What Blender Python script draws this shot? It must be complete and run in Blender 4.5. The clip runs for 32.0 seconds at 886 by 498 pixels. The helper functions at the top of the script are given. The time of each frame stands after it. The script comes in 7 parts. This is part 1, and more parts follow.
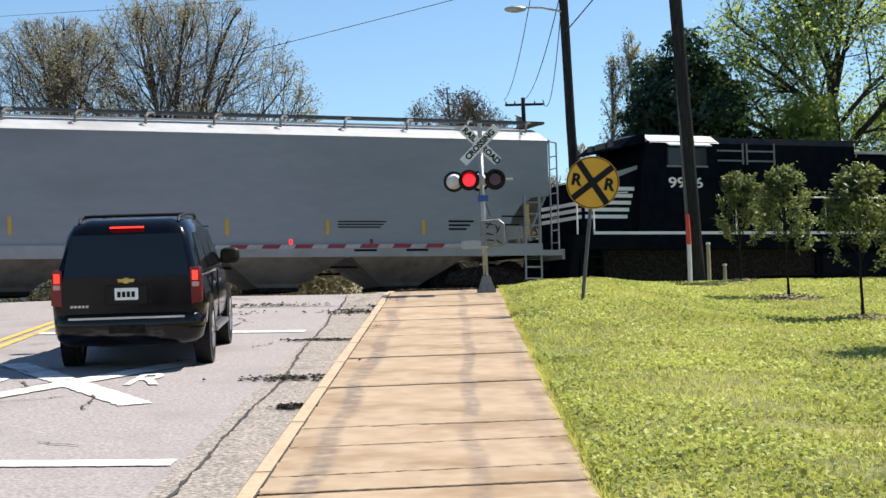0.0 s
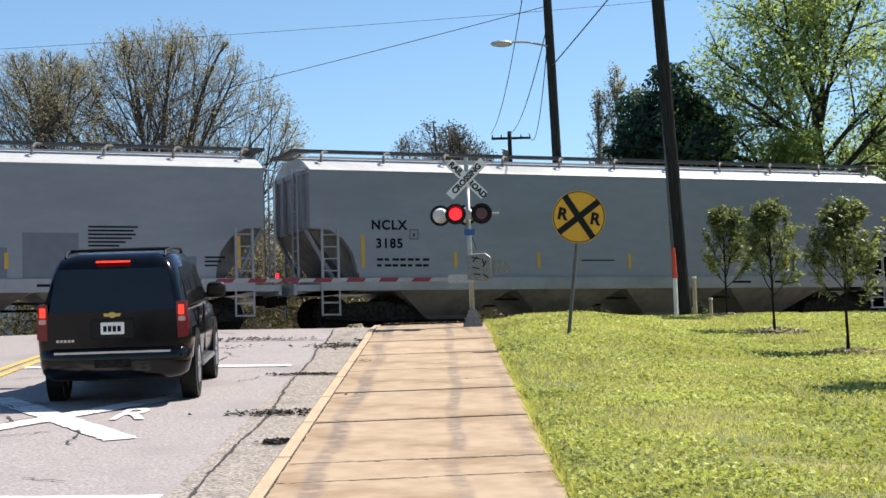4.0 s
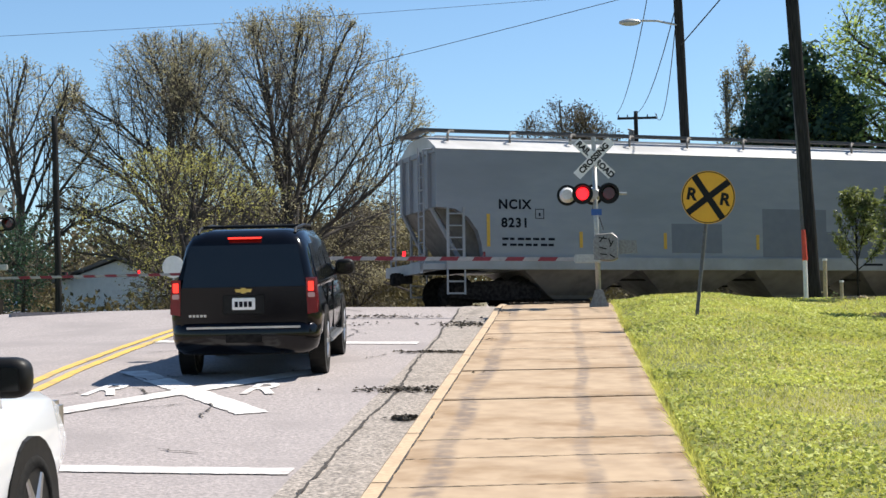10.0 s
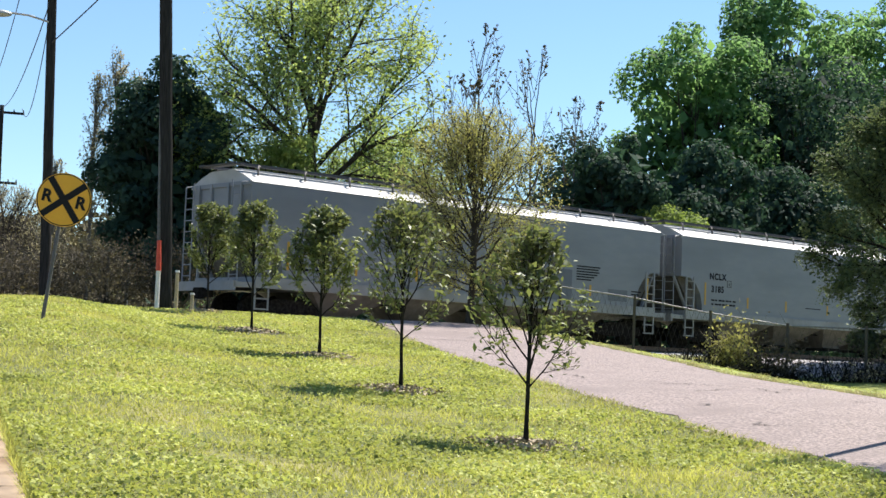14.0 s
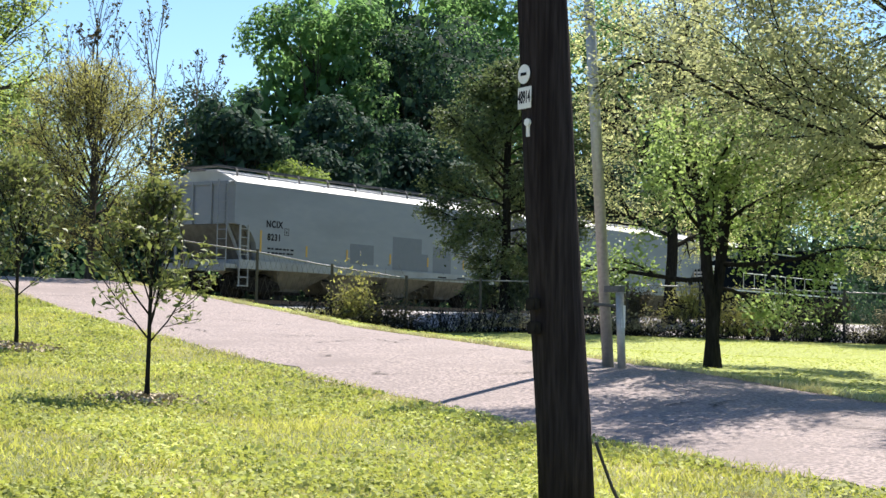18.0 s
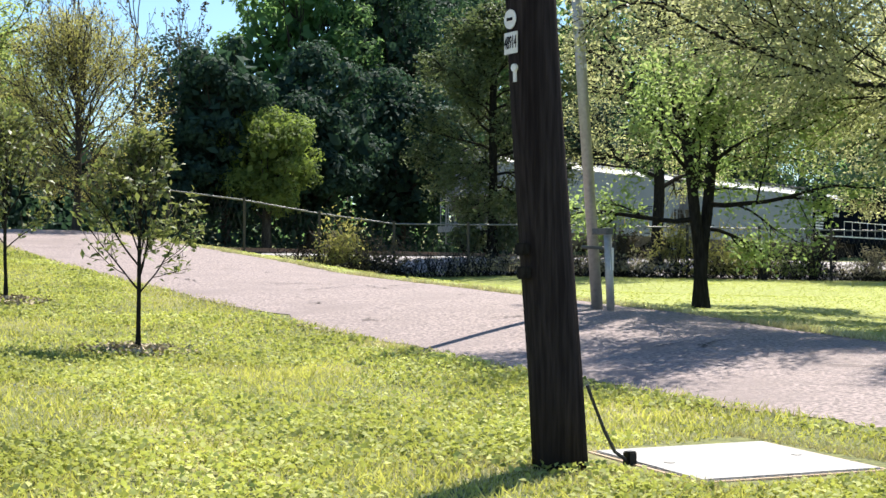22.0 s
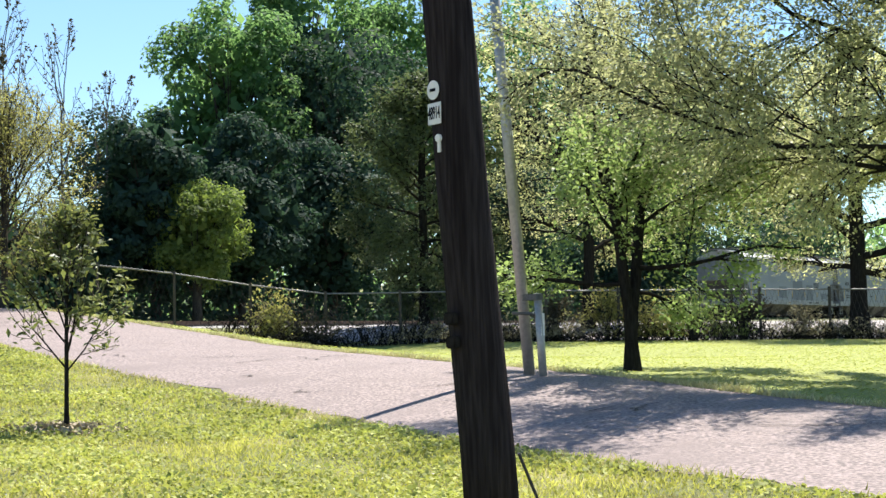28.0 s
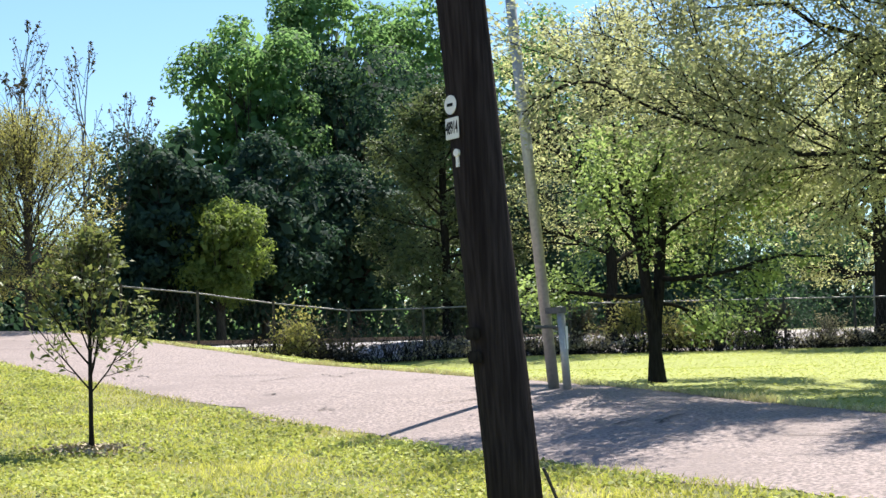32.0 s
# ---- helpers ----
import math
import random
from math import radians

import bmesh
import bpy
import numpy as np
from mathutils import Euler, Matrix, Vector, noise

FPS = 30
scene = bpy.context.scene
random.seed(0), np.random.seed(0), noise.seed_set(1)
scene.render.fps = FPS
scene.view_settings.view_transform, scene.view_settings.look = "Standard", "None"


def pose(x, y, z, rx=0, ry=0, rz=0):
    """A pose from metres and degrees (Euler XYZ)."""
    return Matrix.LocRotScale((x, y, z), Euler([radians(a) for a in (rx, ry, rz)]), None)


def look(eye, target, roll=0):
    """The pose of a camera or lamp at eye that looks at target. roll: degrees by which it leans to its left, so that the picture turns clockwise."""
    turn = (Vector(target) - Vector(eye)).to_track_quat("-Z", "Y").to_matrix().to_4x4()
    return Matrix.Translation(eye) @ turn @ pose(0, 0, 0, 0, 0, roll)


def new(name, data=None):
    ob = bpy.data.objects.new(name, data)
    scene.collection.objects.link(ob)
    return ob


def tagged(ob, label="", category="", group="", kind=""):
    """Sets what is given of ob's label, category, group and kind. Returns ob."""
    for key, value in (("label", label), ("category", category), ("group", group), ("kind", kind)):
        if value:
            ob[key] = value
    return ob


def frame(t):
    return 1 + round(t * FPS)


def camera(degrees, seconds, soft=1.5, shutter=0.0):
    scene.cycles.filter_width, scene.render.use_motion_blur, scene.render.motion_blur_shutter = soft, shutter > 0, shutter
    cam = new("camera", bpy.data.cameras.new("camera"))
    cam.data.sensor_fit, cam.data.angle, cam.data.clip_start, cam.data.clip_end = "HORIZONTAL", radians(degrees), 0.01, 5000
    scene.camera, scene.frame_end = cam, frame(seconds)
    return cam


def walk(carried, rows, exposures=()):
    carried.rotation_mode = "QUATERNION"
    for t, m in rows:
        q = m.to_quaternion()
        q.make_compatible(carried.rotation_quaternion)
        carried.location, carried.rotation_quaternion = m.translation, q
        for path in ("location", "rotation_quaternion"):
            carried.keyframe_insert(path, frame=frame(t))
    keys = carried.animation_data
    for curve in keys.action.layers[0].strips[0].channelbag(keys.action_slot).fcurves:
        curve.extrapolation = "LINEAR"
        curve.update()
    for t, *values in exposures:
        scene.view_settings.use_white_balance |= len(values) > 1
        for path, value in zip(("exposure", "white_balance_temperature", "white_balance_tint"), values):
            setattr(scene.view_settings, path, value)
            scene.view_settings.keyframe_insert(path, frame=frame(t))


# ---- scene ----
cam = camera(31.284, 32.0)
# seconds, place, turn
PATH = [
    (0, -0.025, 0.173, 2.044, 93.021, 1.554, 0.578),
    (0.5, -0.028, 0.172, 2.044, 92.818, 1.664, 0.358),
    (1, -0.028, 0.164, 2.049, 92.910, 1.858, 0.423),
    (1.5, -0.027, 0.151, 2.049, 93.085, 1.992, 0.645),
    (2, -0.029, 0.154, 2.047, 93.291, 2.028, 0.851),
    (2.5, -0.030, 0.153, 2.044, 93.543, 2.005, 0.852),
    (3, -0.031, 0.146, 2.056, 93.854, 1.868, 0.600),
    (3.5, -0.024, 0.144, 2.063, 94.208, 1.696, 0.254),
    (5.5, -0.024, 0.141, 2.057, 94.177, 1.351, -0.152),
    (6, -0.027, 0.143, 2.058, 94.244, 1.218, -0.479),
    (6.5, -0.012, 0.142, 2.057, 94.296, 0.897, -1.180),
    (7, -0.018, 0.140, 2.056, 94.421, 0.472, -2.207),
    (7.5, -0.024, 0.142, 2.056, 94.449, 0.171, -2.842),
    (8, -0.027, 0.149, 2.054, 94.427, -0.040, -2.718),
    (8.5, -0.051, 0.152, 2.048, 94.310, -0.040, -1.511),
    (9, -0.070, 0.145, 2.048, 94.086, 0.173, 0.561),
    (9.5, -0.087, 0.146, 2.048, 93.784, 0.417, 2.925),
    (10, -0.091, 0.142, 2.049, 93.560, 0.753, 4.501),
    (10.5, -0.084, 0.142, 2.042, 93.428, 1.297, 5.245),
    (11, -0.072, 0.138, 2.041, 93.431, 1.883, 4.723),
    (11.5, -0.039, 0.135, 2.055, 93.469, 2.263, 2.615),
    (12, -0.014, 0.121, 2.052, 93.476, 2.156, -0.245),
    (12.5, 0.012, 0.111, 2.050, 93.478, 1.337, -4.221),
    (13, 0.022, 0.114, 2.044, 93.592, 0.029, -8.783),
    (13.5, 0.036, 0.114, 2.038, 93.832, -1.215, -13.555),
    (14, 0.063, 0.112, 2.054, 94.125, -2.211, -18.544),
    (14.5, 0.070, 0.128, 2.077, 94.225, -3.152, -22.571),
    (15, 0.091, 0.134, 2.072, 94.058, -3.118, -25.919),
    (15.5, 0.101, 0.128, 2.061, 93.643, -2.832, -28.146),
    (17.5, 0.044, 0.045, 2.025, 92.944, -1.680, -31.915),
    (18, 0.042, 0.021, 2.028, 92.903, -1.257, -32.093),
    (18.5, 0.044, 0.013, 2.033, 92.606, -1.110, -32.291),
    (19, 0.042, 0.000, 2.018, 92.129, -0.989, -32.744),
    (19.5, 0.026, 0.002, 2.021, 91.560, -0.833, -33.298),
    (20, 0.038, -0.007, 2.023, 91.032, -0.535, -33.677),
    (20.5, 0.035, 0.004, 2.020, 90.639, -0.186, -33.641),
    (21, 0.036, 0.005, 2.039, 90.526, 0.103, -33.234),
    (21.5, 0.029, 0.014, 2.037, 90.648, 0.051, -32.802),
    (22, 0.017, 0.011, 2.044, 90.885, -0.233, -32.530),
    (22.5, 0.009, 0.002, 2.036, 90.998, -0.595, -32.461),
    (23, 0.003, 0.004, 2.028, 90.983, -0.836, -32.595),
    (23.5, 0.012, 0.005, 2.024, 90.962, -0.771, -32.772),
    (24, 0.015, 0.013, 2.027, 91.083, -0.486, -32.904),
    (24.5, 0.015, 0.014, 2.037, 91.428, 0.031, -33.086),
    (25, 0.021, 0.013, 2.043, 91.857, 0.610, -33.374),
    (25.5, 0.023, 0.009, 2.043, 92.234, 1.091, -33.792),
    (27.5, 0.036, 0.012, 2.049, 93.026, 1.284, -34.777),
    (28, 0.045, -0.002, 2.065, 93.297, 1.207, -34.924),
    (28.5, 0.049, -0.004, 2.050, 93.506, 1.056, -35.017),
    (29, 0.032, -0.001, 2.056, 93.622, 0.930, -34.903),
    (29.5, 0.031, 0.014, 2.060, 93.685, 0.989, -34.505),
    (30, 0.029, 0.016, 2.061, 93.693, 1.202, -33.977),
    (30.5, 0.027, 0.019, 2.057, 93.701, 1.578, -33.470),
    (31, 0.052, 0.013, 2.056, 93.734, 1.968, -33.248),
    (31.5, 0.064, 0.012, 2.057, 93.814, 2.203, -33.439),
    (32, 0.075, 0.012, 2.067, 93.864, 2.232, -34.033),
]
walk(cam, [(t, pose(x, y, z, rx, ry, rz)) for t, x, y, z, rx, ry, rz in PATH], exposures=[(0, 0.87), (12, 0.87), (15, 1.08), (18, 1.16), (32, 1.16)])

# ---- light ----
SUN_AZ, SUN_EL = radians(61), radians(55)
world = bpy.data.worlds.new("world")
scene.world = world
world.use_nodes = True
wn = world.node_tree.nodes
sky = wn.new("ShaderNodeTexSky")
sky.sky_type, sky.sun_disc, sky.sun_elevation, sky.sun_rotation = "NISHITA", False, SUN_EL, SUN_AZ
sky.air_density, sky.dust_density, sky.ozone_density = 1.0, 0.0, 1.0
wn["Background"].inputs["Strength"].default_value = 0.077
clear = wn.new("ShaderNodeMix")
clear.data_type, clear.blend_type = "RGBA", "MULTIPLY"
clear.inputs[0].default_value, clear.inputs[7].default_value = 1.0, (0.82, 0.97, 1.08, 1)
world.node_tree.links.new(sky.outputs["Color"], clear.inputs[6])
world.node_tree.links.new(clear.outputs[2], wn["Background"].inputs["Color"])
sun = new("sun", bpy.data.lights.new("sun", "SUN"))
sun.data.energy, sun.data.angle, sun.data.color = 5.0, radians(0.53), (1.0, 0.94, 0.84)
sun_way = Vector((math.sin(SUN_AZ) * math.cos(SUN_EL), math.cos(SUN_AZ) * math.cos(SUN_EL), math.sin(SUN_EL)))
sun.matrix_world = look(sun_way * 60, (0, 0, 0))


# ---- materials ----
def nodes_of(name):
    m = bpy.data.materials.new(name)
    m.use_nodes = True
    return m, m.node_tree.nodes, m.node_tree.links, m.node_tree.nodes["Principled BSDF"]


def ramp_noise(n, l, coord, scale, lo, hi, detail=4.0, stretch=None):
    src = coord
    if stretch:
        mp = n.new("ShaderNodeMapping")
        mp.inputs["Scale"].default_value = stretch
        l.new(coord, mp.inputs["Vector"])
        src = mp.outputs["Vector"]
    tex = n.new("ShaderNodeTexNoise")
    tex.inputs["Scale"].default_value, tex.inputs["Detail"].default_value = scale, detail
    l.new(src, tex.inputs["Vector"])
    mr = n.new("ShaderNodeMapRange")
    mr.inputs["From Min"].default_value, mr.inputs["From Max"].default_value = lo, hi
    l.new(tex.outputs["Fac"], mr.inputs["Value"])
    return mr.outputs["Result"], tex.outputs["Fac"]


def mixed(n, l, fac, a, b):
    mx = n.new("ShaderNodeMix")
    mx.data_type = "RGBA"
    for sock, v in ((mx.inputs[6], a), (mx.inputs[7], b)):
        if isinstance(v, tuple):
            sock.default_value = (*v, 1)
        else:
            l.new(v, sock)
    if isinstance(fac, float):
        mx.inputs[0].default_value = fac
    else:
        l.new(fac, mx.inputs[0])
    return mx.outputs[2]


def surf(name, base, second=None, stain=None, rough=0.7, metal=0.0, fine=40.0, broad=1.2, bump=0.1, stretch=None, vary=0.0, coat=0.0, spec=0.5, cover=0.5):
    """A surface with grain at a fine scale, stains at a broad one, and a little relief."""
    m, n, l, b = nodes_of(name)
    co = n.new("ShaderNodeTexCoord").outputs["Object"]
    second = second or tuple(c * 0.8 for c in base)
    f1, h1 = ramp_noise(n, l, co, fine, 0.35, 0.68, 5.0, stretch)
    col = mixed(n, l, f1, base, second)
    if stain:
        f2, _ = ramp_noise(n, l, co, broad, cover, cover + 0.22, 6.0, stretch)
        col = mixed(n, l, f2, col, stain)
    if vary:
        info = n.new("ShaderNodeObjectInfo")
        hsv = n.new("ShaderNodeHueSaturation")
        mr = n.new("ShaderNodeMapRange")
        mr.inputs["To Min"].default_value, mr.inputs["To Max"].default_value = 1 - vary, 1 + vary
        l.new(info.outputs["Random"], mr.inputs["Value"])
        l.new(mr.outputs["Result"], hsv.inputs["Value"])
        l.new(col, hsv.inputs["Color"])
        col = hsv.outputs["Color"]
    l.new(col, b.inputs["Base Color"])
    rr = n.new("ShaderNodeMapRange")
    rr.inputs["To Min"].default_value, rr.inputs["To Max"].default_value = max(0.03, rough - 0.1), min(1, rough + 0.1)
    l.new(h1, rr.inputs["Value"])
    l.new(rr.outputs["Result"], b.inputs["Roughness"])
    b.inputs["Metallic"].default_value = metal
    b.inputs["Coat Weight"].default_value = coat
    b.inputs["Specular IOR Level"].default_value = spec
    if bump:
        bp = n.new("ShaderNodeBump")
        bp.inputs["Strength"].default_value, bp.inputs["Distance"].default_value = bump, 0.02
        l.new(h1, bp.inputs["Height"])
        l.new(bp.outputs["Normal"], b.inputs["Normal"])
    return m


def leafy(name, dark, light, through_col, gloss=0.45, translucency=0.4, patch=0.6, spec=0.15):
    """Leaves: each one a little different, light passing through them."""
    m, n, l, b = nodes_of(name)
    geo = n.new("ShaderNodeNewGeometry")
    co = n.new("ShaderNodeTexCoord").outputs["Object"]
    f2, _ = ramp_noise(n, l, co, patch, 0.35, 0.65, 3.0)
    add = n.new("ShaderNodeMath")
    add.operation = "MULTIPLY_ADD"
    add.inputs[1].default_value, add.inputs[2].default_value = 0.55, 0.0
    l.new(geo.outputs["Random Per Island"], add.inputs[0])
    both = n.new("ShaderNodeMath")
    both.operation = "MULTIPLY_ADD"
    both.inputs[1].default_value = 0.45
    l.new(f2, both.inputs[0])
    l.new(add.outputs[0], both.inputs[2])
    col = mixed(n, l, both.outputs[0], dark, light)
    l.new(col, b.inputs["Base Color"])
    b.inputs["Roughness"].default_value = gloss
    b.inputs["Specular IOR Level"].default_value = spec
    tr = n.new("ShaderNodeBsdfTranslucent")
    tc = mixed(n, l, both.outputs[0], tuple(c * 0.7 for c in through_col), through_col)
    l.new(tc, tr.inputs["Color"])
    ms = n.new("ShaderNodeMixShader")
    ms.inputs[0].default_value = translucency
    l.new(b.outputs[0], ms.inputs[1])
    l.new(tr.outputs[0], ms.inputs[2])
    l.new(ms.outputs[0], n["Material Output"].inputs["Surface"])
    return m


def glow(name, col, strength):
    m, n, l, b = nodes_of(name)
    b.inputs["Base Color"].default_value = (*col, 1)
    b.inputs["Emission Color"].default_value = (*col, 1)
    b.inputs["Emission Strength"].default_value = strength
    b.inputs["Roughness"].default_value = 0.3
    return m


ASPHALT = surf("asphalt", (0.2, 0.178, 0.174), (0.36, 0.318, 0.31), (0.225, 0.2, 0.196), 0.88, fine=26, broad=0.6, bump=0.5)
DRIVE = surf("drive_asphalt", (0.115, 0.091, 0.088), (0.37, 0.295, 0.28), (0.19, 0.15, 0.143), 0.9, fine=24, broad=0.6, bump=0.6)
GUTTER = surf("worn_gutter", (0.12, 0.105, 0.092), (0.42, 0.365, 0.32), (0.15, 0.13, 0.11), 0.9, fine=24, broad=2.2, bump=0.9, cover=0.55)
CRACK = surf("open_crack", (0.025, 0.021, 0.018), (0.06, 0.05, 0.042), rough=0.95, fine=30)
CONCRETE = surf("pavement_concrete", (0.375, 0.275, 0.178), (0.3, 0.215, 0.138), (0.2, 0.12, 0.055), 0.85, fine=3.2, broad=0.8, bump=0.2, vary=0.07, cover=0.47)


def tyre_marks(m, tracks):
    """Worn grey wheel tracks running along a slab, wandering and broken."""
    n, l = m.node_tree.nodes, m.node_tree.links
    b = n["Principled BSDF"]
    col = b.inputs["Base Color"].links[0].from_socket
    pos = n.new("ShaderNodeNewGeometry").outputs["Position"]
    wob, _ = ramp_noise(n, l, pos, 0.35, 0.2, 0.8, 3.0)
    grit, _ = ramp_noise(n, l, pos, 7.0, 0.25, 0.6, 6.0)
    gap, _ = ramp_noise(n, l, pos, 0.3, 0.2, 0.55, 4.0)
    sep = n.new("ShaderNodeSeparateXYZ")
    l.new(pos, sep.inputs[0])
    for x, half, tone in tracks:
        sh = n.new("ShaderNodeMath")
        sh.operation = "MULTIPLY_ADD"
        sh.inputs[1].default_value, sh.inputs[2].default_value = 0.22, -x - 0.11
        l.new(wob, sh.inputs[0])
        off = n.new("ShaderNodeMath")
        l.new(sep.outputs["X"], off.inputs[0])
        l.new(sh.outputs[0], off.inputs[1])
        ab = n.new("ShaderNodeMath")
        ab.operation = "ABSOLUTE"
        l.new(off.outputs[0], ab.inputs[0])
        band = n.new("ShaderNodeMapRange")
        band.interpolation_type = "SMOOTHSTEP"
        band.inputs["From Min"].default_value, band.inputs["From Max"].default_value = half, half * 0.3
        band.inputs["To Max"].default_value = tone
        l.new(ab.outputs[0], band.inputs["Value"])
        for extra in (grit, gap):
            mu = n.new("ShaderNodeMath")
            mu.operation = "MULTIPLY"
            l.new(band.outputs[0], mu.inputs[0])
            l.new(extra, mu.inputs[1])
            band = mu
        col = mixed(n, l, band.outputs[0], col, (0.13, 0.1, 0.085))
    l.new(col, b.inputs["Base Color"])


tyre_marks(CONCRETE, ((0.08, 0.11, 0.75), (-1.14, 0.15, 0.85), (0.72, 0.1, 0.45)))
KERB = surf("kerb_concrete", (0.48, 0.355, 0.23), (0.38, 0.275, 0.18), (0.3, 0.22, 0.14), 0.85, fine=18, broad=1.5, bump=0.25)
JOINT = surf("joint_dirt", (0.09, 0.07, 0.045), (0.16, 0.12, 0.07), rough=0.95, fine=30)
DEBRIS = surf("leaf_litter", (0.04, 0.034, 0.027), (0.12, 0.1, 0.075), rough=0.95, fine=60, bump=0.5)
PAINT_W = surf("road_paint", (0.66, 0.63, 0.61), (0.52, 0.5, 0.48), (0.38, 0.35, 0.34), 0.75, fine=30, broad=2.2, bump=0.3)
PAINT_Y = surf("yellow_paint", (0.62, 0.4, 0.07), (0.5, 0.32, 0.07), (0.33, 0.25, 0.12), 0.7, fine=35, broad=2.5, bump=0.1)
BALLAST = surf("ballast", (0.42, 0.4, 0.38), (0.2, 0.19, 0.18), (0.3, 0.28, 0.25), 0.95, fine=14, broad=0.8, bump=0.9)
LAWN = surf("lawn_soil", (0.05, 0.06, 0.016), (0.19, 0.2, 0.05), (0.3, 0.27, 0.1), 0.95, fine=16, broad=0.5, bump=0.9)
FIELD = surf("mown_field", (0.21, 0.24, 0.05), (0.3, 0.325, 0.08), (0.26, 0.26, 0.08), 0.95, fine=30, broad=0.7, bump=0.5, cover=0.55)
MULCH = surf("dry_mulch", (0.46, 0.39, 0.28), (0.28, 0.22, 0.14), rough=0.95, fine=25, bump=0.8)
GRASS = leafy("grass_blades", (0.05, 0.065, 0.012), (0.8, 0.77, 0.27), (0.7, 0.7, 0.14), 0.6, 0.42, 0.8)
LUSH = leafy("lush_field_grass", (0.36, 0.4, 0.085), (0.54, 0.56, 0.16), (0.55, 0.6, 0.13), 0.7, 0.3, 1.5)
STRAW = leafy("dry_grass", (0.45, 0.4, 0.18), (0.75, 0.7, 0.42), (0.5, 0.45, 0.2), 0.7, 0.3)
WEEDS = leafy("clover", (0.028, 0.052, 0.01), (0.68, 0.71, 0.23), (0.58, 0.63, 0.13), 0.65, 0.33, 0.55)
FLOWER = surf("clover_flower", (0.75, 0.73, 0.68), rough=0.9, bump=0)
BARK = surf("bark", (0.04, 0.035, 0.03), (0.075, 0.065, 0.055), (0.025, 0.022, 0.018), 0.95, fine=9, broad=2, bump=0.8, stretch=(3, 3, 0.6), spec=0.1)
GREYBARK = surf("grey_bark", (0.09, 0.085, 0.08), (0.15, 0.14, 0.13), (0.05, 0.048, 0.045), 0.95, fine=9, broad=2, bump=0.7, stretch=(3, 3, 0.6))
DARKBARK = surf("dark_bark", (0.016, 0.015, 0.013), (0.03, 0.028, 0.025), rough=0.95, fine=9, bump=0.8, stretch=(3, 3, 0.6), spec=0.0)
TWIG = surf("twigs", (0.14, 0.12, 0.1), (0.075, 0.065, 0.058), rough=0.9, fine=6, bump=0)
BUDS = leafy("spring_buds", (0.17, 0.155, 0.095), (0.46, 0.42, 0.27), (0.42, 0.38, 0.21), 0.7, 0.3)
BUDLEAF = leafy("olive_young_leaves", (0.15, 0.155, 0.05), (0.42, 0.41, 0.15), (0.52, 0.5, 0.15), 0.6, 0.45)
VERGE = surf("dry_verge", (0.13, 0.11, 0.07), (0.22, 0.19, 0.11), (0.1, 0.09, 0.045), 0.95, fine=2.0, broad=0.2, bump=0.4)
OLIVE = leafy("olive_brown_thicket", (0.036, 0.031, 0.019), (0.13, 0.112, 0.056), (0.13, 0.11, 0.048), 0.7, 0.25, 0.25)
BRUSH = leafy("brown_brushwood", (0.045, 0.038, 0.028), (0.14, 0.12, 0.08), (0.14, 0.12, 0.07), 0.8, 0.2, 0.25)
SAPLEAF = leafy("sapling_leaves", (0.028, 0.048, 0.022), (0.22, 0.26, 0.1), (0.4, 0.46, 0.13), 0.45, 0.26, 0.6, 0.18)
SPRING = leafy("bright_spring_leaves", (0.09, 0.14, 0.05), (0.3, 0.38, 0.13), (0.5, 0.62, 0.17), 0.5, 0.5)
YELLOW = leafy("yellow_green_leaves", (0.13, 0.15, 0.085), (0.39, 0.41, 0.225), (0.66, 0.69, 0.33), 0.5, 0.42, 0.9)
GOLDEN = leafy("golden_green_leaves", (0.17, 0.21, 0.1), (0.5, 0.52, 0.26), (0.8, 0.82, 0.36), 0.5, 0.55, 0.9)
WOODLEAF = leafy("woodland_leaves", (0.008, 0.033, 0.03), (0.13, 0.25, 0.095), (0.32, 0.55, 0.18), 0.7, 0.46, 0.35)
BUSHLEAF = leafy("bush_leaves", (0.03, 0.05, 0.018), (0.22, 0.29, 0.08), (0.34, 0.46, 0.09), 0.6, 0.4, 0.9)
# for dark evergreens, and for undergrowth whose shade is put into the colour
DARKLEAF = leafy("evergreen_and_shaded_leaves", (0.008, 0.025, 0.025), (0.055, 0.1, 0.065), (0.08, 0.16, 0.08), 0.75, 0.25)
OAKBARK = surf("oak_bark", (0.05, 0.045, 0.042), (0.09, 0.082, 0.075), (0.035, 0.032, 0.03), 0.95, fine=9, broad=2, bump=0.6, stretch=(3, 3, 0.6), spec=0.1)
CEDARLEAF = leafy("cedar_leaves", (0.028, 0.045, 0.028), (0.14, 0.18, 0.085), (0.2, 0.26, 0.1), 0.6, 0.3, 0.9)
FIELDLEAF = leafy("fresh_field_leaves", (0.05, 0.1, 0.04), (0.21, 0.3, 0.11), (0.42, 0.56, 0.17), 0.5, 0.45, 0.9)
POLEWOOD = surf("creosote_wood", (0.018, 0.0143, 0.015), (0.038, 0.0315, 0.032), (0.009, 0.007, 0.0075), 0.9, fine=9, broad=1.2, bump=0.8, stretch=(5, 5, 0.3), spec=0.05)
POLEGREY = surf("dark_weathered_wood", (0.019, 0.0185, 0.0185), (0.042, 0.041, 0.04), rough=0.9, fine=7, bump=0.4, stretch=(6, 6, 0.3), spec=0.0)
CHAIN = surf("dark_chain_wire", (0.05, 0.045, 0.04), (0.09, 0.08, 0.07), rough=0.8, metal=0.3, bump=0)
GALV = surf("galvanised_steel", (0.42, 0.42, 0.41), (0.34, 0.34, 0.33), rough=0.5, metal=0.6, fine=20, bump=0.05)
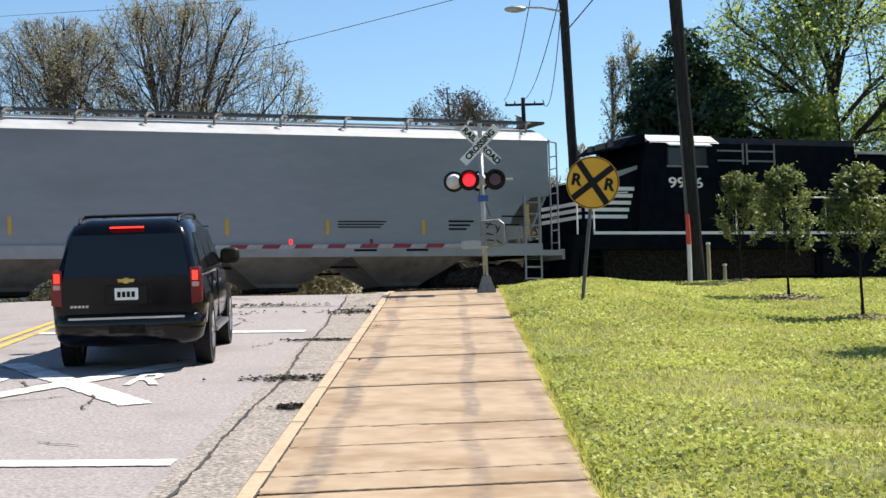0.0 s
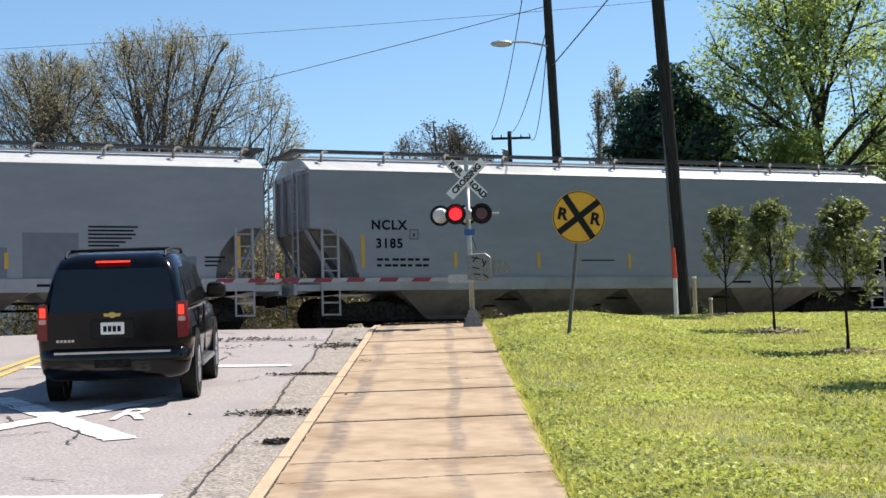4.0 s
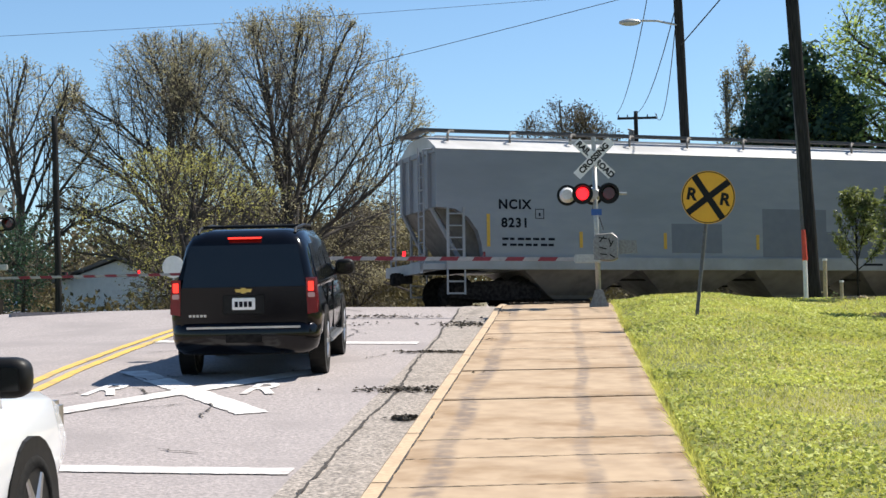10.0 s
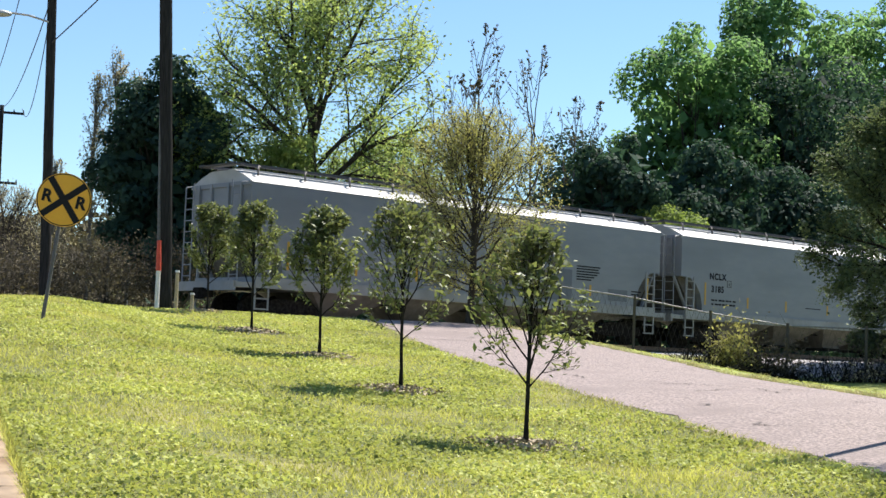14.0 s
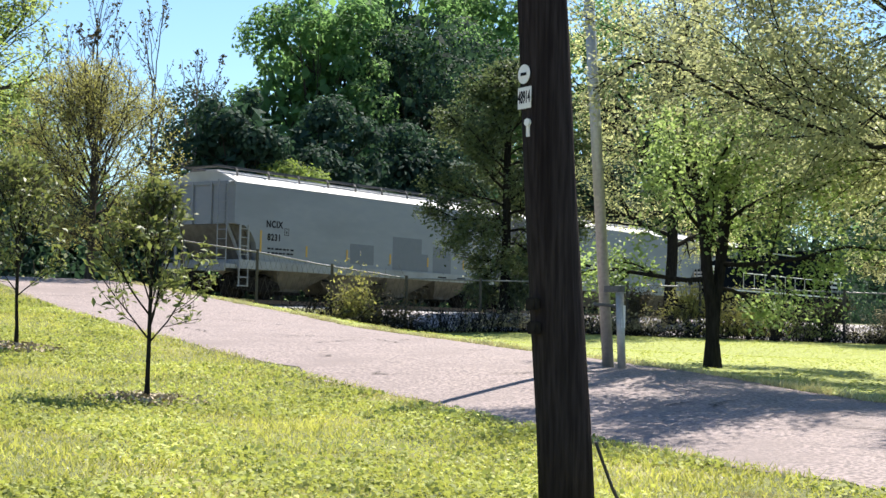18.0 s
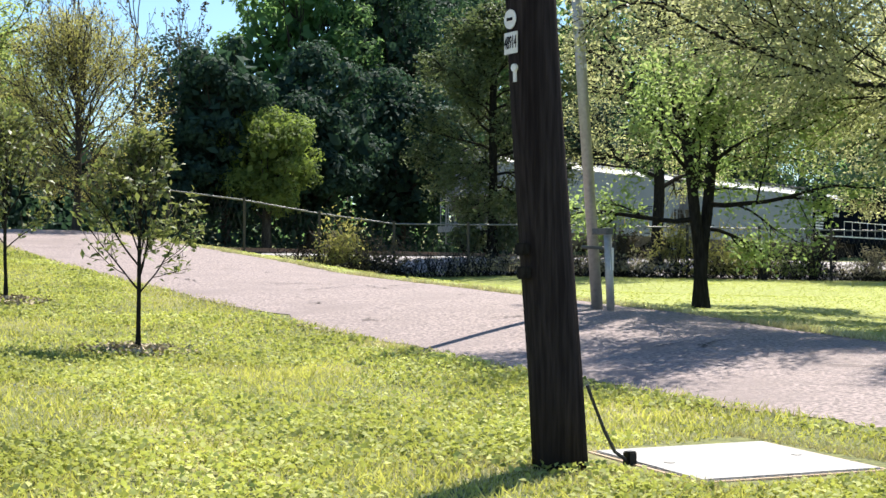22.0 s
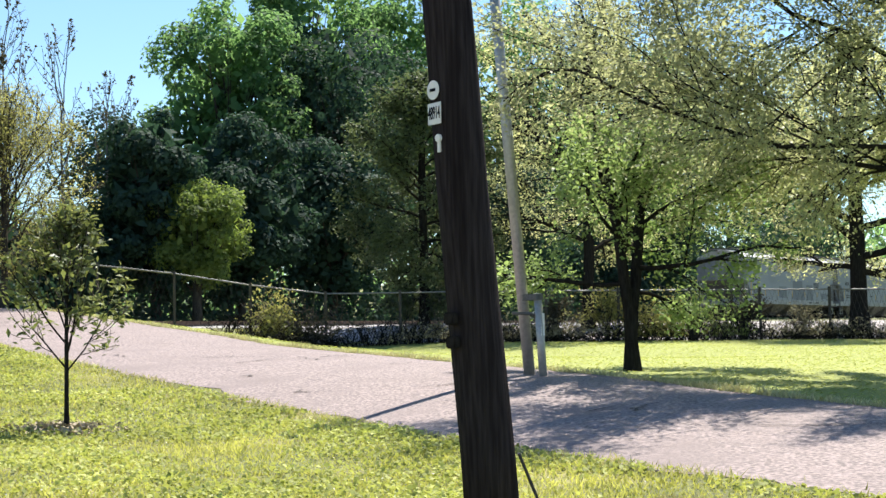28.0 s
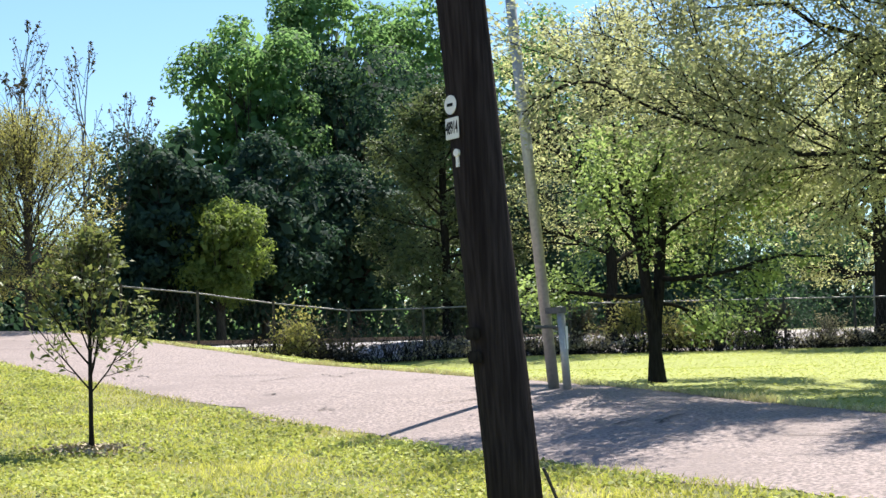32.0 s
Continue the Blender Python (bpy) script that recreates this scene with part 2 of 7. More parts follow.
POSTGREY = surf("weathered_post", (0.13, 0.13, 0.13), (0.09, 0.09, 0.09), rough=0.7, metal=0.3, fine=20, bump=0.05)
STEEL = surf("dull_steel", (0.25, 0.25, 0.25), (0.17, 0.165, 0.16), rough=0.55, metal=0.6, fine=20, bump=0.05)
SIGN_Y = surf("sign_yellow", (0.76, 0.385, 0.014), (0.72, 0.36, 0.014), rough=0.5, fine=8, bump=0)
SIGN_W = surf("sign_white", (0.78, 0.77, 0.75), (0.7, 0.69, 0.67), rough=0.5, fine=10, bump=0)
BLACK = surf("black_paint", (0.006, 0.006, 0.006), (0.01, 0.01, 0.01), rough=0.5, fine=20, bump=0, spec=0.2)
RED_W = surf("red_reflective", (0.21, 0.013, 0.027), (0.17, 0.012, 0.024), rough=0.5, fine=15, bump=0)
RED_P = surf("red_plastic", (0.6, 0.07, 0.03), (0.5, 0.05, 0.03), rough=0.5, fine=8, bump=0)
WHITE_P = surf("white_plastic", (0.72, 0.71, 0.69), (0.62, 0.61, 0.59), rough=0.5, fine=8, bump=0)
BLUE = surf("blue_sign", (0.02, 0.09, 0.32), rough=0.5, bump=0)
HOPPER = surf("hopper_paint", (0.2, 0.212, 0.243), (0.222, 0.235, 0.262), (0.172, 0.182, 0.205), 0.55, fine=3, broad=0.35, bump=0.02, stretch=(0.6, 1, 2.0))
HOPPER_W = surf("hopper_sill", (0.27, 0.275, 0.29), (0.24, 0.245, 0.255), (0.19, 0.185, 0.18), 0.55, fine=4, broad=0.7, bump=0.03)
# paler than the side paint: sun on roofs is put into this grey
HOPPER_R = surf("sunlit_roof_grey", (0.44, 0.44, 0.445), (0.37, 0.37, 0.375), (0.31, 0.305, 0.3), 0.5, fine=3, broad=0.6, bump=0.02)
HOPPER_T = surf("hopper_grime", (0.12, 0.108, 0.1), (0.075, 0.067, 0.06), (0.16, 0.145, 0.132), 0.75, fine=4, broad=0.8, bump=0.05)
WALKWAY = surf("roof_grating", (0.09, 0.09, 0.095), (0.06, 0.06, 0.062), rough=0.8, metal=0.3, fine=30, bump=0.1)
PATCH = surf("patch_paint", (0.118, 0.128, 0.155), (0.135, 0.145, 0.172), rough=0.6, fine=5, bump=0)
UNDER = surf("bogie_grime", (0.011, 0.01, 0.01), (0.03, 0.027, 0.025), rough=0.9, fine=12, bump=0.2, spec=0.0)
LETTER = surf("lettering_dark", (0.008, 0.009, 0.014), rough=0.7, bump=0, spec=0.1)
STRIPE_Y = surf("yellow_tape", (0.55, 0.32, 0.035), rough=0.5, bump=0)
GRAVEL = surf("pale_gravel", (0.42, 0.38, 0.38), (0.22, 0.2, 0.2), (0.16, 0.14, 0.13), 0.95, fine=9, broad=1.0, bump=0.9)
SILVER = surf("silver_paint", (0.62, 0.62, 0.62), (0.5, 0.5, 0.5), rough=0.5, fine=12, bump=0)
ARM_W = surf("weathered_white_arm", (0.36, 0.345, 0.345), (0.28, 0.27, 0.27), rough=0.6, fine=9, bump=0)
CARSILVER = surf("car_silver", (0.4, 0.41, 0.42), (0.36, 0.37, 0.38), rough=0.3, metal=0.4, fine=4, bump=0)
LOCO = surf("locomotive_black", (0.004, 0.006, 0.01), (0.007, 0.01, 0.015), (0.01, 0.01, 0.011), 0.65, fine=4, broad=0.8, bump=0.02, spec=0.0)
CARBLACK = surf("car_black", (0.002, 0.002, 0.003), (0.003, 0.003, 0.004), rough=0.12, fine=4, bump=0, spec=0.32)
SIGN_P = surf("pale_lens", (0.55, 0.32, 0.3), (0.5, 0.3, 0.28), rough=0.2, bump=0)
CARWHITE = surf("car_white", (0.6, 0.61, 0.63), (0.56, 0.57, 0.59), rough=0.2, fine=4, bump=0, coat=0.6)
GLASS = surf("dark_car_glass", (0.005, 0.006, 0.008), (0.007, 0.008, 0.01), rough=0.06, fine=4, bump=0, spec=0.45)
TYRE = surf("tyre_rubber", (0.012, 0.012, 0.012), (0.022, 0.021, 0.02), rough=0.9, fine=30, bump=0.2, spec=0.15)
CHROME = surf("chrome", (0.5, 0.5, 0.51), (0.42, 0.42, 0.42), rough=0.32, metal=1.0, fine=10, bump=0)
TAIL = surf("tail_lens", (0.17, 0.007, 0.01), (0.13, 0.006, 0.008), rough=0.15, fine=8, bump=0)
TAIL_ON = glow("brake_light_lit", (1.0, 0.03, 0.018), 1.15)
SIGNAL_ON = glow("signal_lit", (1.0, 0.012, 0.02), 1.25)
SIGNAL_OFF = surf("signal_lens", (0.09, 0.008, 0.01), rough=0.15, fine=8, bump=0)
GOLD = surf("gold_badge", (0.55, 0.4, 0.12), rough=0.35, metal=0.7, bump=0)
SIDING = surf("white_siding", (0.75, 0.75, 0.73), (0.68, 0.68, 0.66), rough=0.7, fine=5, bump=0.05)
ROOFING = surf("roof_shingle", (0.2, 0.18, 0.17), (0.13, 0.12, 0.115), rough=0.9, fine=12, bump=0.3)
WIRE = surf("cable_black", (0.03, 0.03, 0.035), rough=0.7, bump=0)
RUST = surf("rail_steel", (0.17, 0.1, 0.07), (0.25, 0.17, 0.12), rough=0.7, metal=0.4, fine=15, bump=0.2)
TIE = surf("tie_wood", (0.07, 0.055, 0.045), (0.12, 0.1, 0.085), rough=0.95, fine=10, bump=0.4)
VAULT = surf("vault_cover", (0.36, 0.345, 0.33), (0.29, 0.28, 0.27), (0.4, 0.385, 0.365), 0.8, fine=30, broad=1.5, bump=0.4)


# ---- mesh helpers ----
def mesh_from(name, verts, faces, material, smooth=False):
    me = bpy.data.meshes.new(name)
    me.from_pydata([tuple(v) for v in verts], [], faces)
    me.materials.append(material)
    if smooth:
        me.polygons.foreach_set("use_smooth", [True] * len(me.polygons))
    me.update()
    return me


def part(name, bm, material, parent=None, label="", smooth=False):
    """Links a bmesh as one mesh object, under a thing or a part if one is given."""
    me = bpy.data.meshes.new(name)
    bmesh.ops.recalc_face_normals(bm, faces=bm.faces)
    bm.to_mesh(me)
    bm.free()
    me.materials.append(material)
    if smooth:
        me.polygons.foreach_set("use_smooth", [True] * len(me.polygons))
    ob = new(name, me)
    ob.parent = parent
    if label:
        ob["label"] = label
    return ob


def thing(name, m, label, category, group="", kind=""):
    ob = new(name)
    ob.empty_display_size = 0.1
    ob.matrix_world = m
    return tagged(ob, label, category, group, kind)


def add_box(bm, x0, x1, y0, y1, z0, z1, m=None, bevel=0.0):
    r = bmesh.ops.create_cube(bm, size=1.0, matrix=Matrix.Translation(((x0 + x1) / 2, (y0 + y1) / 2, (z0 + z1) / 2)) @ Matrix.Diagonal((abs(x1 - x0), abs(y1 - y0), abs(z1 - z0), 1)))
    vs = r["verts"]
    if bevel:
        es = list({e for v in vs for e in v.link_edges})
        vs = bmesh.ops.bevel(bm, geom=es, offset=bevel, segments=2, affect="EDGES", clamp_overlap=True)["verts"]
    if m is not None:
        bmesh.ops.transform(bm, matrix=m, verts=list({v for v in vs}))
    return bm


def box(x0, x1, y0, y1, z0, z1, m=None, bevel=0.0):
    return add_box(bmesh.new(), x0, x1, y0, y1, z0, z1, m, bevel)


def add_rod(bm, a, b, r, r2=None, seg=8):
    a, b = Vector(a), Vector(b)
    d = b - a
    m = Matrix.Translation((a + b) / 2) @ d.to_track_quat("Z", "Y").to_matrix().to_4x4()
    bmesh.ops.create_cone(bm, cap_ends=True, segments=seg, radius1=r, radius2=r if r2 is None else r2, depth=d.length, matrix=m)
    return bm


def rod(a, b, r, r2=None, seg=8):
    return add_rod(bmesh.new(), a, b, r, r2, seg)


def add_prism(bm, pts, axis, lo, hi):
    """A flat outline of pairs, drawn out along an axis."""
    def put(p, q):
        return {"x": (q, p[0], p[1]), "y": (p[0], q, p[1]), "z": (p[0], p[1], q)}[axis]
    a = [bm.verts.new(put(p, lo)) for p in pts]
    b = [bm.verts.new(put(p, hi)) for p in pts]
    bm.faces.new(a), bm.faces.new(b[::-1])
    for i in range(len(pts)):
        j = (i + 1) % len(pts)
        bm.faces.new((a[i], a[j], b[j], b[i]))
    return bm


def prism(pts, axis, lo, hi):
    return add_prism(bmesh.new(), pts, axis, lo, hi)


def loft(sections):
    """Closed rings of equal length, joined in order, capped at both ends."""
    bm = bmesh.new()
    rings = [[bm.verts.new(p) for p in s] for s in sections]
    for a, b in zip(rings, rings[1:]):
        for i in range(len(a)):
            j = (i + 1) % len(a)
            bm.faces.new((a[i], a[j], b[j], b[i]))
    bm.faces.new(rings[0]), bm.faces.new(rings[-1][::-1])
    return bm


def words(name, text, size, m, material, parent, thick=0.004, bold=0.0, wide=1.0):
    """Lettering with the built-in font as a thin mesh, centred on m."""
    cu = bpy.data.curves.new(name, "FONT")
    cu.body, cu.size, cu.align_x, cu.align_y, cu.extrude, cu.offset = text, size, "CENTER", "CENTER", thick, bold
    cu.space_character = wide
    tmp = bpy.data.objects.new(name, cu)
    scene.collection.objects.link(tmp)
    dg = bpy.context.evaluated_depsgraph_get()
    me = bpy.data.meshes.new_from_object(tmp.evaluated_get(dg))
    bpy.data.objects.remove(tmp)
    bpy.data.curves.remove(cu)
    me.materials.clear()
    me.materials.append(material)
    me.transform(m)
    me.name = name
    ob = new(name, me)
    ob.parent = parent
    return ob


# ---- lie of the land ----
def step(a, b, x):
    t = np.clip((x - a) / (b - a), 0, 1)
    return t * t * (3 - 2 * t)


TRACK_AZ = radians(67.1)
TX, TY = math.sin(TRACK_AZ), math.cos(TRACK_AZ)
TRACK_OFF, RAIL_Z = 39.2, 2.95


def across_track(x, y):
    return -TY * x + TX * y - TRACK_OFF


def road_z(y):
    y = np.asarray(y, float)
    low = np.where(y < 6, 0.51 + 0.05 * (y - 6), 0.085 * y)
    low = np.maximum(low, -1.5)
    far = np.interp(y, (0, 52, 100, 180, 236, 400, 700), (2.97, 2.97, 3.2, 5.4, 8.0, 19.0, 26.0))
    return low + (np.minimum(far, 99) - low) * step(30.5, 40, y)


def profile(y, ys, zs):
    return np.interp(y, ys, zs)


def land_z(x, y):
    """Height of the ground: the road's hill, the lawn that falls away from it, the drive and the field by the fence."""
    x, y = np.asarray(x, float), np.asarray(y, float)
    r = road_z(y)
    p1 = profile(y, (-20, 0, 8, 11.6, 16.7, 21.6, 26.3, 31.7, 36.3, 41, 60), (0.3, 0.6, 0.8, 0.93, 1.14, 1.62, 2.05, 2.5, 3.0, 3.12, 3.0))
    p2 = profile(y, (-20, 0, 8, 12, 16.4, 20.5, 27, 35, 40, 60), (0.5, 0.85, 1.05, 1.27, 1.53, 1.71, 2.03, 2.72, 3.1, 3.0))
    p3 = profile(y, (-20, 0, 10, 20, 30, 38, 46, 60), (0.9, 1.1, 1.35, 1.55, 1.8, 2.0, 2.6, 2.8))
    z = r + (p1 - r) * step(1.0, 6.8, x) + 0.24 * np.exp(-((x - 2.6) / 1.6) ** 2) * step(19, 27, y) * (1 - step(33, 38, y)) * step(0.9, 1.8, x)
    z = z + (p2 - p1) * step(6.8, 14.0, x) + (p3 - p2) * step(14, 24, x)
    z = z - 0.35 * step(15.6, 18.0, x) * (1 - step(21, 26, x)) * step(21, 27, y) * (1 - step(36, 41, y))
    left = np.where(x < -12.5, 1.0, 0.0)
    z = z - left * 0.05
    a = across_track(x, y)
    z = z + (2.62 - z) * (1 - step(2.6, 6.5, np.abs(a))) * step(-1, 6, np.abs(x + 6))
    return z + (r - 0.08 - z) * step(8, 16, a)


def land(x, y):
    return float(land_z(x, y))


# ---- ground, road, pavement ----
def sheet(name, xs, ys, zfun, material, label, kind="structure"):
    gx, gy = np.meshgrid(xs, ys)
    v = np.stack([gx.ravel(), gy.ravel(), zfun(gx, gy).ravel()], 1)
    w, h = len(xs), len(ys)
    i = (np.arange(h - 1)[:, None] * w + np.arange(w - 1)[None]).ravel()
    q = np.stack([i, i + 1, i + 1 + w, i + w], 1)
    me = mesh_from(name, v.tolist(), q.tolist(), material, True)
    return tagged(new(name, me), label, name.split("_")[0], kind=kind)


def ground_height(x, y):
    z = land_z(x, y)
    sunk = (1 - step(0.0, 0.12, np.abs(x + 5.9) - 6.75)) * 0.35
    return z - sunk


xs = np.unique(np.concatenate([np.linspace(-900, -60, 15), np.linspace(-60, -14, 24), np.linspace(-14, 16, 91), np.linspace(16, 60, 45), np.linspace(60, 900, 20)]))
ys = np.unique(np.concatenate([np.linspace(-300, -20, 10), np.linspace(-20, 60, 170), np.linspace(60, 420, 60), np.linspace(430, 1500, 16)]))
sheet("ground", xs, ys, ground_height, LAWN, "sunlit spring lawn sloping down from the road")

ROAD_L, ROAD_R, KERB_L, WALK_L, WALK_R = -13.0, -2.45, -1.62, -1.46, 0.9


def road_height(x, y):
    z = road_z(y) - 0.15 + 0.15 * step(32.5, 36, y)
    return z - 0.012 * np.abs(x + 7.5) + 0.02


ry = np.concatenate([np.linspace(-30, 30, 61), np.linspace(30.5, 60, 60), np.linspace(62, 420, 60)])
road = sheet("road", np.linspace(ROAD_L, ROAD_R, 25), ry, road_height, ASPHALT, "worn grey asphalt road climbing to the crossing")
for vert in road.data.vertices:
    far_y = vert.co.y
    vert.co.x = -7.7 + (vert.co.x + 7.7) * (1 - 0.13 * float(step(70, 220, far_y))) - 2.2 * float(step(226, 380, far_y))
for x0, x1, nm in ((-34, -12.4, "dry brown verge beside the far road"), (-2.6, 9, "dry verge beyond the crossing")):
    sheet("far_verge", np.linspace(x0, x1, 14), np.linspace(58, 400, 80), lambda x, y: land_z(x, y) + 0.025 + 0.0 * x, VERGE, nm)
gy = np.linspace(-30, 36, 133)
gutter = sheet("road_edge", np.linspace(ROAD_R, KERB_L, 9), gy, lambda x, y: road_height(x, y) + 0.006 + 0.012 * np.sin(y * 3.1) * np.sin(y * 1.3 + x * 5) * step(0.02, 0.3, np.abs(x + 2.0)), GUTTER, "broken concrete gutter beside the kerb")
# the dark ragged seam where asphalt meets gutter
rng = np.random.default_rng(3)


def ribbon(name, pts, width, zfun, material, label, lift=0.012, ragged=0.0, seed=1, parent=None):
    """A thin strip laid along pts on a surface."""
    g = np.random.default_rng(seed)
    pts = np.array(pts, float)
    d = np.gradient(pts, axis=0)
    d /= np.linalg.norm(d, axis=1, keepdims=True)
    nrm = np.stack([-d[:, 1], d[:, 0]], 1)
    w1 = width / 2 * (1 + ragged * g.normal(size=len(pts)))
    w2 = width / 2 * (1 + ragged * g.normal(size=len(pts)))
    a, b = pts + nrm * w1[:, None], pts - nrm * w2[:, None]
    v = []
    for p in np.concatenate([a, b]):
        v.append((p[0], p[1], float(zfun(p[0], p[1])) + lift))
    n = len(pts)
    f = [(i, i + 1, n + i + 1, n + i) for i in range(n - 1)]
    ob = new(name, mesh_from(name, v, f, material))
    if parent:
        ob.parent = parent
    else:
        tagged(ob, label, "road marking", kind="structure")
    return ob


def along(x, y0, y1, n, wob=0.0, seed=0):
    g = np.random.default_rng(seed)
    w = np.cumsum(g.normal(size=n)) * wob
    w -= np.linspace(w[0], w[-1], n)
    return np.stack([np.full(n, x) + w, np.linspace(y0, y1, n)], 1)


ribbon("road_seam", along(ROAD_R, -20, 35, 500, 0.007, 4), 0.032, road_height, CRACK, "dark cracked seam between asphalt and gutter", 0.016, 0.5)
for yc, x0, x1, sd in ((13.82, -7.2, -2.5, 5), (27.2, -7.35, -2.65, 6)):
    pts = np.stack([np.linspace(x0, x1, 40), np.full(40, yc) + np.linspace(0.5, 0.0, 40) ** 1.5], 1)
    ribbon("road_line", pts, 0.34 if yc < 20 else 0.42, road_height, PAINT_W, "worn white line painted across the lane", 0.012, 0.05, sd)
for dx in (-0.14, 0.14):
    cl = np.linspace(14, 36, 80)
    ribbon("centre_line", np.stack([np.interp(cl, (14, 19.7, 22.5, 25.7, 29.5, 36), (-6.45, -7.0, -7.27, -7.44, -7.56, -7.66)) + dx, cl], 1), 0.15, road_height, PAINT_Y, "faded yellow centre line", 0.012, 0.06, 8)
# crossing symbol: an X between two letters
for (ax, ay), (bx, by), sd in (((-6.3, 22.4), (-3.62, 17.75), 9), ((-5.95, 17.7), (-3.65, 22.5), 10)):
    k = np.linspace(0, 1, 50)[:, None]
    ribbon("road_symbol", np.array([[ax, ay]]) * (1 - k) + np.array([[bx, by]]) * k, 0.4, road_height, PAINT_W, "white painted crossing symbol on the lane", 0.012 if sd == 9 else 0.016, 0.06, sd)


def road_letter(x, y):
    m = Matrix.Translation((x, y, float(road_height(x, y)) + 0.014)) @ Matrix.Rotation(math.atan(0.085), 4, "X") @ Matrix.Diagonal((1, 2.3, 1, 1))
    ob = words("road_letter", "R", 0.78, m, PAINT_W, None, 0.001, 0.012)
    return tagged(ob, "white painted letter on the asphalt", "road marking", kind="structure")


road_letter(-3.98, 20.15), road_letter(-5.95, 20.0)
for i in range(26):
    x0, y0 = rng.uniform(-7, -2.6), rng.uniform(14, 35)
    n = 14
    pts = np.stack([x0 + np.linspace(0, rng.uniform(-0.9, 0.9), n) + np.cumsum(rng.normal(size=n)) * 0.03, y0 + np.linspace(0, rng.uniform(0.2, 1.4), n)], 1)
    ribbon("road_crack", pts, 0.024, road_height, CRACK, "dark crack in the asphalt", 0.014, 0.5, 20 + i)
# patches of litter in the gutter
for x0, y0, ln, wd, sd in ((-2.1, 20.0, 0.5, 0.85, 1), (-2.1, 25.35, 0.25, 0.9, 2), (-2.1, 31.4, 1.0, 0.9, 3), (-1.86, 17.3, 0.25, 0.2, 4), (-5.6, 31.5, 0.7, 2.4, 5), (-4.4, 33.2, 0.5, 2.8, 6), (-0.6, 35.6, 0.4, 1.6, 7)):
    v, f = [], []
    g = np.random.default_rng(50 + sd)
    for k in range(260):
        px, py = x0 + g.normal() * wd * 0.35, y0 + g.normal() * ln * 0.33
        if -1.68 < px < -1.4:
            continue
        pz = float(road_height(px, py) if px < -1.68 else road_z(py)) + 0.02
        s, an = g.uniform(0.02, 0.06), g.uniform(0, 6.28)
        c, sn = math.cos(an) * s, math.sin(an) * s
        i = len(v)
        v += [(px + c, py + sn, pz), (px - sn * 0.4, py + c * 0.4, pz + g.uniform(0.005, 0.03)), (px - c, py - sn, pz), (px + sn * 0.4, py - c * 0.4, pz + 0.004)]
        f.append((i, i + 1, i + 2, i + 3))
    tagged(new("leaf_litter", mesh_from("leaf_litter", v, f, DEBRIS)), "dark leaf litter and twigs lying in the gutter", "litter", kind="stuff")

# kerb: stones end to end
SLOPE = math.atan(0.085)


def walk_z(y):
    return float(road_z(y))


kerb = thing("kerb", Matrix(), "worn tan concrete kerb along the pavement", "kerb", kind="structure")
kb = prism([(-0.08, -0.3), (0.08, -0.3), (0.08, 0.0), (0.075, 0.012), (-0.045, 0.012), (-0.07, -0.012)], "y", 0.0, 2.62)
kerb_me = part("kerb_stone", kb, KERB, kerb)
for k in range(-11, 14):
    y0 = 1.5 + k * 2.65
    ob = kerb_me if k == 0 else new("kerb_stone", kerb_me.data)
    ob.parent = kerb
    dz = walk_z(y0 + 2.62) - walk_z(y0)
    ob.matrix_world = Matrix.Translation((-1.54, y0, walk_z(y0))) @ Matrix.Rotation(math.atan2(dz, 2.62), 4, "X")
kj = np.linspace(-6, 34, 300)
ribbon("kerb_joint", np.stack([-1.462 + np.random.default_rng(12).normal(size=300) * 0.004, kj], 1), 0.028, lambda x, y: road_z(y) + 0.006, CRACK, "dark open joint between kerb and pavement", 0.006, 0.45, 95)
# pavement: slabs with open joints
pavement = thing("pavement", Matrix(), "tan concrete pavement slabs with dark joints", "pavement", kind="structure")
bed = sheet("pavement_bed", np.linspace(-1.48, 0.92, 5), np.linspace(-27, 37, 140), lambda x, y: road_z(y) - 0.035, JOINT, "dirt in the pavement joints")
SKEW = Matrix(((1, 0, 0, 0), (0.12, 1, 0, -0.14), (0, 0, 1, 0), (0, 0, 0, 1)))
slab = part("slab", box(0, 2.36, 0.0, 3.072, -0.1, 0.0, SKEW, 0.012), CONCRETE, pavement)
for k in range(-8, 12):
    y0 = -1.02 + k * 3.09
    ob = slab if k == 0 else new("slab", slab.data)
    ob.parent = pavement
    dz = walk_z(y0 + 3.07) - walk_z(y0)
    ob.matrix_world = Matrix.Translation((-1.46, y0, walk_z(y0) + (0.0, 0.006, -0.004)[k % 3])) @ Matrix.Rotation(math.atan2(dz, 3.07), 4, "X")
    # dirt lying in the wider joints
    if k in (4, 5, 6, 7, 8, 10):
        jy = y0 + 0.12 * np.linspace(0.02, 2.34, 60) - 0.15
        ribbon("slab_joint", np.stack([np.linspace(-1.44, 0.88, 60), jy + np.cumsum(np.random.default_rng(k).normal(size=60)) * 0.004], 1), 0.05 if k in (5, 8) else 0.026, lambda x, y: road_z(y) + 0.004, JOINT, "", 0.006, 0.6, 70 + k, pavement)
for q, yq in enumerate((12.0, 13.35, 21.9, 25.2)):
    jy = yq + 0.12 * np.linspace(-1.15, 1.15, 50)
    ribbon("slab_score", np.stack([np.linspace(-1.44, 0.88, 50), jy + np.random.default_rng(q).normal(size=50) * 0.006], 1), 0.018, lambda x, y: road_z(y) + 0.004, JOINT, "", 0.006, 0.7, 90 + q, pavement)

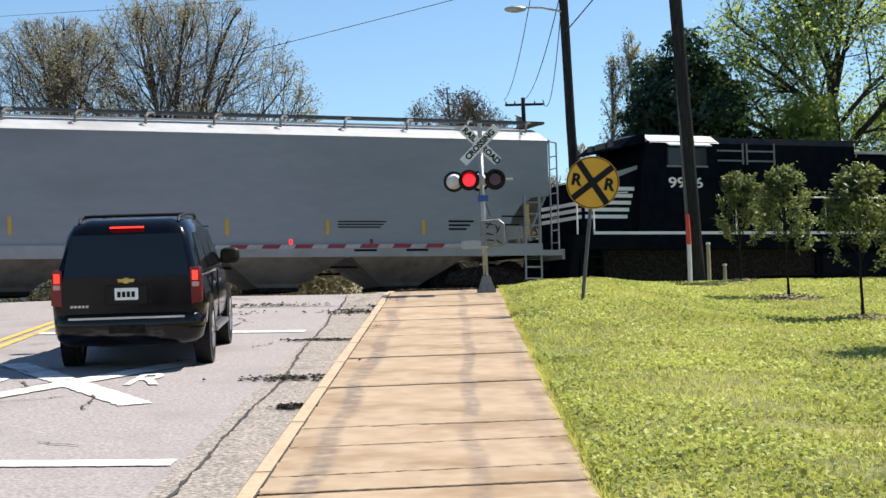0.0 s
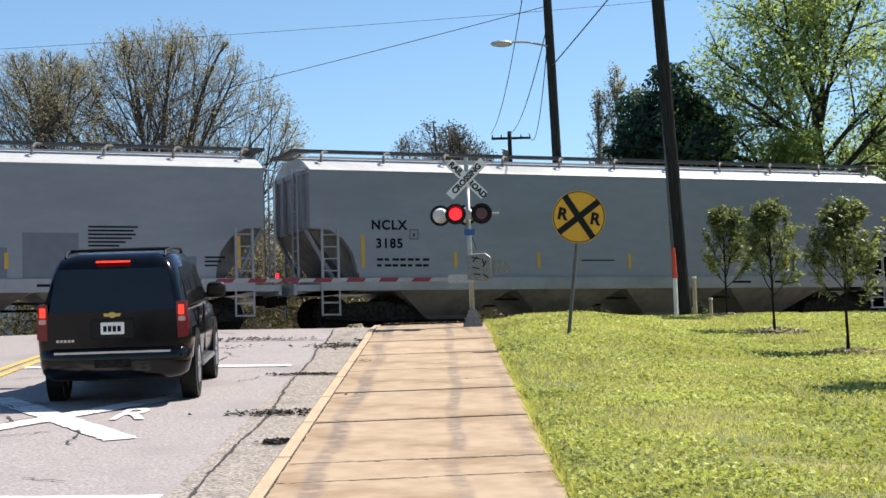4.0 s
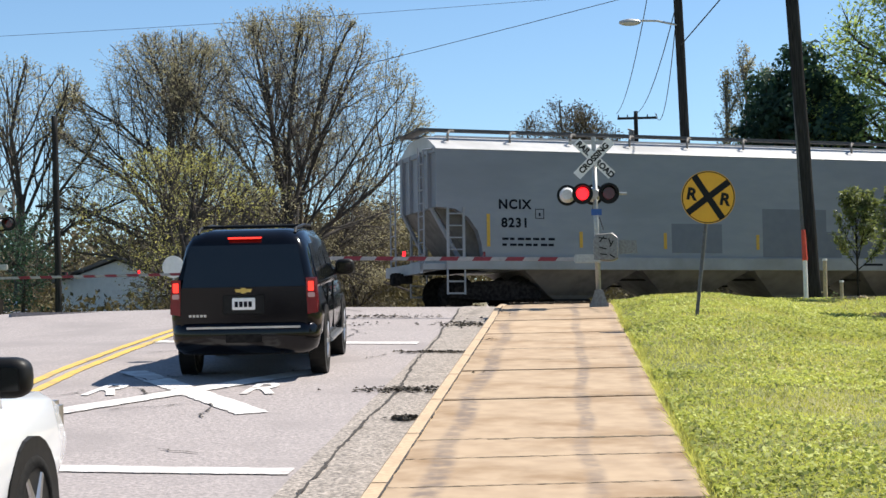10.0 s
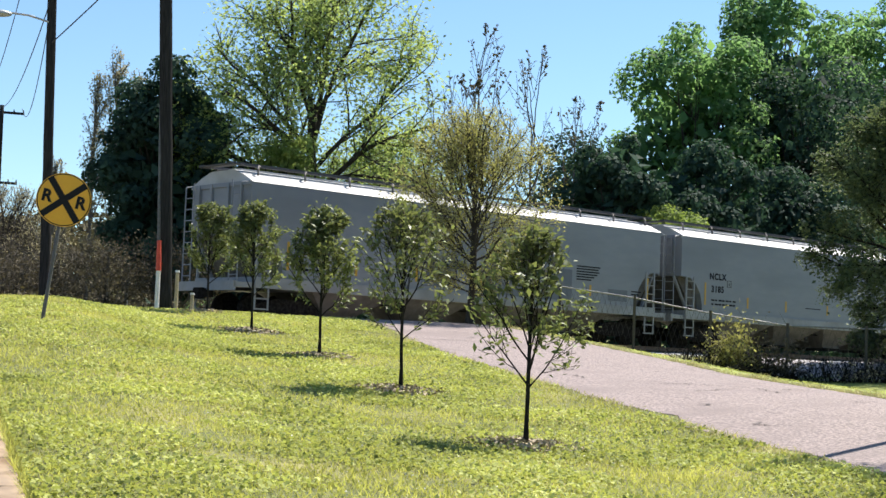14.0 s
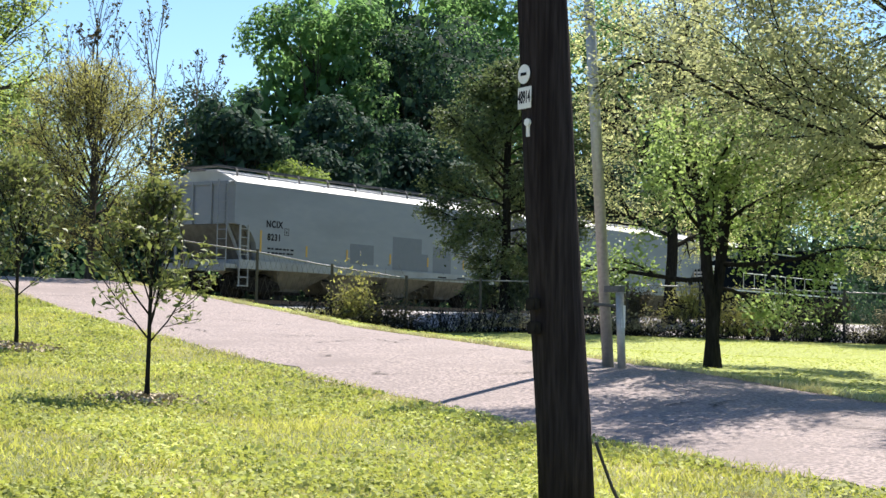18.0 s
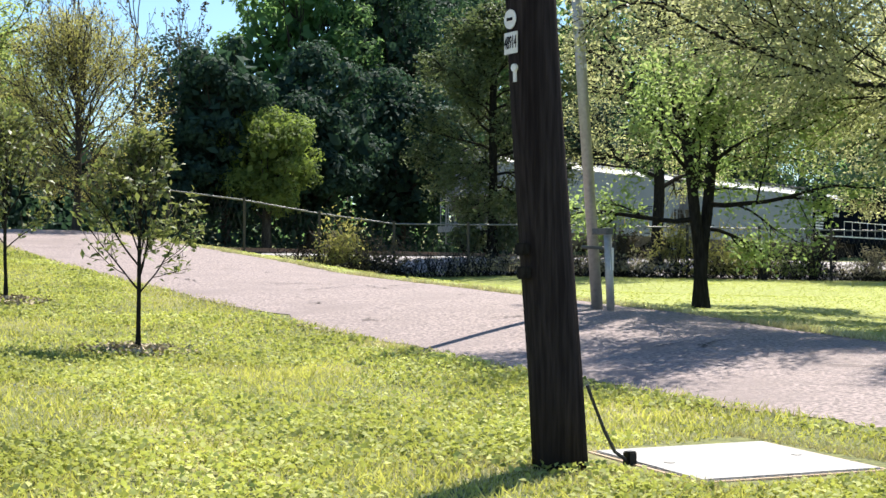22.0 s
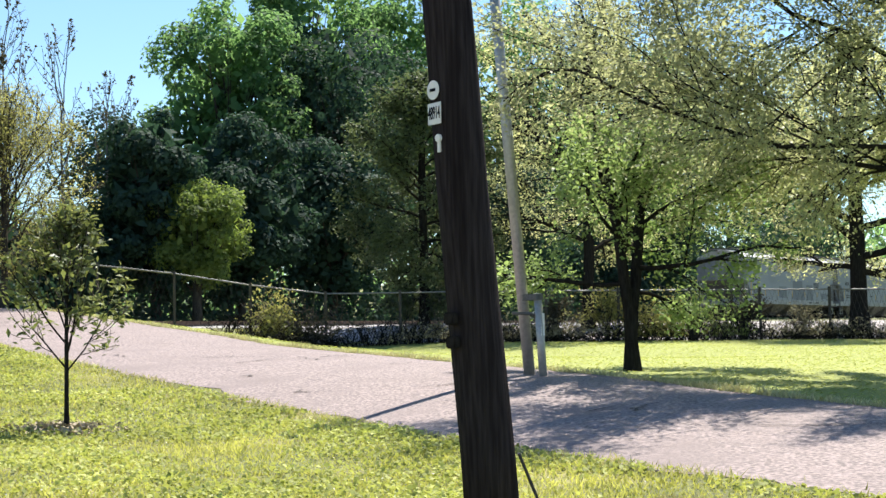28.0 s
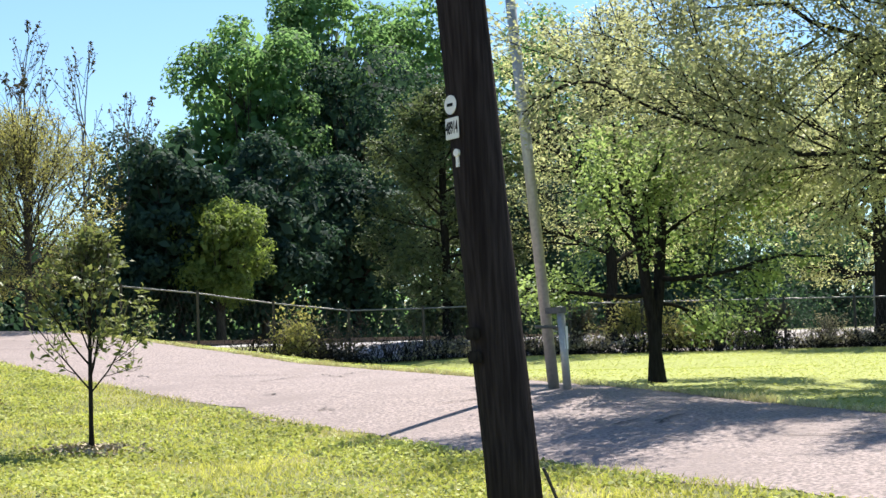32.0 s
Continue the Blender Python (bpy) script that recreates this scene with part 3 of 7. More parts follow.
# drive: a winding asphalt path beyond the saplings
def drive_mid(y):
    return np.interp(y, (-40, 8.5, 13, 18, 24, 30, 35, 46), (11.3, 11.42, 11.5, 11.95, 12.1, 12.5, 12.7, 13.5))


def drive_half(y):
    return np.interp(y, (-40, 8.5, 13, 18, 24, 30, 36, 46), (2.2, 2.25, 2.25, 2.45, 2.6, 2.65, 2.3, 2.2))


dv, df = [], []
dys = np.linspace(-40, 46, 260)
dg = np.random.default_rng(31)
for y in dys:
    c, hw = float(drive_mid(y)), float(drive_half(y))
    fray = dg.normal(size=2) * 0.05 + 0.08 * math.sin(y * 1.7)
    for k in np.linspace(-1, 1, 9):
        x = c + hw * k + (fray[0] if k == -1 else fray[1] if k == 1 else 0.0)
        dv.append((x, y, land(x, y) + 0.008 + 0.03 * (1 - k * k)))
for i in range(len(dys) - 1):
    for k in range(8):
        a = i * 9 + k
        df.append((a, a + 1, a + 10, a + 9))
tagged(new("drive", mesh_from("drive", dv, df, DRIVE, True)), "pinkish grey asphalt drive winding past the lawn", "drive", kind="structure")

# mown field from the drive's far edge to the fence
mv, mf = [], []
mys = np.linspace(2, 40, 96)
for y in mys:
    x_in = float(drive_mid(y) + drive_half(y)) + 0.05
    for k in range(30):
        x = x_in + (36.5 - x_in) * (k / 29) ** 1.3
        mv.append((x, y, land(x, y) + 0.012))
for i in range(len(mys) - 1):
    for k in range(29):
        a = i * 30 + k
        mf.append((a, a + 1, a + 31, a + 30))
tagged(new("field", mesh_from("field", mv, mf, FIELD, True)), "smooth mown yellow-green field beyond the drive", "field", kind="structure")
for q in range(26):
    cy0 = rng.uniform(10, 36)
    n = 16
    cx0 = float(drive_mid(cy0)) + rng.uniform(-1.9, 1.6)
    pts = np.stack([cx0 + np.linspace(0, rng.uniform(-1.2, 1.2), n) + np.cumsum(rng.normal(size=n)) * 0.04, cy0 + np.linspace(0, rng.uniform(-0.5, 0.9), n) + 1e-3 * np.arange(n)], 1)
    ribbon("drive_crack", pts, 0.028, lambda x, y: land(x, y) + 0.02 + 0.03 * max(0.0, 1 - ((x - float(drive_mid(y))) / float(drive_half(y))) ** 2), CRACK, "dark crack in the asphalt drive", 0.0, 0.5, 120 + q)

# track bed, sleepers, rails
def on_track(s, a, z=0.0):
    return Vector((TX * s - TY * (TRACK_OFF + a), TY * s + TX * (TRACK_OFF + a), z))


bv, bf = [], []
stations = np.linspace(-160, 320, 200)
shape = ((-3.6, 2.25), (-2.4, 2.62), (-1.6, 2.76), (1.6, 2.76), (2.4, 2.62), (3.6, 2.25))
g2 = np.random.default_rng(11)
for s in stations:
    for a, z in shape:
        bv.append(on_track(s, a + g2.normal() * 0.05, z + g2.normal() * 0.02))
for i in range(len(stations) - 1):
    for k in range(5):
        q = i * 6 + k
        bf.append((q, q + 1, q + 7, q + 6))
tagged(new("track_bed", mesh_from("track_bed", bv, bf, BALLAST)), "grey crushed stone ballast under the railway", "ballast", kind="structure")
# pale gravel yard beyond the fence
yv, yf = [], []
along_n = 40
for k in range(along_n + 1):
    f = k / along_n
    for j in range(8):
        off = 0.1 + j * 1.25
        px, py = 22.4 + 36.6 * f + 0.474 * off, 38.9 - 19.7 * f + 0.88 * off
        fx0, fy0 = 22.4 + 36.6 * f, 38.9 - 19.7 * f
        yv.append((px, py, max(float(land_z(px, py)) + 0.03, float(land_z(fx0, fy0)) + 0.62 * float(step(0.0, 5.0, off))) + g2.normal() * 0.02))
for k in range(along_n):
    for j in range(7):
        q = k * 8 + j
        yf.append((q, q + 1, q + 9, q + 8))
tagged(new("gravel_strip", mesh_from("gravel_strip", yv, yf, GRAVEL)), "pale gravel yard beyond the fence", "gravel", kind="structure")
railway = thing("railway_track", Matrix(), "rusty rails on dark wooden sleepers", "railway", kind="structure")
rb = prism([(-0.07, 0), (0.07, 0), (0.07, 0.02), (0.012, 0.04), (0.012, 0.13), (0.036, 0.14), (0.036, 0.17), (-0.036, 0.17), (-0.036, 0.14), (-0.012, 0.13), (-0.012, 0.04), (-0.07, 0.02)], "x", -160, 320)
rail = part("rail", rb, RUST, railway)
rail2 = new("rail", rail.data)
rail2.parent = railway
TRACK_M = Matrix.Translation(on_track(0, 0, 0)) @ Matrix.Rotation(math.pi / 2 - TRACK_AZ, 4, "Z")
rail.matrix_world = TRACK_M @ pose(0, 0.75, RAIL_Z - 0.17)
rail2.matrix_world = TRACK_M @ pose(0, -0.75, RAIL_Z - 0.17)
tb = box(-0.11, 0.11, -1.3, 1.3, -0.15, 0.05)
tie0 = part("sleeper", tb, TIE, railway)
for k in range(150):
    s = -20 + k * 0.6
    ob = tie0 if k == 0 else new("sleeper", tie0.data)
    ob.parent = railway
    ob.matrix_world = TRACK_M @ pose(s, 0, RAIL_Z - 0.19)
cpm = bmesh.new()
for a0, a1 in ((-2.6, -0.85), (-0.66, 0.66), (0.85, 2.6)):
    add_box(cpm, 0, 16.5, a0, a1, RAIL_Z - 0.2, RAIL_Z + 0.0)
ob = part("crossing_panel", cpm, ASPHALT, railway)
ob.matrix_world = TRACK_M @ pose(2.0, 0, 0)


# ---- train ----
def spread(k, n, w):
    return -w / 2 + w * k / (n - 1)


def bogie(parent, x, axles=2, base=1.78):
    b = bmesh.new()
    for sy in (-1, 1):
        add_prism(b, [(x - base / 2 - 0.35, 0.35), (x - base / 2 - 0.2, 0.62), (x - 0.45, 0.78), (x + 0.45, 0.78), (x + base / 2 + 0.2, 0.62), (x + base / 2 + 0.35, 0.35), (x + 0.35, 0.28), (x - 0.35, 0.28)], "y", sy * 1.12 - 0.07, sy * 1.12 + 0.07)
    add_box(b, x - 0.2, x + 0.2, -1.1, 1.1, 0.5, 0.75)
    frame_ob = part("bogie", b, UNDER, parent)
    for k in range(axles):
        xx = x + spread(k, axles, base if axles == 2 else base * 1.0)
        for sy in (-1, 1):
            w = bmesh.new()
            add_rod(w, (xx, sy * 0.68, 0.46), (xx, sy * 0.82, 0.46), 0.46, None, 20)
            add_rod(w, (xx, sy * 0.62, 0.46), (xx, sy * 0.69, 0.46), 0.5, None, 20)
            part("wheel", w, UNDER, frame_ob)


def mark(name, x0, x1, z0, z1, material, parent, y=-1.556):
    return part(name, box(x0, x1, y - 0.003, y + 0.002, z0, z1), material, parent)


def side_words(text, size, x, z, parent, y=-1.558, bold=0.011):
    return words("lettering", text, size, Matrix.Translation((x, y, z)) @ Matrix.Rotation(math.pi / 2, 4, "X"), LETTER, parent, 0.002, bold, 1.16)


def hopper(label, mark_text, number, roof_mat, patched):
    car = thing("hopper_car", Matrix(), label, "freight car", group="hopper cars of the train")
    H = 8.9
    side = [(-H, 4.09), (H, 4.09), (H, 2.62), (8.4, 2.58), (8.05, 2.36), (7.8, 2.02), (7.7, 1.68), (7.66, 1.3)]
    side += [(-7.66, 1.3), (-7.7, 1.68), (-7.8, 2.02), (-8.05, 2.36), (-8.4, 2.58), (-H, 2.62)]
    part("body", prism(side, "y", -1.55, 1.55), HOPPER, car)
    part("sill", box(-H + 0.25, H - 0.25, -1.6, 1.6, 1.05, 1.37, None, 0.01), HOPPER_W, car, "pale side sill")
    for sx in (-1, 1):
        part("slope_sheet", prism([(sx * 8.85, 2.6), (sx * 7.6, 2.6), (sx * 7.6, 1.38), (sx * 7.95, 1.38)], "y", -1.3, 1.3), HOPPER_T, car, "grimy tan slope sheet")
        e = bmesh.new()
        for yy in (-1.1, -0.45, 0.45, 1.1):
            add_box(e, sx * H, sx * (H + 0.09), yy - 0.05, yy + 0.05, 2.62, 4.1)
        add_box(e, sx * H, sx * (H + 0.06), -1.55, 1.55, 4.0, 4.12)
        part("end_ribs", e, HOPPER, car)
        add = bmesh.new()
        add_box(add, sx * (H - 1.3), sx * (H + 0.42), -1.5, 1.5, 1.05, 1.2)
        add_box(add, sx * (H + 0.36), sx * (H + 0.44), -1.5, 1.5, 0.95, 1.22)
        part("end_platform", add, HOPPER_W, car)
        cpl = bmesh.new()
        add_box(cpl, sx * (H + 0.2), sx * (H + 0.68), -0.12, 0.12, 0.75, 1.0)
        add_box(cpl, sx * (H + 0.5), sx * (H + 0.72), -0.2, 0.2, 0.7, 1.02, None, 0.03)
        part("coupler", cpl, UNDER, car)
        for sy in (-1, 1):
            lad = bmesh.new()
            for xx in (H - 0.72, H - 0.3):
                add_box(lad, sx * xx - 0.03, sx * xx + 0.03, sy * 1.52, sy * 1.58, 1.1, 2.62)
            for z in np.arange(1.25, 2.6, 0.3):
                add_rod(lad, (sx * (H - 0.74), sy * 1.57, z), (sx * (H - 0.28), sy * 1.57, z), 0.018, None, 6)
            part("ladder", lad, HOPPER_W, car)
            brace = bmesh.new()
            add_rod(brace, (sx * (H + 0.02), sy * 1.2, 2.62), (sx * (H - 0.75), sy * 1.3, 1.2), 0.06, None, 6)
            add_rod(brace, (sx * (H + 0.3), sy * 1.45, 1.2), (sx * (H + 0.3), sy * 1.45, 4.05), 0.022, None, 6)
            for z in np.arange(1.4, 4.0, 0.33):
                add_rod(brace, (sx * (H + 0.3), sy * 1.45, z), (sx * (H + 0.3), sy * 1.02, z), 0.016, None, 6)
            add_rod(brace, (sx * (H + 0.3), sy * 1.02, 1.2), (sx * (H + 0.3), sy * 1.02, 4.15), 0.022, None, 6)
            add_rod(brace, (sx * (H + 0.3), sy * 1.45, 4.05), (sx * H, sy * 1.45, 4.1), 0.02, None, 6)
            part("end_ladder", brace, HOPPER, car)
            st = bmesh.new()
            for xx in (H - 0.74, H - 0.28):
                add_box(st, sx * xx - 0.02, sx * xx + 0.02, sy * 1.53, sy * 1.57, 0.42, 1.1)
            for z in (0.45, 0.75):
                add_box(st, sx * (H - 0.74), sx * (H - 0.28), sy * 1.47, sy * 1.57, z - 0.02, z + 0.02)
            part("step", st, HOPPER_W, car)
    rf = [(-1.57, 4.09), (-1.5, 4.14), (-1.1, 4.33), (-0.6, 4.5), (0.6, 4.5), (1.1, 4.33), (1.5, 4.15), (1.57, 4.09)]
    # sun on the roof and hatch is carried by their paler grey
    part("roof", prism(rf, "x", -H, H), roof_mat, car, "roof coloured paler than the sides for sunlight")
    ww = bmesh.new()
    for sy in (-1, 1):
        add_box(ww, -H - 0.25, H + 0.25, sy * 0.78 - 0.12, sy * 0.78 + 0.12, 4.62, 4.69)
    add_box(ww, -H - 0.25, -H + 0.1, -0.78, 0.78, 4.63, 4.665)
    add_box(ww, H - 0.1, H + 0.25, -0.78, 0.78, 4.63, 4.665)
    part("running_board", ww, WALKWAY, car, "dark grating walkway along the roof")
    for k in range(11):
        xx = spread(k, 11, 2 * H - 0.9)
        for sy in (-1, 1):
            br = bmesh.new()
            arm_pts = [(xx + 0.3, 0.84, 4.64), (xx + 0.08, 1.06, 4.61), (xx, 1.18, 4.5), (xx - 0.02, 1.22, 4.33)]
            for (xa, ya, za), (xb, yb, zb) in zip(arm_pts, arm_pts[1:]):
                add_rod(br, (xa, sy * ya, za), (xb, sy * yb, zb), 0.034, None, 6)
            part("bracket", br, HOPPER_T, car)
    hatch = bmesh.new()
    add_box(hatch, -H + 0.4, H - 0.4, -0.3, 0.3, 4.48, 4.6, None, 0.02)
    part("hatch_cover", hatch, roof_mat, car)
    for k in range(4):
        xx = (-4.95, -1.65, 1.65, 4.95)[k]
        top, low = 1.6, 0.45
        ring = lambda w, d, z: [(xx - w, -d, z), (xx + w, -d, z), (xx + w, d, z), (xx - w, d, z)]
        part("hopper_bay", loft([ring(top, 1.5, 1.06), ring(low + 0.2, 0.75, 0.42), ring(low, 0.7, 0.3)]), HOPPER_T, car, "tapered grimy hopper bay")
        gate = box(xx - 0.5, xx + 0.5, -0.85, 0.85, 0.22, 0.32)
        part("outlet_gate", gate, UNDER, car)
    pipe = bmesh.new()
    add_rod(pipe, (-6.3, -0.9, 0.82), (6.3, -0.9, 0.82), 0.03, None, 6)
    add_rod(pipe, (-6.3, 0.9, 0.72), (6.3, 0.9, 0.72), 0.03, None, 6)
    part("brake_pipe", pipe, UNDER, car)
    for sx in (-1, 1):
        bogie(car, sx * 7.2)
    # lettering and reflective tape, counted from the trailing eave
    o = -H
    side_words(mark_text, 0.33, o + 2.1, 2.7, car)
    side_words(number, 0.33, o + 2.1, 2.23, car)
    for a, b2, c, d in ((2.66, 2.9, 2.6, 2.585), (2.66, 2.9, 2.365, 2.35), (2.66, 2.675, 2.35, 2.6), (2.885, 2.9, 2.35, 2.6)):
        mark("outline", o + a, o + b2, min(c, d), max(c, d), LETTER, car)
    mark("writing_bar", o + 2.76, o + 2.8, 2.42, 2.5, LETTER, car)
    for row, z in enumerate((1.83, 1.68)):
        for k in range(7):
            mark("writing_bar", o + 1.75 + k * 0.21, o + 1.75 + k * 0.21 + (0.17, 0.12, 0.18, 0.15)[(k + row) % 4], z - 0.03, z + 0.03, LETTER, car)
    stripes = ((1.38, 1.63, 2.46), (3.92, 1.62, 2.03), (6.32, 1.6, 2.02), (9.06, 1.6, 2.0), (11.62, 1.6, 1.98), (14.2, 1.6, 1.98), (17.15, 1.6, 2.4))
    for x, z0, z1 in stripes:
        mark("reflective_strip", o + x - 0.045, o + x + 0.045, z0, z1, STRIPE_Y, car, -1.559)
    if patched:
        for pts in (((6.51, 1.5), (7.99, 1.5), (7.99, 2.27), (6.51, 2.27)), ((9.22, 1.4), (11.64, 1.4), (11.64, 2.1), (11.18, 2.1), (11.18, 2.7), (9.22, 2.7)), ((11.98, 1.39), (13.28, 1.39), (13.28, 2.45), (11.98, 2.45)), ((15.1, 1.5), (16.1, 1.5), (16.1, 1.9), (15.1, 1.9))):
            part("paint_patch", prism([(o + a, b2) for a, b2 in pts], "y", -1.554, -1.549), PATCH, car, "darker grey repainted patch")
        for r in range(6):
            mark("writing_bar", o + 13.5, o + 14.68 - (0.0, 0.1, 0.05, 0.15, 0.3, 0.45)[r], 2.58 - r * 0.09, 2.62 - r * 0.09, LETTER, car)
        for k in range(3):
            mark("writing_bar", o + 16.3, o + 16.8 - 0.1 * k, 1.86 - k * 0.1, 1.9 - k * 0.1, LETTER, car)
    else:
        for r in range(3):
            mark("writing_bar", o + 11.9, o + 13.2 - 0.08 * r, 1.92 - r * 0.07, 1.95 - r * 0.07, LETTER, car)
            mark("writing_bar", o + 14.9, o + 15.6 - 0.1 * r, 1.92 - r * 0.1, 1.97 - r * 0.1, LETTER, car)
        mark("writing_bar", o + 16.45, o + 16.9, 1.72, 1.88, LETTER, car)
        mark("writing_bar", o + 7.6, o + 8.6, 1.8, 1.83, LETTER, car)
        mark("writing_bar", o + 16.4, o + 17.1, 2.06, 2.1, LETTER, car)
    for k in range(2):
        mark("writing_bar", o + 12.3 + k * 1.4, o + 12.9 + k * 1.4, 1.18, 1.24, LETTER, car, -1.602)
    return car


def locomotive():
    lo = thing("locomotive", Matrix(), "black diesel locomotive with white stripes", "locomotive")
    # x = 0 at the pilot of the cab end, hood towards +x
    L = 22.0
    part("frame", box(0.3, L - 0.3, -1.55, 1.55, 1.2, 1.6, None, 0.02), LOCO, lo)
    mark("sill_stripe", 0.9, L - 0.9, 1.6, 1.68, SIGN_W, lo, -1.56)
    # wide nose, its front leaning back to the windscreen
    nose = [(0.75, 1.6), (0.72, 2.6), (1.0, 3.12), (2.45, 3.42), (2.45, 1.6)]
    part("nose", prism(nose, "y", -1.3, 1.3), LOCO, lo)
    part("nose_deck", prism([(1.02, 3.14), (2.4, 3.43), (2.4, 3.46), (1.02, 3.17)], "y", -1.26, 1.26), HOPPER_T, lo, "dusty sunlit nose top")
    # added pale triangle: colours in the sunlight lying on the nose top
    part("nose_panel", prism([(1.3, 3.2), (2.4, 3.5), (2.4, 3.4), (1.75, 3.16)], "y", -1.34, -1.31), HOPPER_W, lo, "pale patch standing for sunlight on the nose top")
    for k in range(5):
        z = 2.05 + k * 0.19
        mark("nose_stripe", 0.78, 2.07 + 0.06 * k, z, z + 0.1, SIGN_W, lo, -1.307)
        if z < 2.6:
            part("nose_stripe", box(0.7, 0.745, -1.2, 1.2, z, z + 0.1), SIGN_W, lo)
    part("cab", prism([(2.3, 1.6), (2.45, 3.42), (2.68, 4.16), (4.85, 4.16), (4.85, 1.6)], "y", -1.52, 1.52), LOCO, lo)
    cab = lo.children[-1]
    # black cab's roof takes the pale grey to stand for sun on it
    part("cab_roof", prism([(-1.56, 4.12), (-1.1, 4.38), (0, 4.45), (1.1, 4.38), (1.56, 4.12)], "x", 2.7, 4.9), HOPPER_R, cab, "cab roof coloured pale for sunlight")
    part("brow", prism([(1.9, 3.98), (2.7, 4.14), (2.7, 4.4), (2.3, 4.3)], "y", -1.3, 1.3), LOCO, cab)
    for y0, y1 in ((-0.75, -0.45), (-0.3, 0.3), (0.45, 0.75)):
        part("number_board", box(1.98, 2.02, y0, y1, 4.08, 4.24, None, 0.01), HOPPER_T, cab)
    for x0, x1 in ((3.25, 3.78), (3.86, 4.5)):
        w = part("window", box(x0, x1, -1.545, -1.5, 3.5, 4.02, None, 0.02), GLASS, cab)
        part("window_frame", box(x0 - 0.03, x1 + 0.03, -1.54, -1.51, 3.45, 3.5), STEEL, w)
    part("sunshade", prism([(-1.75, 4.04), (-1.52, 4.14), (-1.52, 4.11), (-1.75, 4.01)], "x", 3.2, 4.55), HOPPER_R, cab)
    for y0, y1 in ((-1.4, -0.72), (-0.68, 0.68), (0.72, 1.4)):
        sh = Matrix.Translation((2.54, 0, 3.78)) @ Matrix.Rotation(radians(17), 4, "Y")
        part("windscreen", box(-0.03, 0.02, y0, y1, -0.3, 0.3, sh, 0.01), GLASS, cab)
    part("hood", prism([(-0.95, 1.6), (-0.95, 4.2), (-0.75, 4.4), (0.75, 4.4), (0.95, 4.2), (0.95, 1.6)], "x", 4.8, 9.9), LOCO, lo)
    part("engine_hood", prism([(-0.95, 1.6), (-0.95, 3.9), (-0.75, 4.05), (0.75, 4.05), (0.95, 3.9), (0.95, 1.6)], "x", 9.9, 15.2), LOCO, lo)
    part("hood_edge", box(9.9, 15.2, -0.97, -0.75, 4.0, 4.07), HOPPER_R, lo)
    part("radiator_hood", prism([(-1.35, 2.7), (-1.35, 4.3), (-1.1, 4.42), (1.1, 4.42), (1.35, 4.3), (1.35, 2.7)], "x", 15.2, 19.6), LOCO, lo)
    part("rear_hood", prism([(-0.95, 1.6), (-0.95, 4.1), (0.95, 4.1), (0.95, 1.6)], "x", 19.6, 21.2), LOCO, lo)
    for k in range(12):
        x = 5.4 + k * 0.8
        part("hood_door", box(x, x + 0.72, -0.97, -0.945, 1.8, 3.4, None, 0.005), LOCO, lo)
    for k in range(5):
        mark("hood_stripe", 20.0 + 0.02 * k, 21.2, 2.0 + k * 0.28, 2.12 + k * 0.28, SIGN_W, lo, -0.956)
    num = words("lettering", "9946", 0.4, Matrix.Translation((3.8, -1.535, 3.01)) @ Matrix.Rotation(math.pi / 2, 4, "X") @ Matrix.Diagonal((1.38, 1, 1, 1)), SIGN_W, lo, 0.002, 0.006)
    num["label"] = "white cab number"
    for a in (5.1, 6.15):
        v = bmesh.new()
        for k in range(2):
            add_box(v, a + k * 0.92, a + k * 0.92 + 0.05, -0.98, -0.955, 3.62, 4.22)
        for z in (3.7, 3.98):
            add_box(v, a, a + 0.97, -0.985, -0.957, z, z + 0.045)
        part("grille", v, STEEL, lo)
    hr = bmesh.new()
    for k in range(11):
        x = 5.4 + k * 1.5
        add_rod(hr, (x, -1.5, 1.6), (x, -1.5, 2.65), 0.02, None, 6)
    add_rod(hr, (5.4, -1.5, 2.65), (20.6, -1.5, 2.65), 0.02, None, 6)
    for x in (0.45, 0.95):
        add_rod(hr, (x, -1.48, 1.2), (x, -1.48, 2.7), 0.022, None, 6)
        add_rod(hr, (x, 1.48, 1.2), (x, 1.48, 2.7), 0.022, None, 6)
    add_rod(hr, (0.95, -1.48, 2.7), (2.0, -1.48, 2.75), 0.02, None, 6)
    part("handrail", hr, SIGN_W, lo)
    for k in range(4):
        part("step_tread", box(0.565, 1.145, -1.52, -1.15, 0.42 + 0.28 * k, 0.46 + 0.28 * k), LOCO, lo)
    for x in (0.5, 1.15):
        part("step_side", box(x, x + 0.06, -1.52, -1.1, 0.35, 1.6), LOCO, lo)
    part("pilot", prism([(0.1, 0.2), (0.35, 0.15), (0.5, 1.2), (0.3, 1.3)], "y", -1.5, 1.5), LOCO, lo)
    cpl = box(-0.4, 0.3, -0.15, 0.15, 0.72, 1.0, None, 0.02)
    part("coupler", cpl, UNDER, lo)
    part("underframe", box(0.6, L - 0.6, -1.15, 1.15, 0.45, 1.22), UNDER, lo)
    part("fuel_tank", box(8.2, 13.4, -1.4, 1.4, 0.35, 1.2, None, 0.12), LOCO, lo)
    bogie(lo, 4.2, 3, 3.6)
    bogie(lo, 17.6, 3, 3.6)
    return lo


lead = locomotive()
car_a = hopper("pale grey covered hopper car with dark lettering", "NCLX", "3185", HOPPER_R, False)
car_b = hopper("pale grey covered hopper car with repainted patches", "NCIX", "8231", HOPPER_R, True)


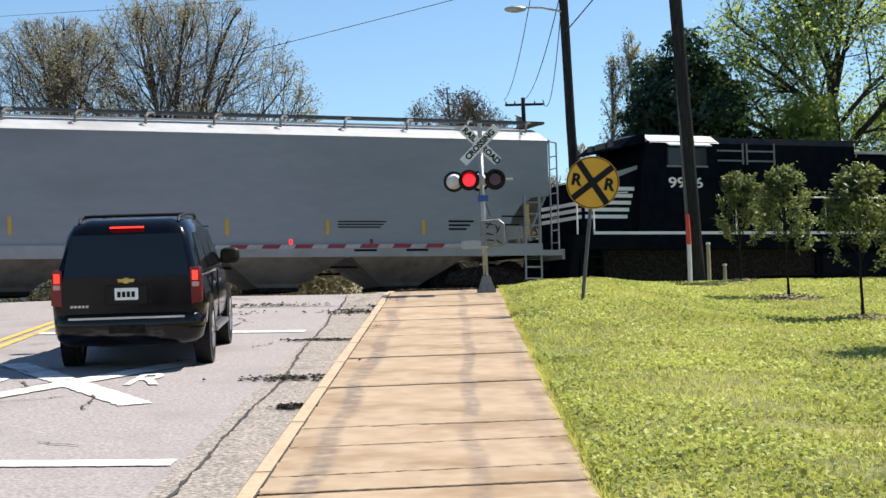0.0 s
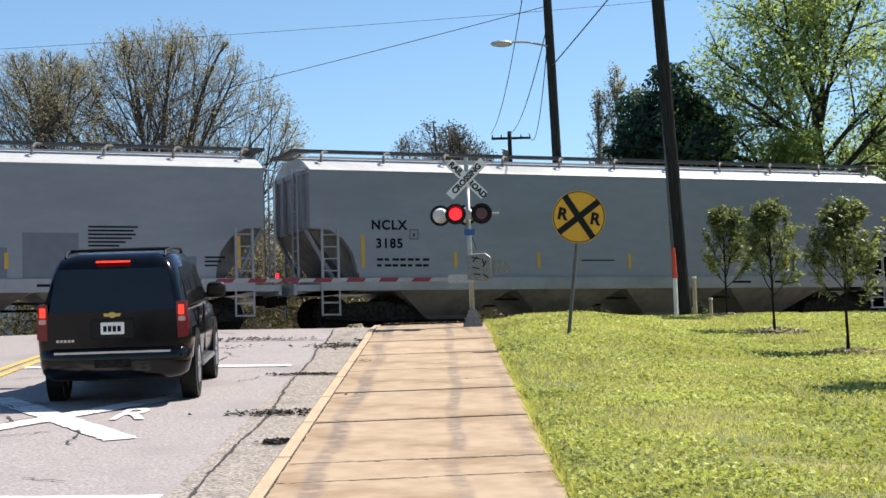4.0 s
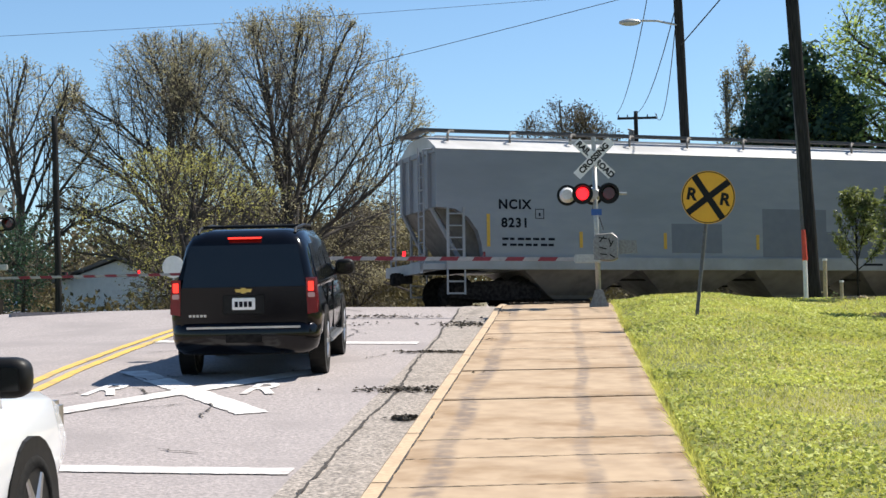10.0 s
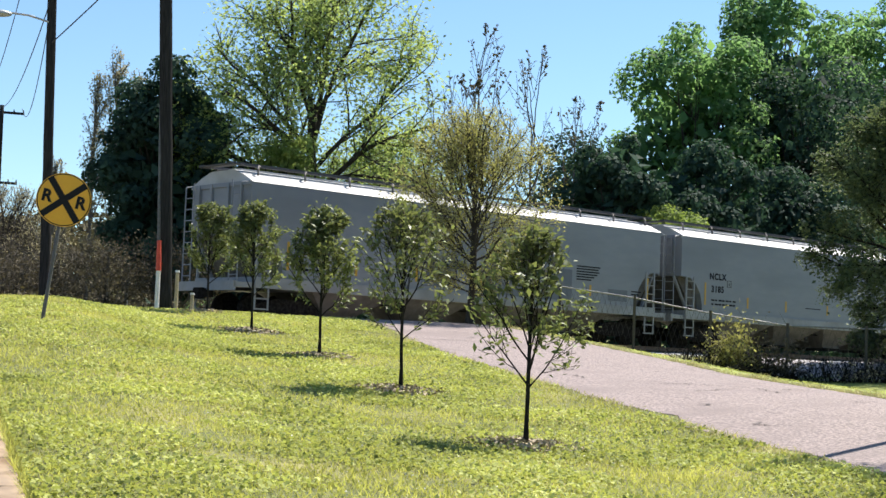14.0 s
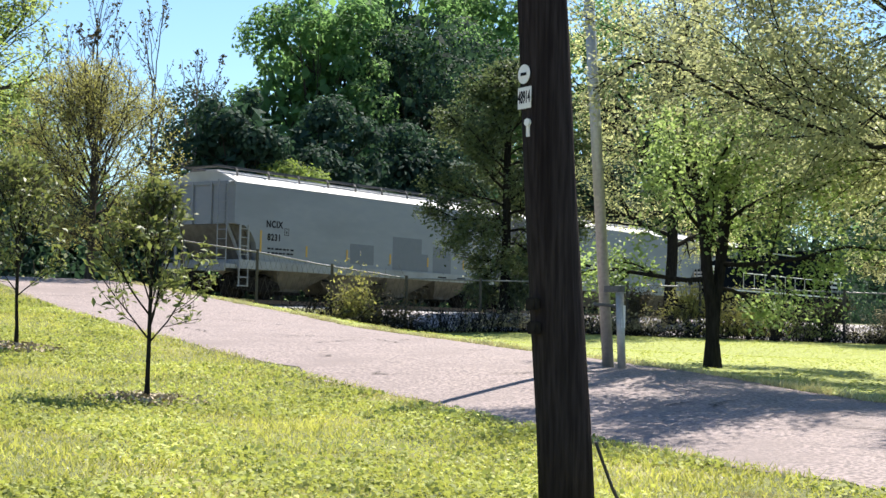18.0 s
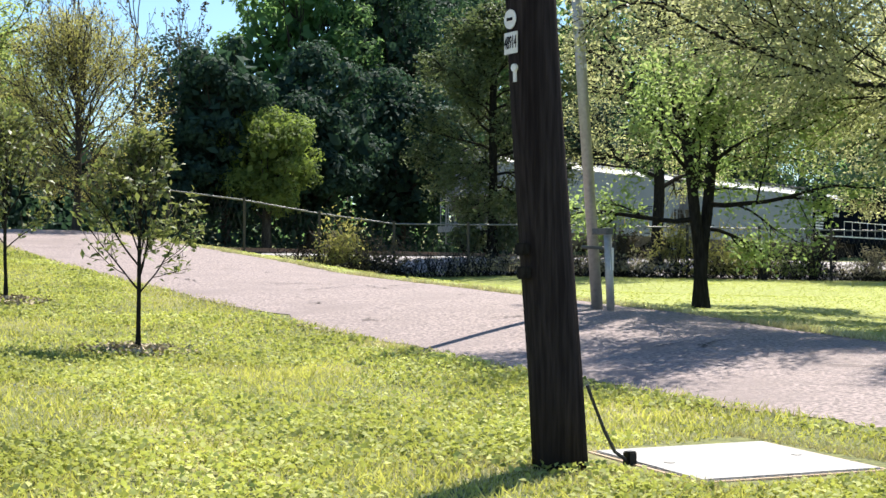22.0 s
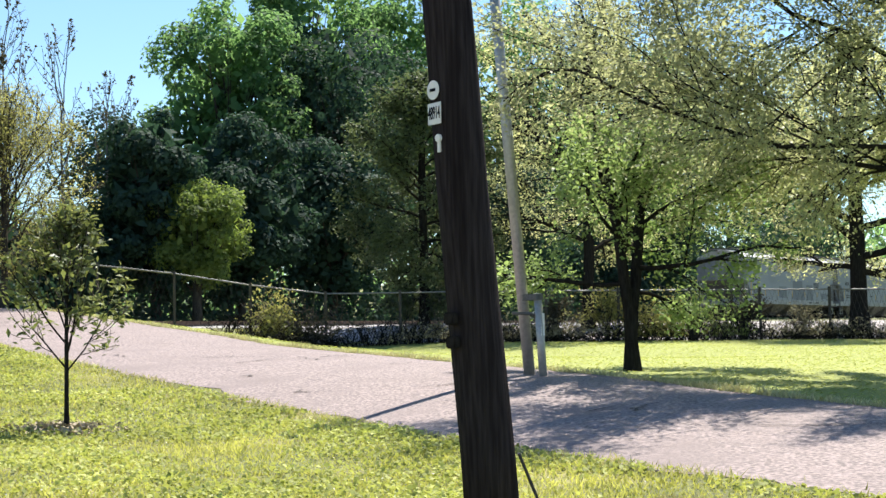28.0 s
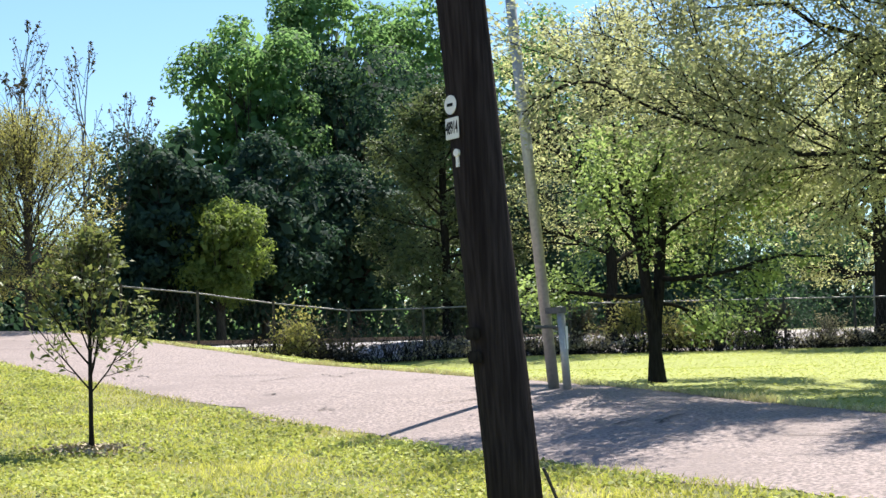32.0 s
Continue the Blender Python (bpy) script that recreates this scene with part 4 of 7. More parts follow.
# ---- cars ----
def wheel(parent, x, y, r, side, rim_mat):
    w = bmesh.new()
    prof = [(0.0, r - 0.12), (0.02, r - 0.02), (0.06, r), (0.2, r), (0.24, r - 0.02), (0.26, r - 0.12)]
    n = 28
    rings = [[w.verts.new((x - side * a, y + q * math.cos(2 * math.pi * k / n), r + q * math.sin(2 * math.pi * k / n))) for k in range(n)] for a, q in prof]
    for a, b in zip(rings, rings[1:] + rings[:1]):
        for k in range(n):
            j = (k + 1) % n
            w.faces.new((a[k], a[j], b[j], b[k]))
    ty = part("wheel", w, TYRE, parent, "", True)
    rim = bmesh.new()
    add_rod(rim, (x - side * 0.05, y, r), (x - side * 0.2, y, r), r - 0.115, None, 24)
    part("rim", rim, CHROME, ty)
    sp = bmesh.new()
    for k in range(6):
        a = k * math.pi / 3
        c, s = math.cos(a), math.sin(a)
        add_rod(sp, (x - side * 0.03, y + 0.05 * c, r + 0.05 * s), (x - side * 0.03, y + (r - 0.14) * c, r + (r - 0.14) * s), 0.045, 0.03, 6)
    part("spokes", sp, CHROME, ty)


def body_ring(y, w_low, w_mid, z_low, z_mid, z_top, w_top=None):
    """A rounded cross-section of the lower body."""
    t = w_top or w_mid - 0.04
    right = [(w_low, z_low), (w_mid, z_low + 0.14), (w_mid + 0.012, (z_low + z_mid) / 2 + 0.1), (w_mid, z_mid), (t, z_top - 0.05), (t - 0.08, z_top)]
    return [(a, y, z) for a, z in right] + [(-a, y, z) for a, z in reversed(right)]


def large_suv(name, m, paint, label, rim_mat, lit):
    """Nose towards +y, rear face near y = 0, on the ground at z = 0."""
    car = thing(name, m, label, "car")
    r = 0.405
    secs = [body_ring(0.06, 0.82, 0.9, 0.62, 0.85, 1.12), body_ring(0.16, 0.93, 0.985, 0.5, 0.9, 1.16), body_ring(0.5, 0.95, 1.0, 0.42, 0.9, 1.18), body_ring(2.2, 0.95, 1.0, 0.4, 0.9, 1.17),
            body_ring(3.6, 0.95, 1.0, 0.4, 0.9, 1.14), body_ring(3.9, 0.94, 0.99, 0.42, 0.88, 1.12), body_ring(4.7, 0.92, 0.96, 0.45, 0.82, 1.08), body_ring(5.02, 0.84, 0.9, 0.5, 0.78, 1.0), body_ring(5.13, 0.7, 0.78, 0.55, 0.75, 0.92)]
    body = part("body", loft(secs), paint, car, "", True)

    def cab_ring(y, wb, wt, zb, zt):
        right = [(wb, zb), (wb - 0.01, zb + 0.1), (wt + 0.04, zt - 0.16), (wt - 0.06, zt - 0.04), (wt - 0.25, zt)]
        return [(a, y, z) for a, z in right] + [(-a, y, z) for a, z in reversed(right)]
    cab = [cab_ring(0.1, 0.93, 0.84, 1.1, 1.2), cab_ring(0.24, 0.94, 0.76, 1.1, 1.74), cab_ring(0.36, 0.95, 0.77, 1.1, 1.85), cab_ring(1.2, 0.96, 0.78, 1.1, 1.89), cab_ring(2.4, 0.96, 0.78, 1.1, 1.88), cab_ring(2.95, 0.96, 0.77, 1.1, 1.82), cab_ring(3.75, 0.95, 0.88, 1.08, 1.16)]
    part("cabin", loft(cab), paint, car, "", True)
    # rear face, leaning forward towards the roof
    tilt = Matrix.Translation((0, 0.075, 1.14)) @ Matrix.Rotation(radians(-13), 4, "X")
    part("rear_window", prism([(-0.84, 0.0), (0.84, 0.0), (0.72, 0.56), (-0.72, 0.56)], "y", -0.03, 0.06), GLASS, car).matrix_basis = tilt
    part("tailgate", prism([(-0.85, 0.66), (0.85, 0.66), (0.87, 1.0), (0.83, 1.17), (-0.83, 1.17), (-0.87, 1.0)], "y", 0.025, 0.12), paint, car)
    edge = [(0.99, 0.75), (0.995, 0.22), (0.94, 0.06), (0.82, -0.02), (0.4, -0.05)]
    rim_ = edge + [(-x_, y_) for x_, y_ in reversed(edge)]
    bmp = loft([[(x_ * 0.9, y_ + 0.1, 0.33) for x_, y_ in rim_], [(x_ * 0.97, y_ + 0.03, 0.4) for x_, y_ in rim_], [(x_, y_, 0.52) for x_, y_ in rim_], [(x_, y_, 0.66) for x_, y_ in rim_], [(x_ * 0.985, y_ + 0.05, 0.72) for x_, y_ in rim_]])
    part("bumper", bmp, paint, car, "", True)
    part("chrome_strip", box(-0.76, 0.76, -0.065, -0.04, 0.655, 0.68), CHROME, car, "bright strip along the bumper")
    part("plate_recess", box(-0.24, 0.24, -0.06, -0.045, 0.48, 0.58, None, 0.01), UNDER, car)
    pl = part("number_plate", box(-0.155, 0.155, 0.0, 0.018, 0.885, 1.035, None, 0.008), SIGN_W, car)
    for k in range(4):
        part("writing_bar", box(-0.12 + 0.062 * k, -0.075 + 0.062 * k, -0.004, 0.001, 0.92, 0.99), LETTER, pl)
    part("plate_bay", box(-0.28, 0.28, 0.012, 0.03, 0.83, 1.07, None, 0.01), BLACK, car)
    bd = prism([(-0.1, 1.105), (-0.03, 1.105), (-0.03, 1.09), (0.03, 1.09), (0.03, 1.105), (0.1, 1.105), (0.115, 1.145), (0.03, 1.145), (0.03, 1.16), (-0.03, 1.16), (-0.03, 1.145), (-0.115, 1.145)], "y", 0.0, 0.03)
    part("badge", bd, GOLD, car, "gold maker's badge")
    for k in range(5):
        part("nameplate", box(-0.74 + 0.05 * k, -0.705 + 0.05 * k, 0.01, 0.028, 0.8, 0.83), CHROME, car)
    part("high_brake_light", box(-0.22, 0.22, 0.2, 0.3, 1.77, 1.79), TAIL_ON if lit else TAIL, car, "lit red brake light above the rear window")
    for yy in (0.75, 2.3):
        part("roof_crossbar", rod((-0.64, yy, 1.92), (0.64, yy, 1.92), 0.018, None, 8), BLACK, car)
    for s in (-1, 1):
        lens = part("tail_light", prism([(s * 0.855, 0.82), (s * 0.99, 0.84), (s * 0.965, 1.27), (s * 0.84, 1.27)], "y", 0.01, 0.3), TAIL, car, "red tail light cluster")
        part("brake_lamp", box(s * 0.86, s * 0.955, 0.0, 0.06, 1.1, 1.24, None, 0.012), TAIL_ON if lit else TAIL, lens, "lit brake lamp")
        part("reversing_lamp", box(s * 0.865, s * 0.96, 0.0, 0.06, 1.03, 1.09, None, 0.008), SIGN_P, lens, "pale pink reversing lamp")
        mir = bmesh.new()
        bmesh.ops.create_uvsphere(mir, u_segments=20, v_segments=12, radius=1.0)
        for mv_ in mir.verts:
            mv_.co = Vector([math.copysign(abs(q) ** 0.62, q) * w for q, w in zip(mv_.co, (0.15, 0.09, 0.115))]) + Vector((s * 1.1, 3.4, 1.3))
        part("mirror", mir, BLACK, car, "", True)
        part("mirror_glass", box(s * 1.1 - 0.11, s * 1.1 + 0.11, 3.298, 3.31, 1.235, 1.365, None, 0.005), GLASS, car)
        part("mirror_arm", box(s * 0.92, s * 1.0, 3.36, 3.44, 1.2, 1.27), BLACK, car)
        rr = bmesh.new()
        bend = [(0.45, 1.83), (0.6, 1.895), (1.6, 1.93), (2.5, 1.91), (2.75, 1.82)]
        for (ya, za), (yb, zb) in zip(bend, bend[1:]):
            add_rod(rr, (s * 0.66, ya, za), (s * 0.66, yb, zb), 0.022, None, 8)
        part("roof_rail", rr, BLACK, car)
        for y0, y1 in ((0.55, 1.35), (1.45, 2.2), (2.3, 3.2)):
            t0, t1 = (y0 + 0.1, y1) if y0 < 1 else ((y0, y1) if y0 < 2 else (y0, y1 - 0.35))
            wv = bmesh.new()
            q = [(s * 0.962, y0, 1.2), (s * 0.962, y1, 1.2), (s * 0.826, t1, 1.69), (s * 0.826, t0, 1.69)]
            va = [wv.verts.new(p) for p in q]
            vb = [wv.verts.new((p[0] - s * 0.03, p[1], p[2])) for p in q]
            wv.faces.new(va), wv.faces.new(vb[::-1])
            for k in range(4):
                wv.faces.new((va[k], va[(k + 1) % 4], vb[(k + 1) % 4], vb[k]))
            part("side_window", wv, GLASS, car)
        for y0, y1 in ((1.4, 2.25), (2.27, 3.35)):
            part("door_seam", box(s * 0.99, s * 1.015, y0 - 0.006, y0 + 0.006, 0.5, 1.15), BLACK, car)
            part("door_handle", box(s * 1.0, s * 1.03, y0 + 0.1, y0 + 0.28, 0.98, 1.02, None, 0.01), CHROME, car)
        part("running_board", box(s * 0.9, s * 1.06, 1.5, 3.4, 0.36, 0.42, None, 0.015), CHROME, car)
        part("headlight", box(s * 0.6, s * 0.88, 4.95, 5.1, 0.78, 0.98, None, 0.03), CHROME, car)
        for yy in (1.12, 4.07):
            wheel(car, s * 1.03, yy, r, s, STEEL)
            arch = bmesh.new()
            add_rod(arch, (s * 0.8, yy, r + 0.015), (s * 1.016, yy, r + 0.015), r + 0.055, None, 24)
            part("wheel_arch", arch, BLACK, car)
    part("grille", box(-0.5, 0.5, 5.08, 5.15, 0.72, 0.95, None, 0.02), CHROME, car)
    part("exhaust", rod((0.5, 0.04, 0.36), (0.5, 0.5, 0.36), 0.03), UNDER, car)
    part("underbody", box(-0.85, 0.85, 0.3, 4.9, 0.3, 0.5), BLACK, car)
    return car


def on_road(x, y):
    return Matrix.Translation((x, y, float(road_height(x, y)) + 0.012)) @ Matrix.Rotation(SLOPE, 4, "X")


large_suv("black_suv", on_road(-4.41, 21.15) @ Matrix.Rotation(radians(3.5), 4, "Z") @ Matrix.Diagonal((1, 1, 1.07, 1)), CARBLACK, "black four-door sport utility vehicle with brake lights on", STEEL, True)
large_suv("white_suv", on_road(-4.32, 5.5), CARWHITE, "white sport utility vehicle waiting behind the black one", STEEL, False)


def far_car(x, y, paint, label, turn=0):
    """A saloon on the far road."""
    c = thing("far_car", Matrix.Translation((x, y, float(road_height(x, y)) + 0.02)) @ (Matrix.Rotation(radians(turn), 4, "Z") if turn else Matrix.Rotation(math.atan(0.06), 4, "X")), label, "car")
    b = prism([(-2.2, 0.35), (-2.2, 0.85), (-1.5, 0.95), (1.2, 0.92), (2.2, 0.75), (2.25, 0.35)], "x", -0.88, 0.88)
    bmesh.ops.bevel(b, geom=b.edges[:], offset=0.06, segments=2, affect="EDGES")
    part("body", b, paint, c, "", True)
    g = prism([(-1.5, 0.92), (-0.9, 1.42), (0.4, 1.44), (1.2, 0.9)], "x", -0.72, 0.72)
    part("windows", g, GLASS, c)
    part("roof", box(-0.7, 0.7, -0.9, 0.42, 1.42, 1.47, None, 0.02), paint, c)
    for s in (-1, 1):
        for yy in (-1.35, 1.35):
            part("wheel", rod((s * 0.66, yy, 0.32), (s * 0.88, yy, 0.32), 0.32, None, 14), TYRE, c)
        part("headlight", box(s * 0.5, s * 0.8, -2.24, -2.18, 0.62, 0.78), CHROME, c)


far_car(-10.7, 335, CARWHITE, "white saloon car coming down the far road")
far_car(-9.7, 246, CARSILVER, "silver saloon car coming down the far road")
far_car(-24.6, 66, CARSILVER, "grey car parked beyond the crossing", 97)


# ---- crossing signals ----
def crossing_signal(m, lit_side, arm_len, label, detail=True, arm_drop=0.08, tilt=1.2):
    t = thing("crossing_signal", m, label, "crossing signal", group="railway crossing signals")
    part("mast", rod((0, 0, 0), (-0.05, 0, 3.3), 0.055, 0.05, 14), GALV, t, "", True)
    fb = bmesh.new()
    add_box(fb, -0.2, 0.2, -0.2, 0.2, -0.15, 0.05)
    add_prism(fb, [(-0.17, 0.05), (0.17, 0.05), (0.08, 0.33), (-0.08, 0.33)], "y", -0.16, 0.16)
    part("base", fb, STEEL, t)
    for ang, text in ((45, "RAIL   ROAD"), (-45, "CROSSING")):
        mm = Matrix.Translation((-0.05, -0.085 if ang < 0 else -0.07, 3.1)) @ Matrix.Rotation(radians(ang), 4, "Y")
        bl = part("crossbuck_blade", box(-0.52, 0.52, -0.006, 0.006, -0.1, 0.1, None, 0.004), SIGN_W, t, "white blade with black lettering")
        bl.matrix_basis = mm
        if detail:
            for wd, off in ((("RAIL", -0.31), ("ROAD", 0.31)) if ang > 0 else (("CROSSING", 0.0),)):
                words("lettering", wd, 0.17, Matrix.Translation((off, -0.008, 0)) @ Matrix.Rotation(math.pi / 2, 4, "X"), BLACK, bl, 0.001, 0.008)
    part("cross_arm", rod((-0.62, -0.02, 2.35), (0.62, -0.02, 2.35), 0.03, None, 8), GALV, t)
    part("bracket", box(-0.58, 0.14, -0.03, 0.03, 3.42, 3.48), GALV, t)
    part("finial", rod((-0.05, 0, 3.2), (-0.05, 0, 3.56), 0.05, None, 10), GALV, t)
    if not detail:
        part("footing", box(-0.3, 0.3, -0.3, 0.3, -1.3, 0.0, None, 0.03), UNDER, t)
    for s in (-1, 1):
        for face in (-1, 1):
            xx = -0.03 + s * 0.275 + (0.0 if face < 0 else -s * 0.0)
            lamp = part("signal_lamp", rod((xx + (0.0 if face < 0 else -0.32), face * 0.1, 2.35), (xx + (0.0 if face < 0 else -0.32), face * 0.17, 2.35), 0.22, 0.22, 28), BLACK, t)
            if face < 0:
                part("housing", rod((xx, -0.1, 2.35), (xx, 0.12, 2.35), 0.17, 0.1, 20), GALV, lamp)
            else:
                part("housing", rod((xx - 0.32, 0.1, 2.35), (xx - 0.32, -0.06, 2.35), 0.165, 0.11, 20), SILVER, lamp, "silver lamp back")
            hood = bmesh.new()
            n, rr = 14, 0.145
            x0 = xx + (0.0 if face < 0 else -0.32)
            ri = [[hood.verts.new((x0 + q * math.cos(math.pi * k / n), face * d, 2.35 + q * math.sin(math.pi * k / n))) for k in range(n + 1)] for q, d in ((rr, 0.16), (rr + 0.005, 0.42), (rr + 0.02, 0.42), (rr + 0.02, 0.16))]
            for a, b in zip(ri, ri[1:]):
                for k in range(n):
                    hood.faces.new((a[k], a[k + 1], b[k + 1], b[k]))
            part("visor", hood, BLACK, lamp)
            on = face < 0 and s == lit_side
            part("lens", rod((x0, face * 0.168, 2.35), (x0, face * 0.19, 2.35), 0.135, 0.125, 22), SIGNAL_ON if on else SIGNAL_OFF, lamp, "lit red lens" if on else "unlit red lens")
    part("number_sign", box(-0.13, 0.09, -0.075, -0.065, 1.9, 2.03), BLUE, t, "small blue notice")
    gm = prism([(-0.1, 0.95), (-0.1, 1.42), (-0.04, 1.5), (0.3, 1.52), (0.42, 1.42), (0.42, 0.98), (0.3, 0.93)], "y", -0.16, 0.2)
    bmesh.ops.bevel(gm, geom=gm.edges[:], offset=0.02, segments=1, affect="EDGES")
    part("gate_motor", gm, STEEL, t, "grey gate mechanism box")
    part("counterweight", prism([(0.44, 1.08), (0.44, 1.38), (0.8, 1.36), (0.82, 1.1)], "y", 0.0, 0.06), STEEL, t)
    part("arm_clamp", box(-0.5, 0.06, -0.15, -0.02, 0.9, 1.08, None, 0.02), GALV, t)
    for bx, bz, ang, ln_ in ((0.02, 1.42, 10, 0.17), (0.03, 1.33, -50, 0.15), (0.02, 1.22, 15, 0.16), (0.22, 1.4, 70, 0.16), (0.24, 1.22, -60, 0.15), (0.04, 1.08, 8, 0.14), (0.24, 1.06, 30, 0.12)):
        part("painted_mark", box(0, ln_, -0.168, -0.16, -0.012, 0.012, Matrix.Translation((bx, 0, bz)) @ Matrix.Rotation(radians(ang), 4, "Y")), BLACK, t)
    arm = part("gate_arm", box(-arm_len, -0.1, -0.12, -0.08, 1.01, 1.09, None, 0.01), ARM_W, t, "red and white striped gate arm")
    k, x = 0, -0.9
    while x > -arm_len + 0.3:
        part("red_band", prism([(x, 1.008), (x - 0.37, 1.008), (x - 0.31, 1.092), (x + 0.06, 1.092)], "y", -0.125, -0.075), RED_W, arm)
        x -= 0.69
    for k, xx in enumerate((-arm_len + 0.1, -arm_len * 0.55 - 0.3, -2.4)):
        lb = part("arm_lamp", rod((xx, -0.1, 1.1), (xx, -0.1, 1.2), 0.035, 0.03, 12), SIGNAL_ON if k == 1 else SIGNAL_OFF, arm)
    arm.matrix_basis = Matrix.Translation((0, 0, 1.05 - arm_drop)) @ Matrix.Rotation(radians(tilt), 4, "Y") @ Matrix.Translation((0, 0, -1.05))
    if detail:
        cab = bmesh.new()
        pts = [(-0.03, 0.05, 2.4), (-0.1, 0.07, 2.0), (0.05, 0.07, 1.85), (0.12, 0.02, 1.6)]
        for a, b in zip(pts, pts[1:]):
            add_rod(cab, a, b, 0.012, None, 6)
        part("cable", cab, WIRE, t)
    return t


def facing(x, y, z, az, scale=1.0):
    """A pose whose -y side looks back along the azimuth az (degrees from +y)."""
    return Matrix.Translation((x, y, z)) @ Matrix.Rotation(radians(-az), 4, "Z")


near_signal = crossing_signal(facing(0.58, 33.5, 2.88, 0), -1, 6.9, "crossing signal with crossbuck, lit red lamp and lowered gate")
crossing_signal(facing(-18.1, 48.5, 3.75, 180), 1, 8.0, "crossing signal across the road seen from behind", False, 0.4, 0.3)

# round advance warning sign
ws = thing("warning_sign", facing(2.12, 27.5, 2.62, 5), "round yellow railway warning sign on a leaning post", "road sign")
part("post", rod((0, 0, -0.1), (0.24, 0, 1.95), 0.032, None, 8), POSTGREY, ws)
tw = pose(0.24, -0.03, 1.94, 0, 11, 0)
disc = part("sign_face", rod((0, 0.006, 0), (0, -0.006, 0), 0.457, None, 48), SIGN_Y, ws)
disc.matrix_basis = tw
rg = bmesh.new()
n = 48
for k in range(n):
    a0, a1 = 2 * math.pi * k / n, 2 * math.pi * (k + 1) / n
    v = [rg.verts.new((q * math.cos(a), -0.0085, q * math.sin(a))) for q, a in ((0.43, a0), (0.446, a0), (0.446, a1), (0.43, a1))]
    rg.faces.new(v)
part("border", rg, BLACK, disc)
for ang in (47, -47):
    part("cross_bar", box(-0.44, 0.44, -0.01 - (0.002 if ang > 0 else 0), -0.0065, -0.055, 0.055, Matrix.Rotation(radians(ang), 4, "Y")), BLACK, disc)
for xx in (-0.285, 0.285):
    words("lettering", "R", 0.28, Matrix.Translation((xx, -0.009, 0.0)) @ Matrix.Rotation(math.pi / 2, 4, "X"), BLACK, disc, 0.001, 0.012)


# ---- poles and wires ----
def pole(name, base, top, r0, r1, material, label, seg=20):
    t = thing(name, Matrix.Translation(base), label, "utility pole")
    d = Vector(top) - Vector(base)
    prof = bmesh.new()
    g = np.random.default_rng(5)
    rings = []
    nst = 14
    for k in range(nst + 1):
        f = k / nst
        c = d * f + Vector((g.normal() * 0.004, g.normal() * 0.004, 0))
        r = r0 + (r1 - r0) * f
        rings.append([prof.verts.new((c.x + r * math.cos(2 * math.pi * j / seg) * (1 + 0.02 * g.normal()), c.y + r * math.sin(2 * math.pi * j / seg) * (1 + 0.02 * g.normal()), c.z)) for j in range(seg)])
    for a, b in zip(rings, rings[1:]):
        for j in range(seg):
            q = (j + 1) % seg
            prof.faces.new((a[j], a[q], b[q], b[j]))
    prof.faces.new(rings[0][::-1]), prof.faces.new(rings[-1])
    part("shaft", prof, material, t, "", True)
    return t


tall = pole("utility_pole", (6.05, 39.9, land(6.05, 39.9) - 0.2), (5.43, 39.6, 14.5), 0.175, 0.15, POLEGREY, "tall dark wooden utility pole by the drive")
part("conduit", rod((-0.22, -0.1, 0.2), (-0.42, -0.15, 6.0), 0.05, None, 10), POSTGREY, tall, "grey conduit strapped to the pole")
lampost = pole("street_lamp_pole", (3.55, 46.0, 2.6), (3.17, 45.7, 15.0), 0.15, 0.12, POLEGREY, "dark wooden pole carrying a street lamp")
la = bmesh.new()
pts = [(-0.35, -0.3, 8.65), (-0.9, -0.3, 8.78), (-1.35, -0.3, 8.8), (-1.5, -0.3, 8.78)]
for a, b in zip(pts, pts[1:]):
    add_rod(la, a, b, 0.03, None, 8)
part("lamp_arm", la, GALV, lampost)
hd = bmesh.new()
bmesh.ops.create_uvsphere(hd, u_segments=14, v_segments=8, radius=0.5, matrix=Matrix.Translation((-1.68, -0.3, 8.76)) @ Matrix.Diagonal((0.66, 0.32, 0.2, 1)))
part("lamp_head", hd, GALV, lampost, "grey street lamp head", True)
far_pole = pole("far_utility_pole", (4.36, 96, 4.4), (4.24, 95.4, 16.1), 0.16, 0.12, POLEGREY, "distant utility pole with crossarms")
for z, w in ((15.75 - 4.4, 1.2), (11.6 - 4.4, 1.0)):
    xa = bmesh.new()
    add_box(xa, -w, w, -0.16, -0.06, z - 0.07, z + 0.07)
    for k in (-0.95, -0.5, 0.5, 0.95):
        add_rod(xa, (w * k, -0.11, z + 0.07), (w * k, -0.11, z + 0.22), 0.04, 0.03, 8)
    part("crossarm", xa, POLEGREY, far_pole)
tf = bmesh.new()
add_rod(tf, (-0.35, -0.1, 9.9), (-0.35, -0.1, 10.6), 0.2, None, 12)
add_rod(tf, (-0.6, -0.1, 10.7), (0.0, -0.1, 10.5), 0.05, None, 6)
part("transformer", tf, STEEL, far_pole)
left_pole = pole("utility_pole", (-17.2, 52.5, 2.6), (-17.4, 52.5, 10.1), 0.12, 0.1, POLEGREY, "dark wooden pole beside the railway crossing")
near = pole("near_utility_pole", (6.13, 8.165, 0.6), (5.41, 8.45, 12.0), 0.18, 0.12, POLEWOOD, "dark creosoted utility pole with metal tags", 28)
near_axis = (Vector((5.41, 8.45, 12.0)) - Vector((6.13, 8.165, 0.6))) / 11.4
to_cam = Vector((-0.6, -0.8, 0))
to_left = Vector((-0.8, 0.6, 0))


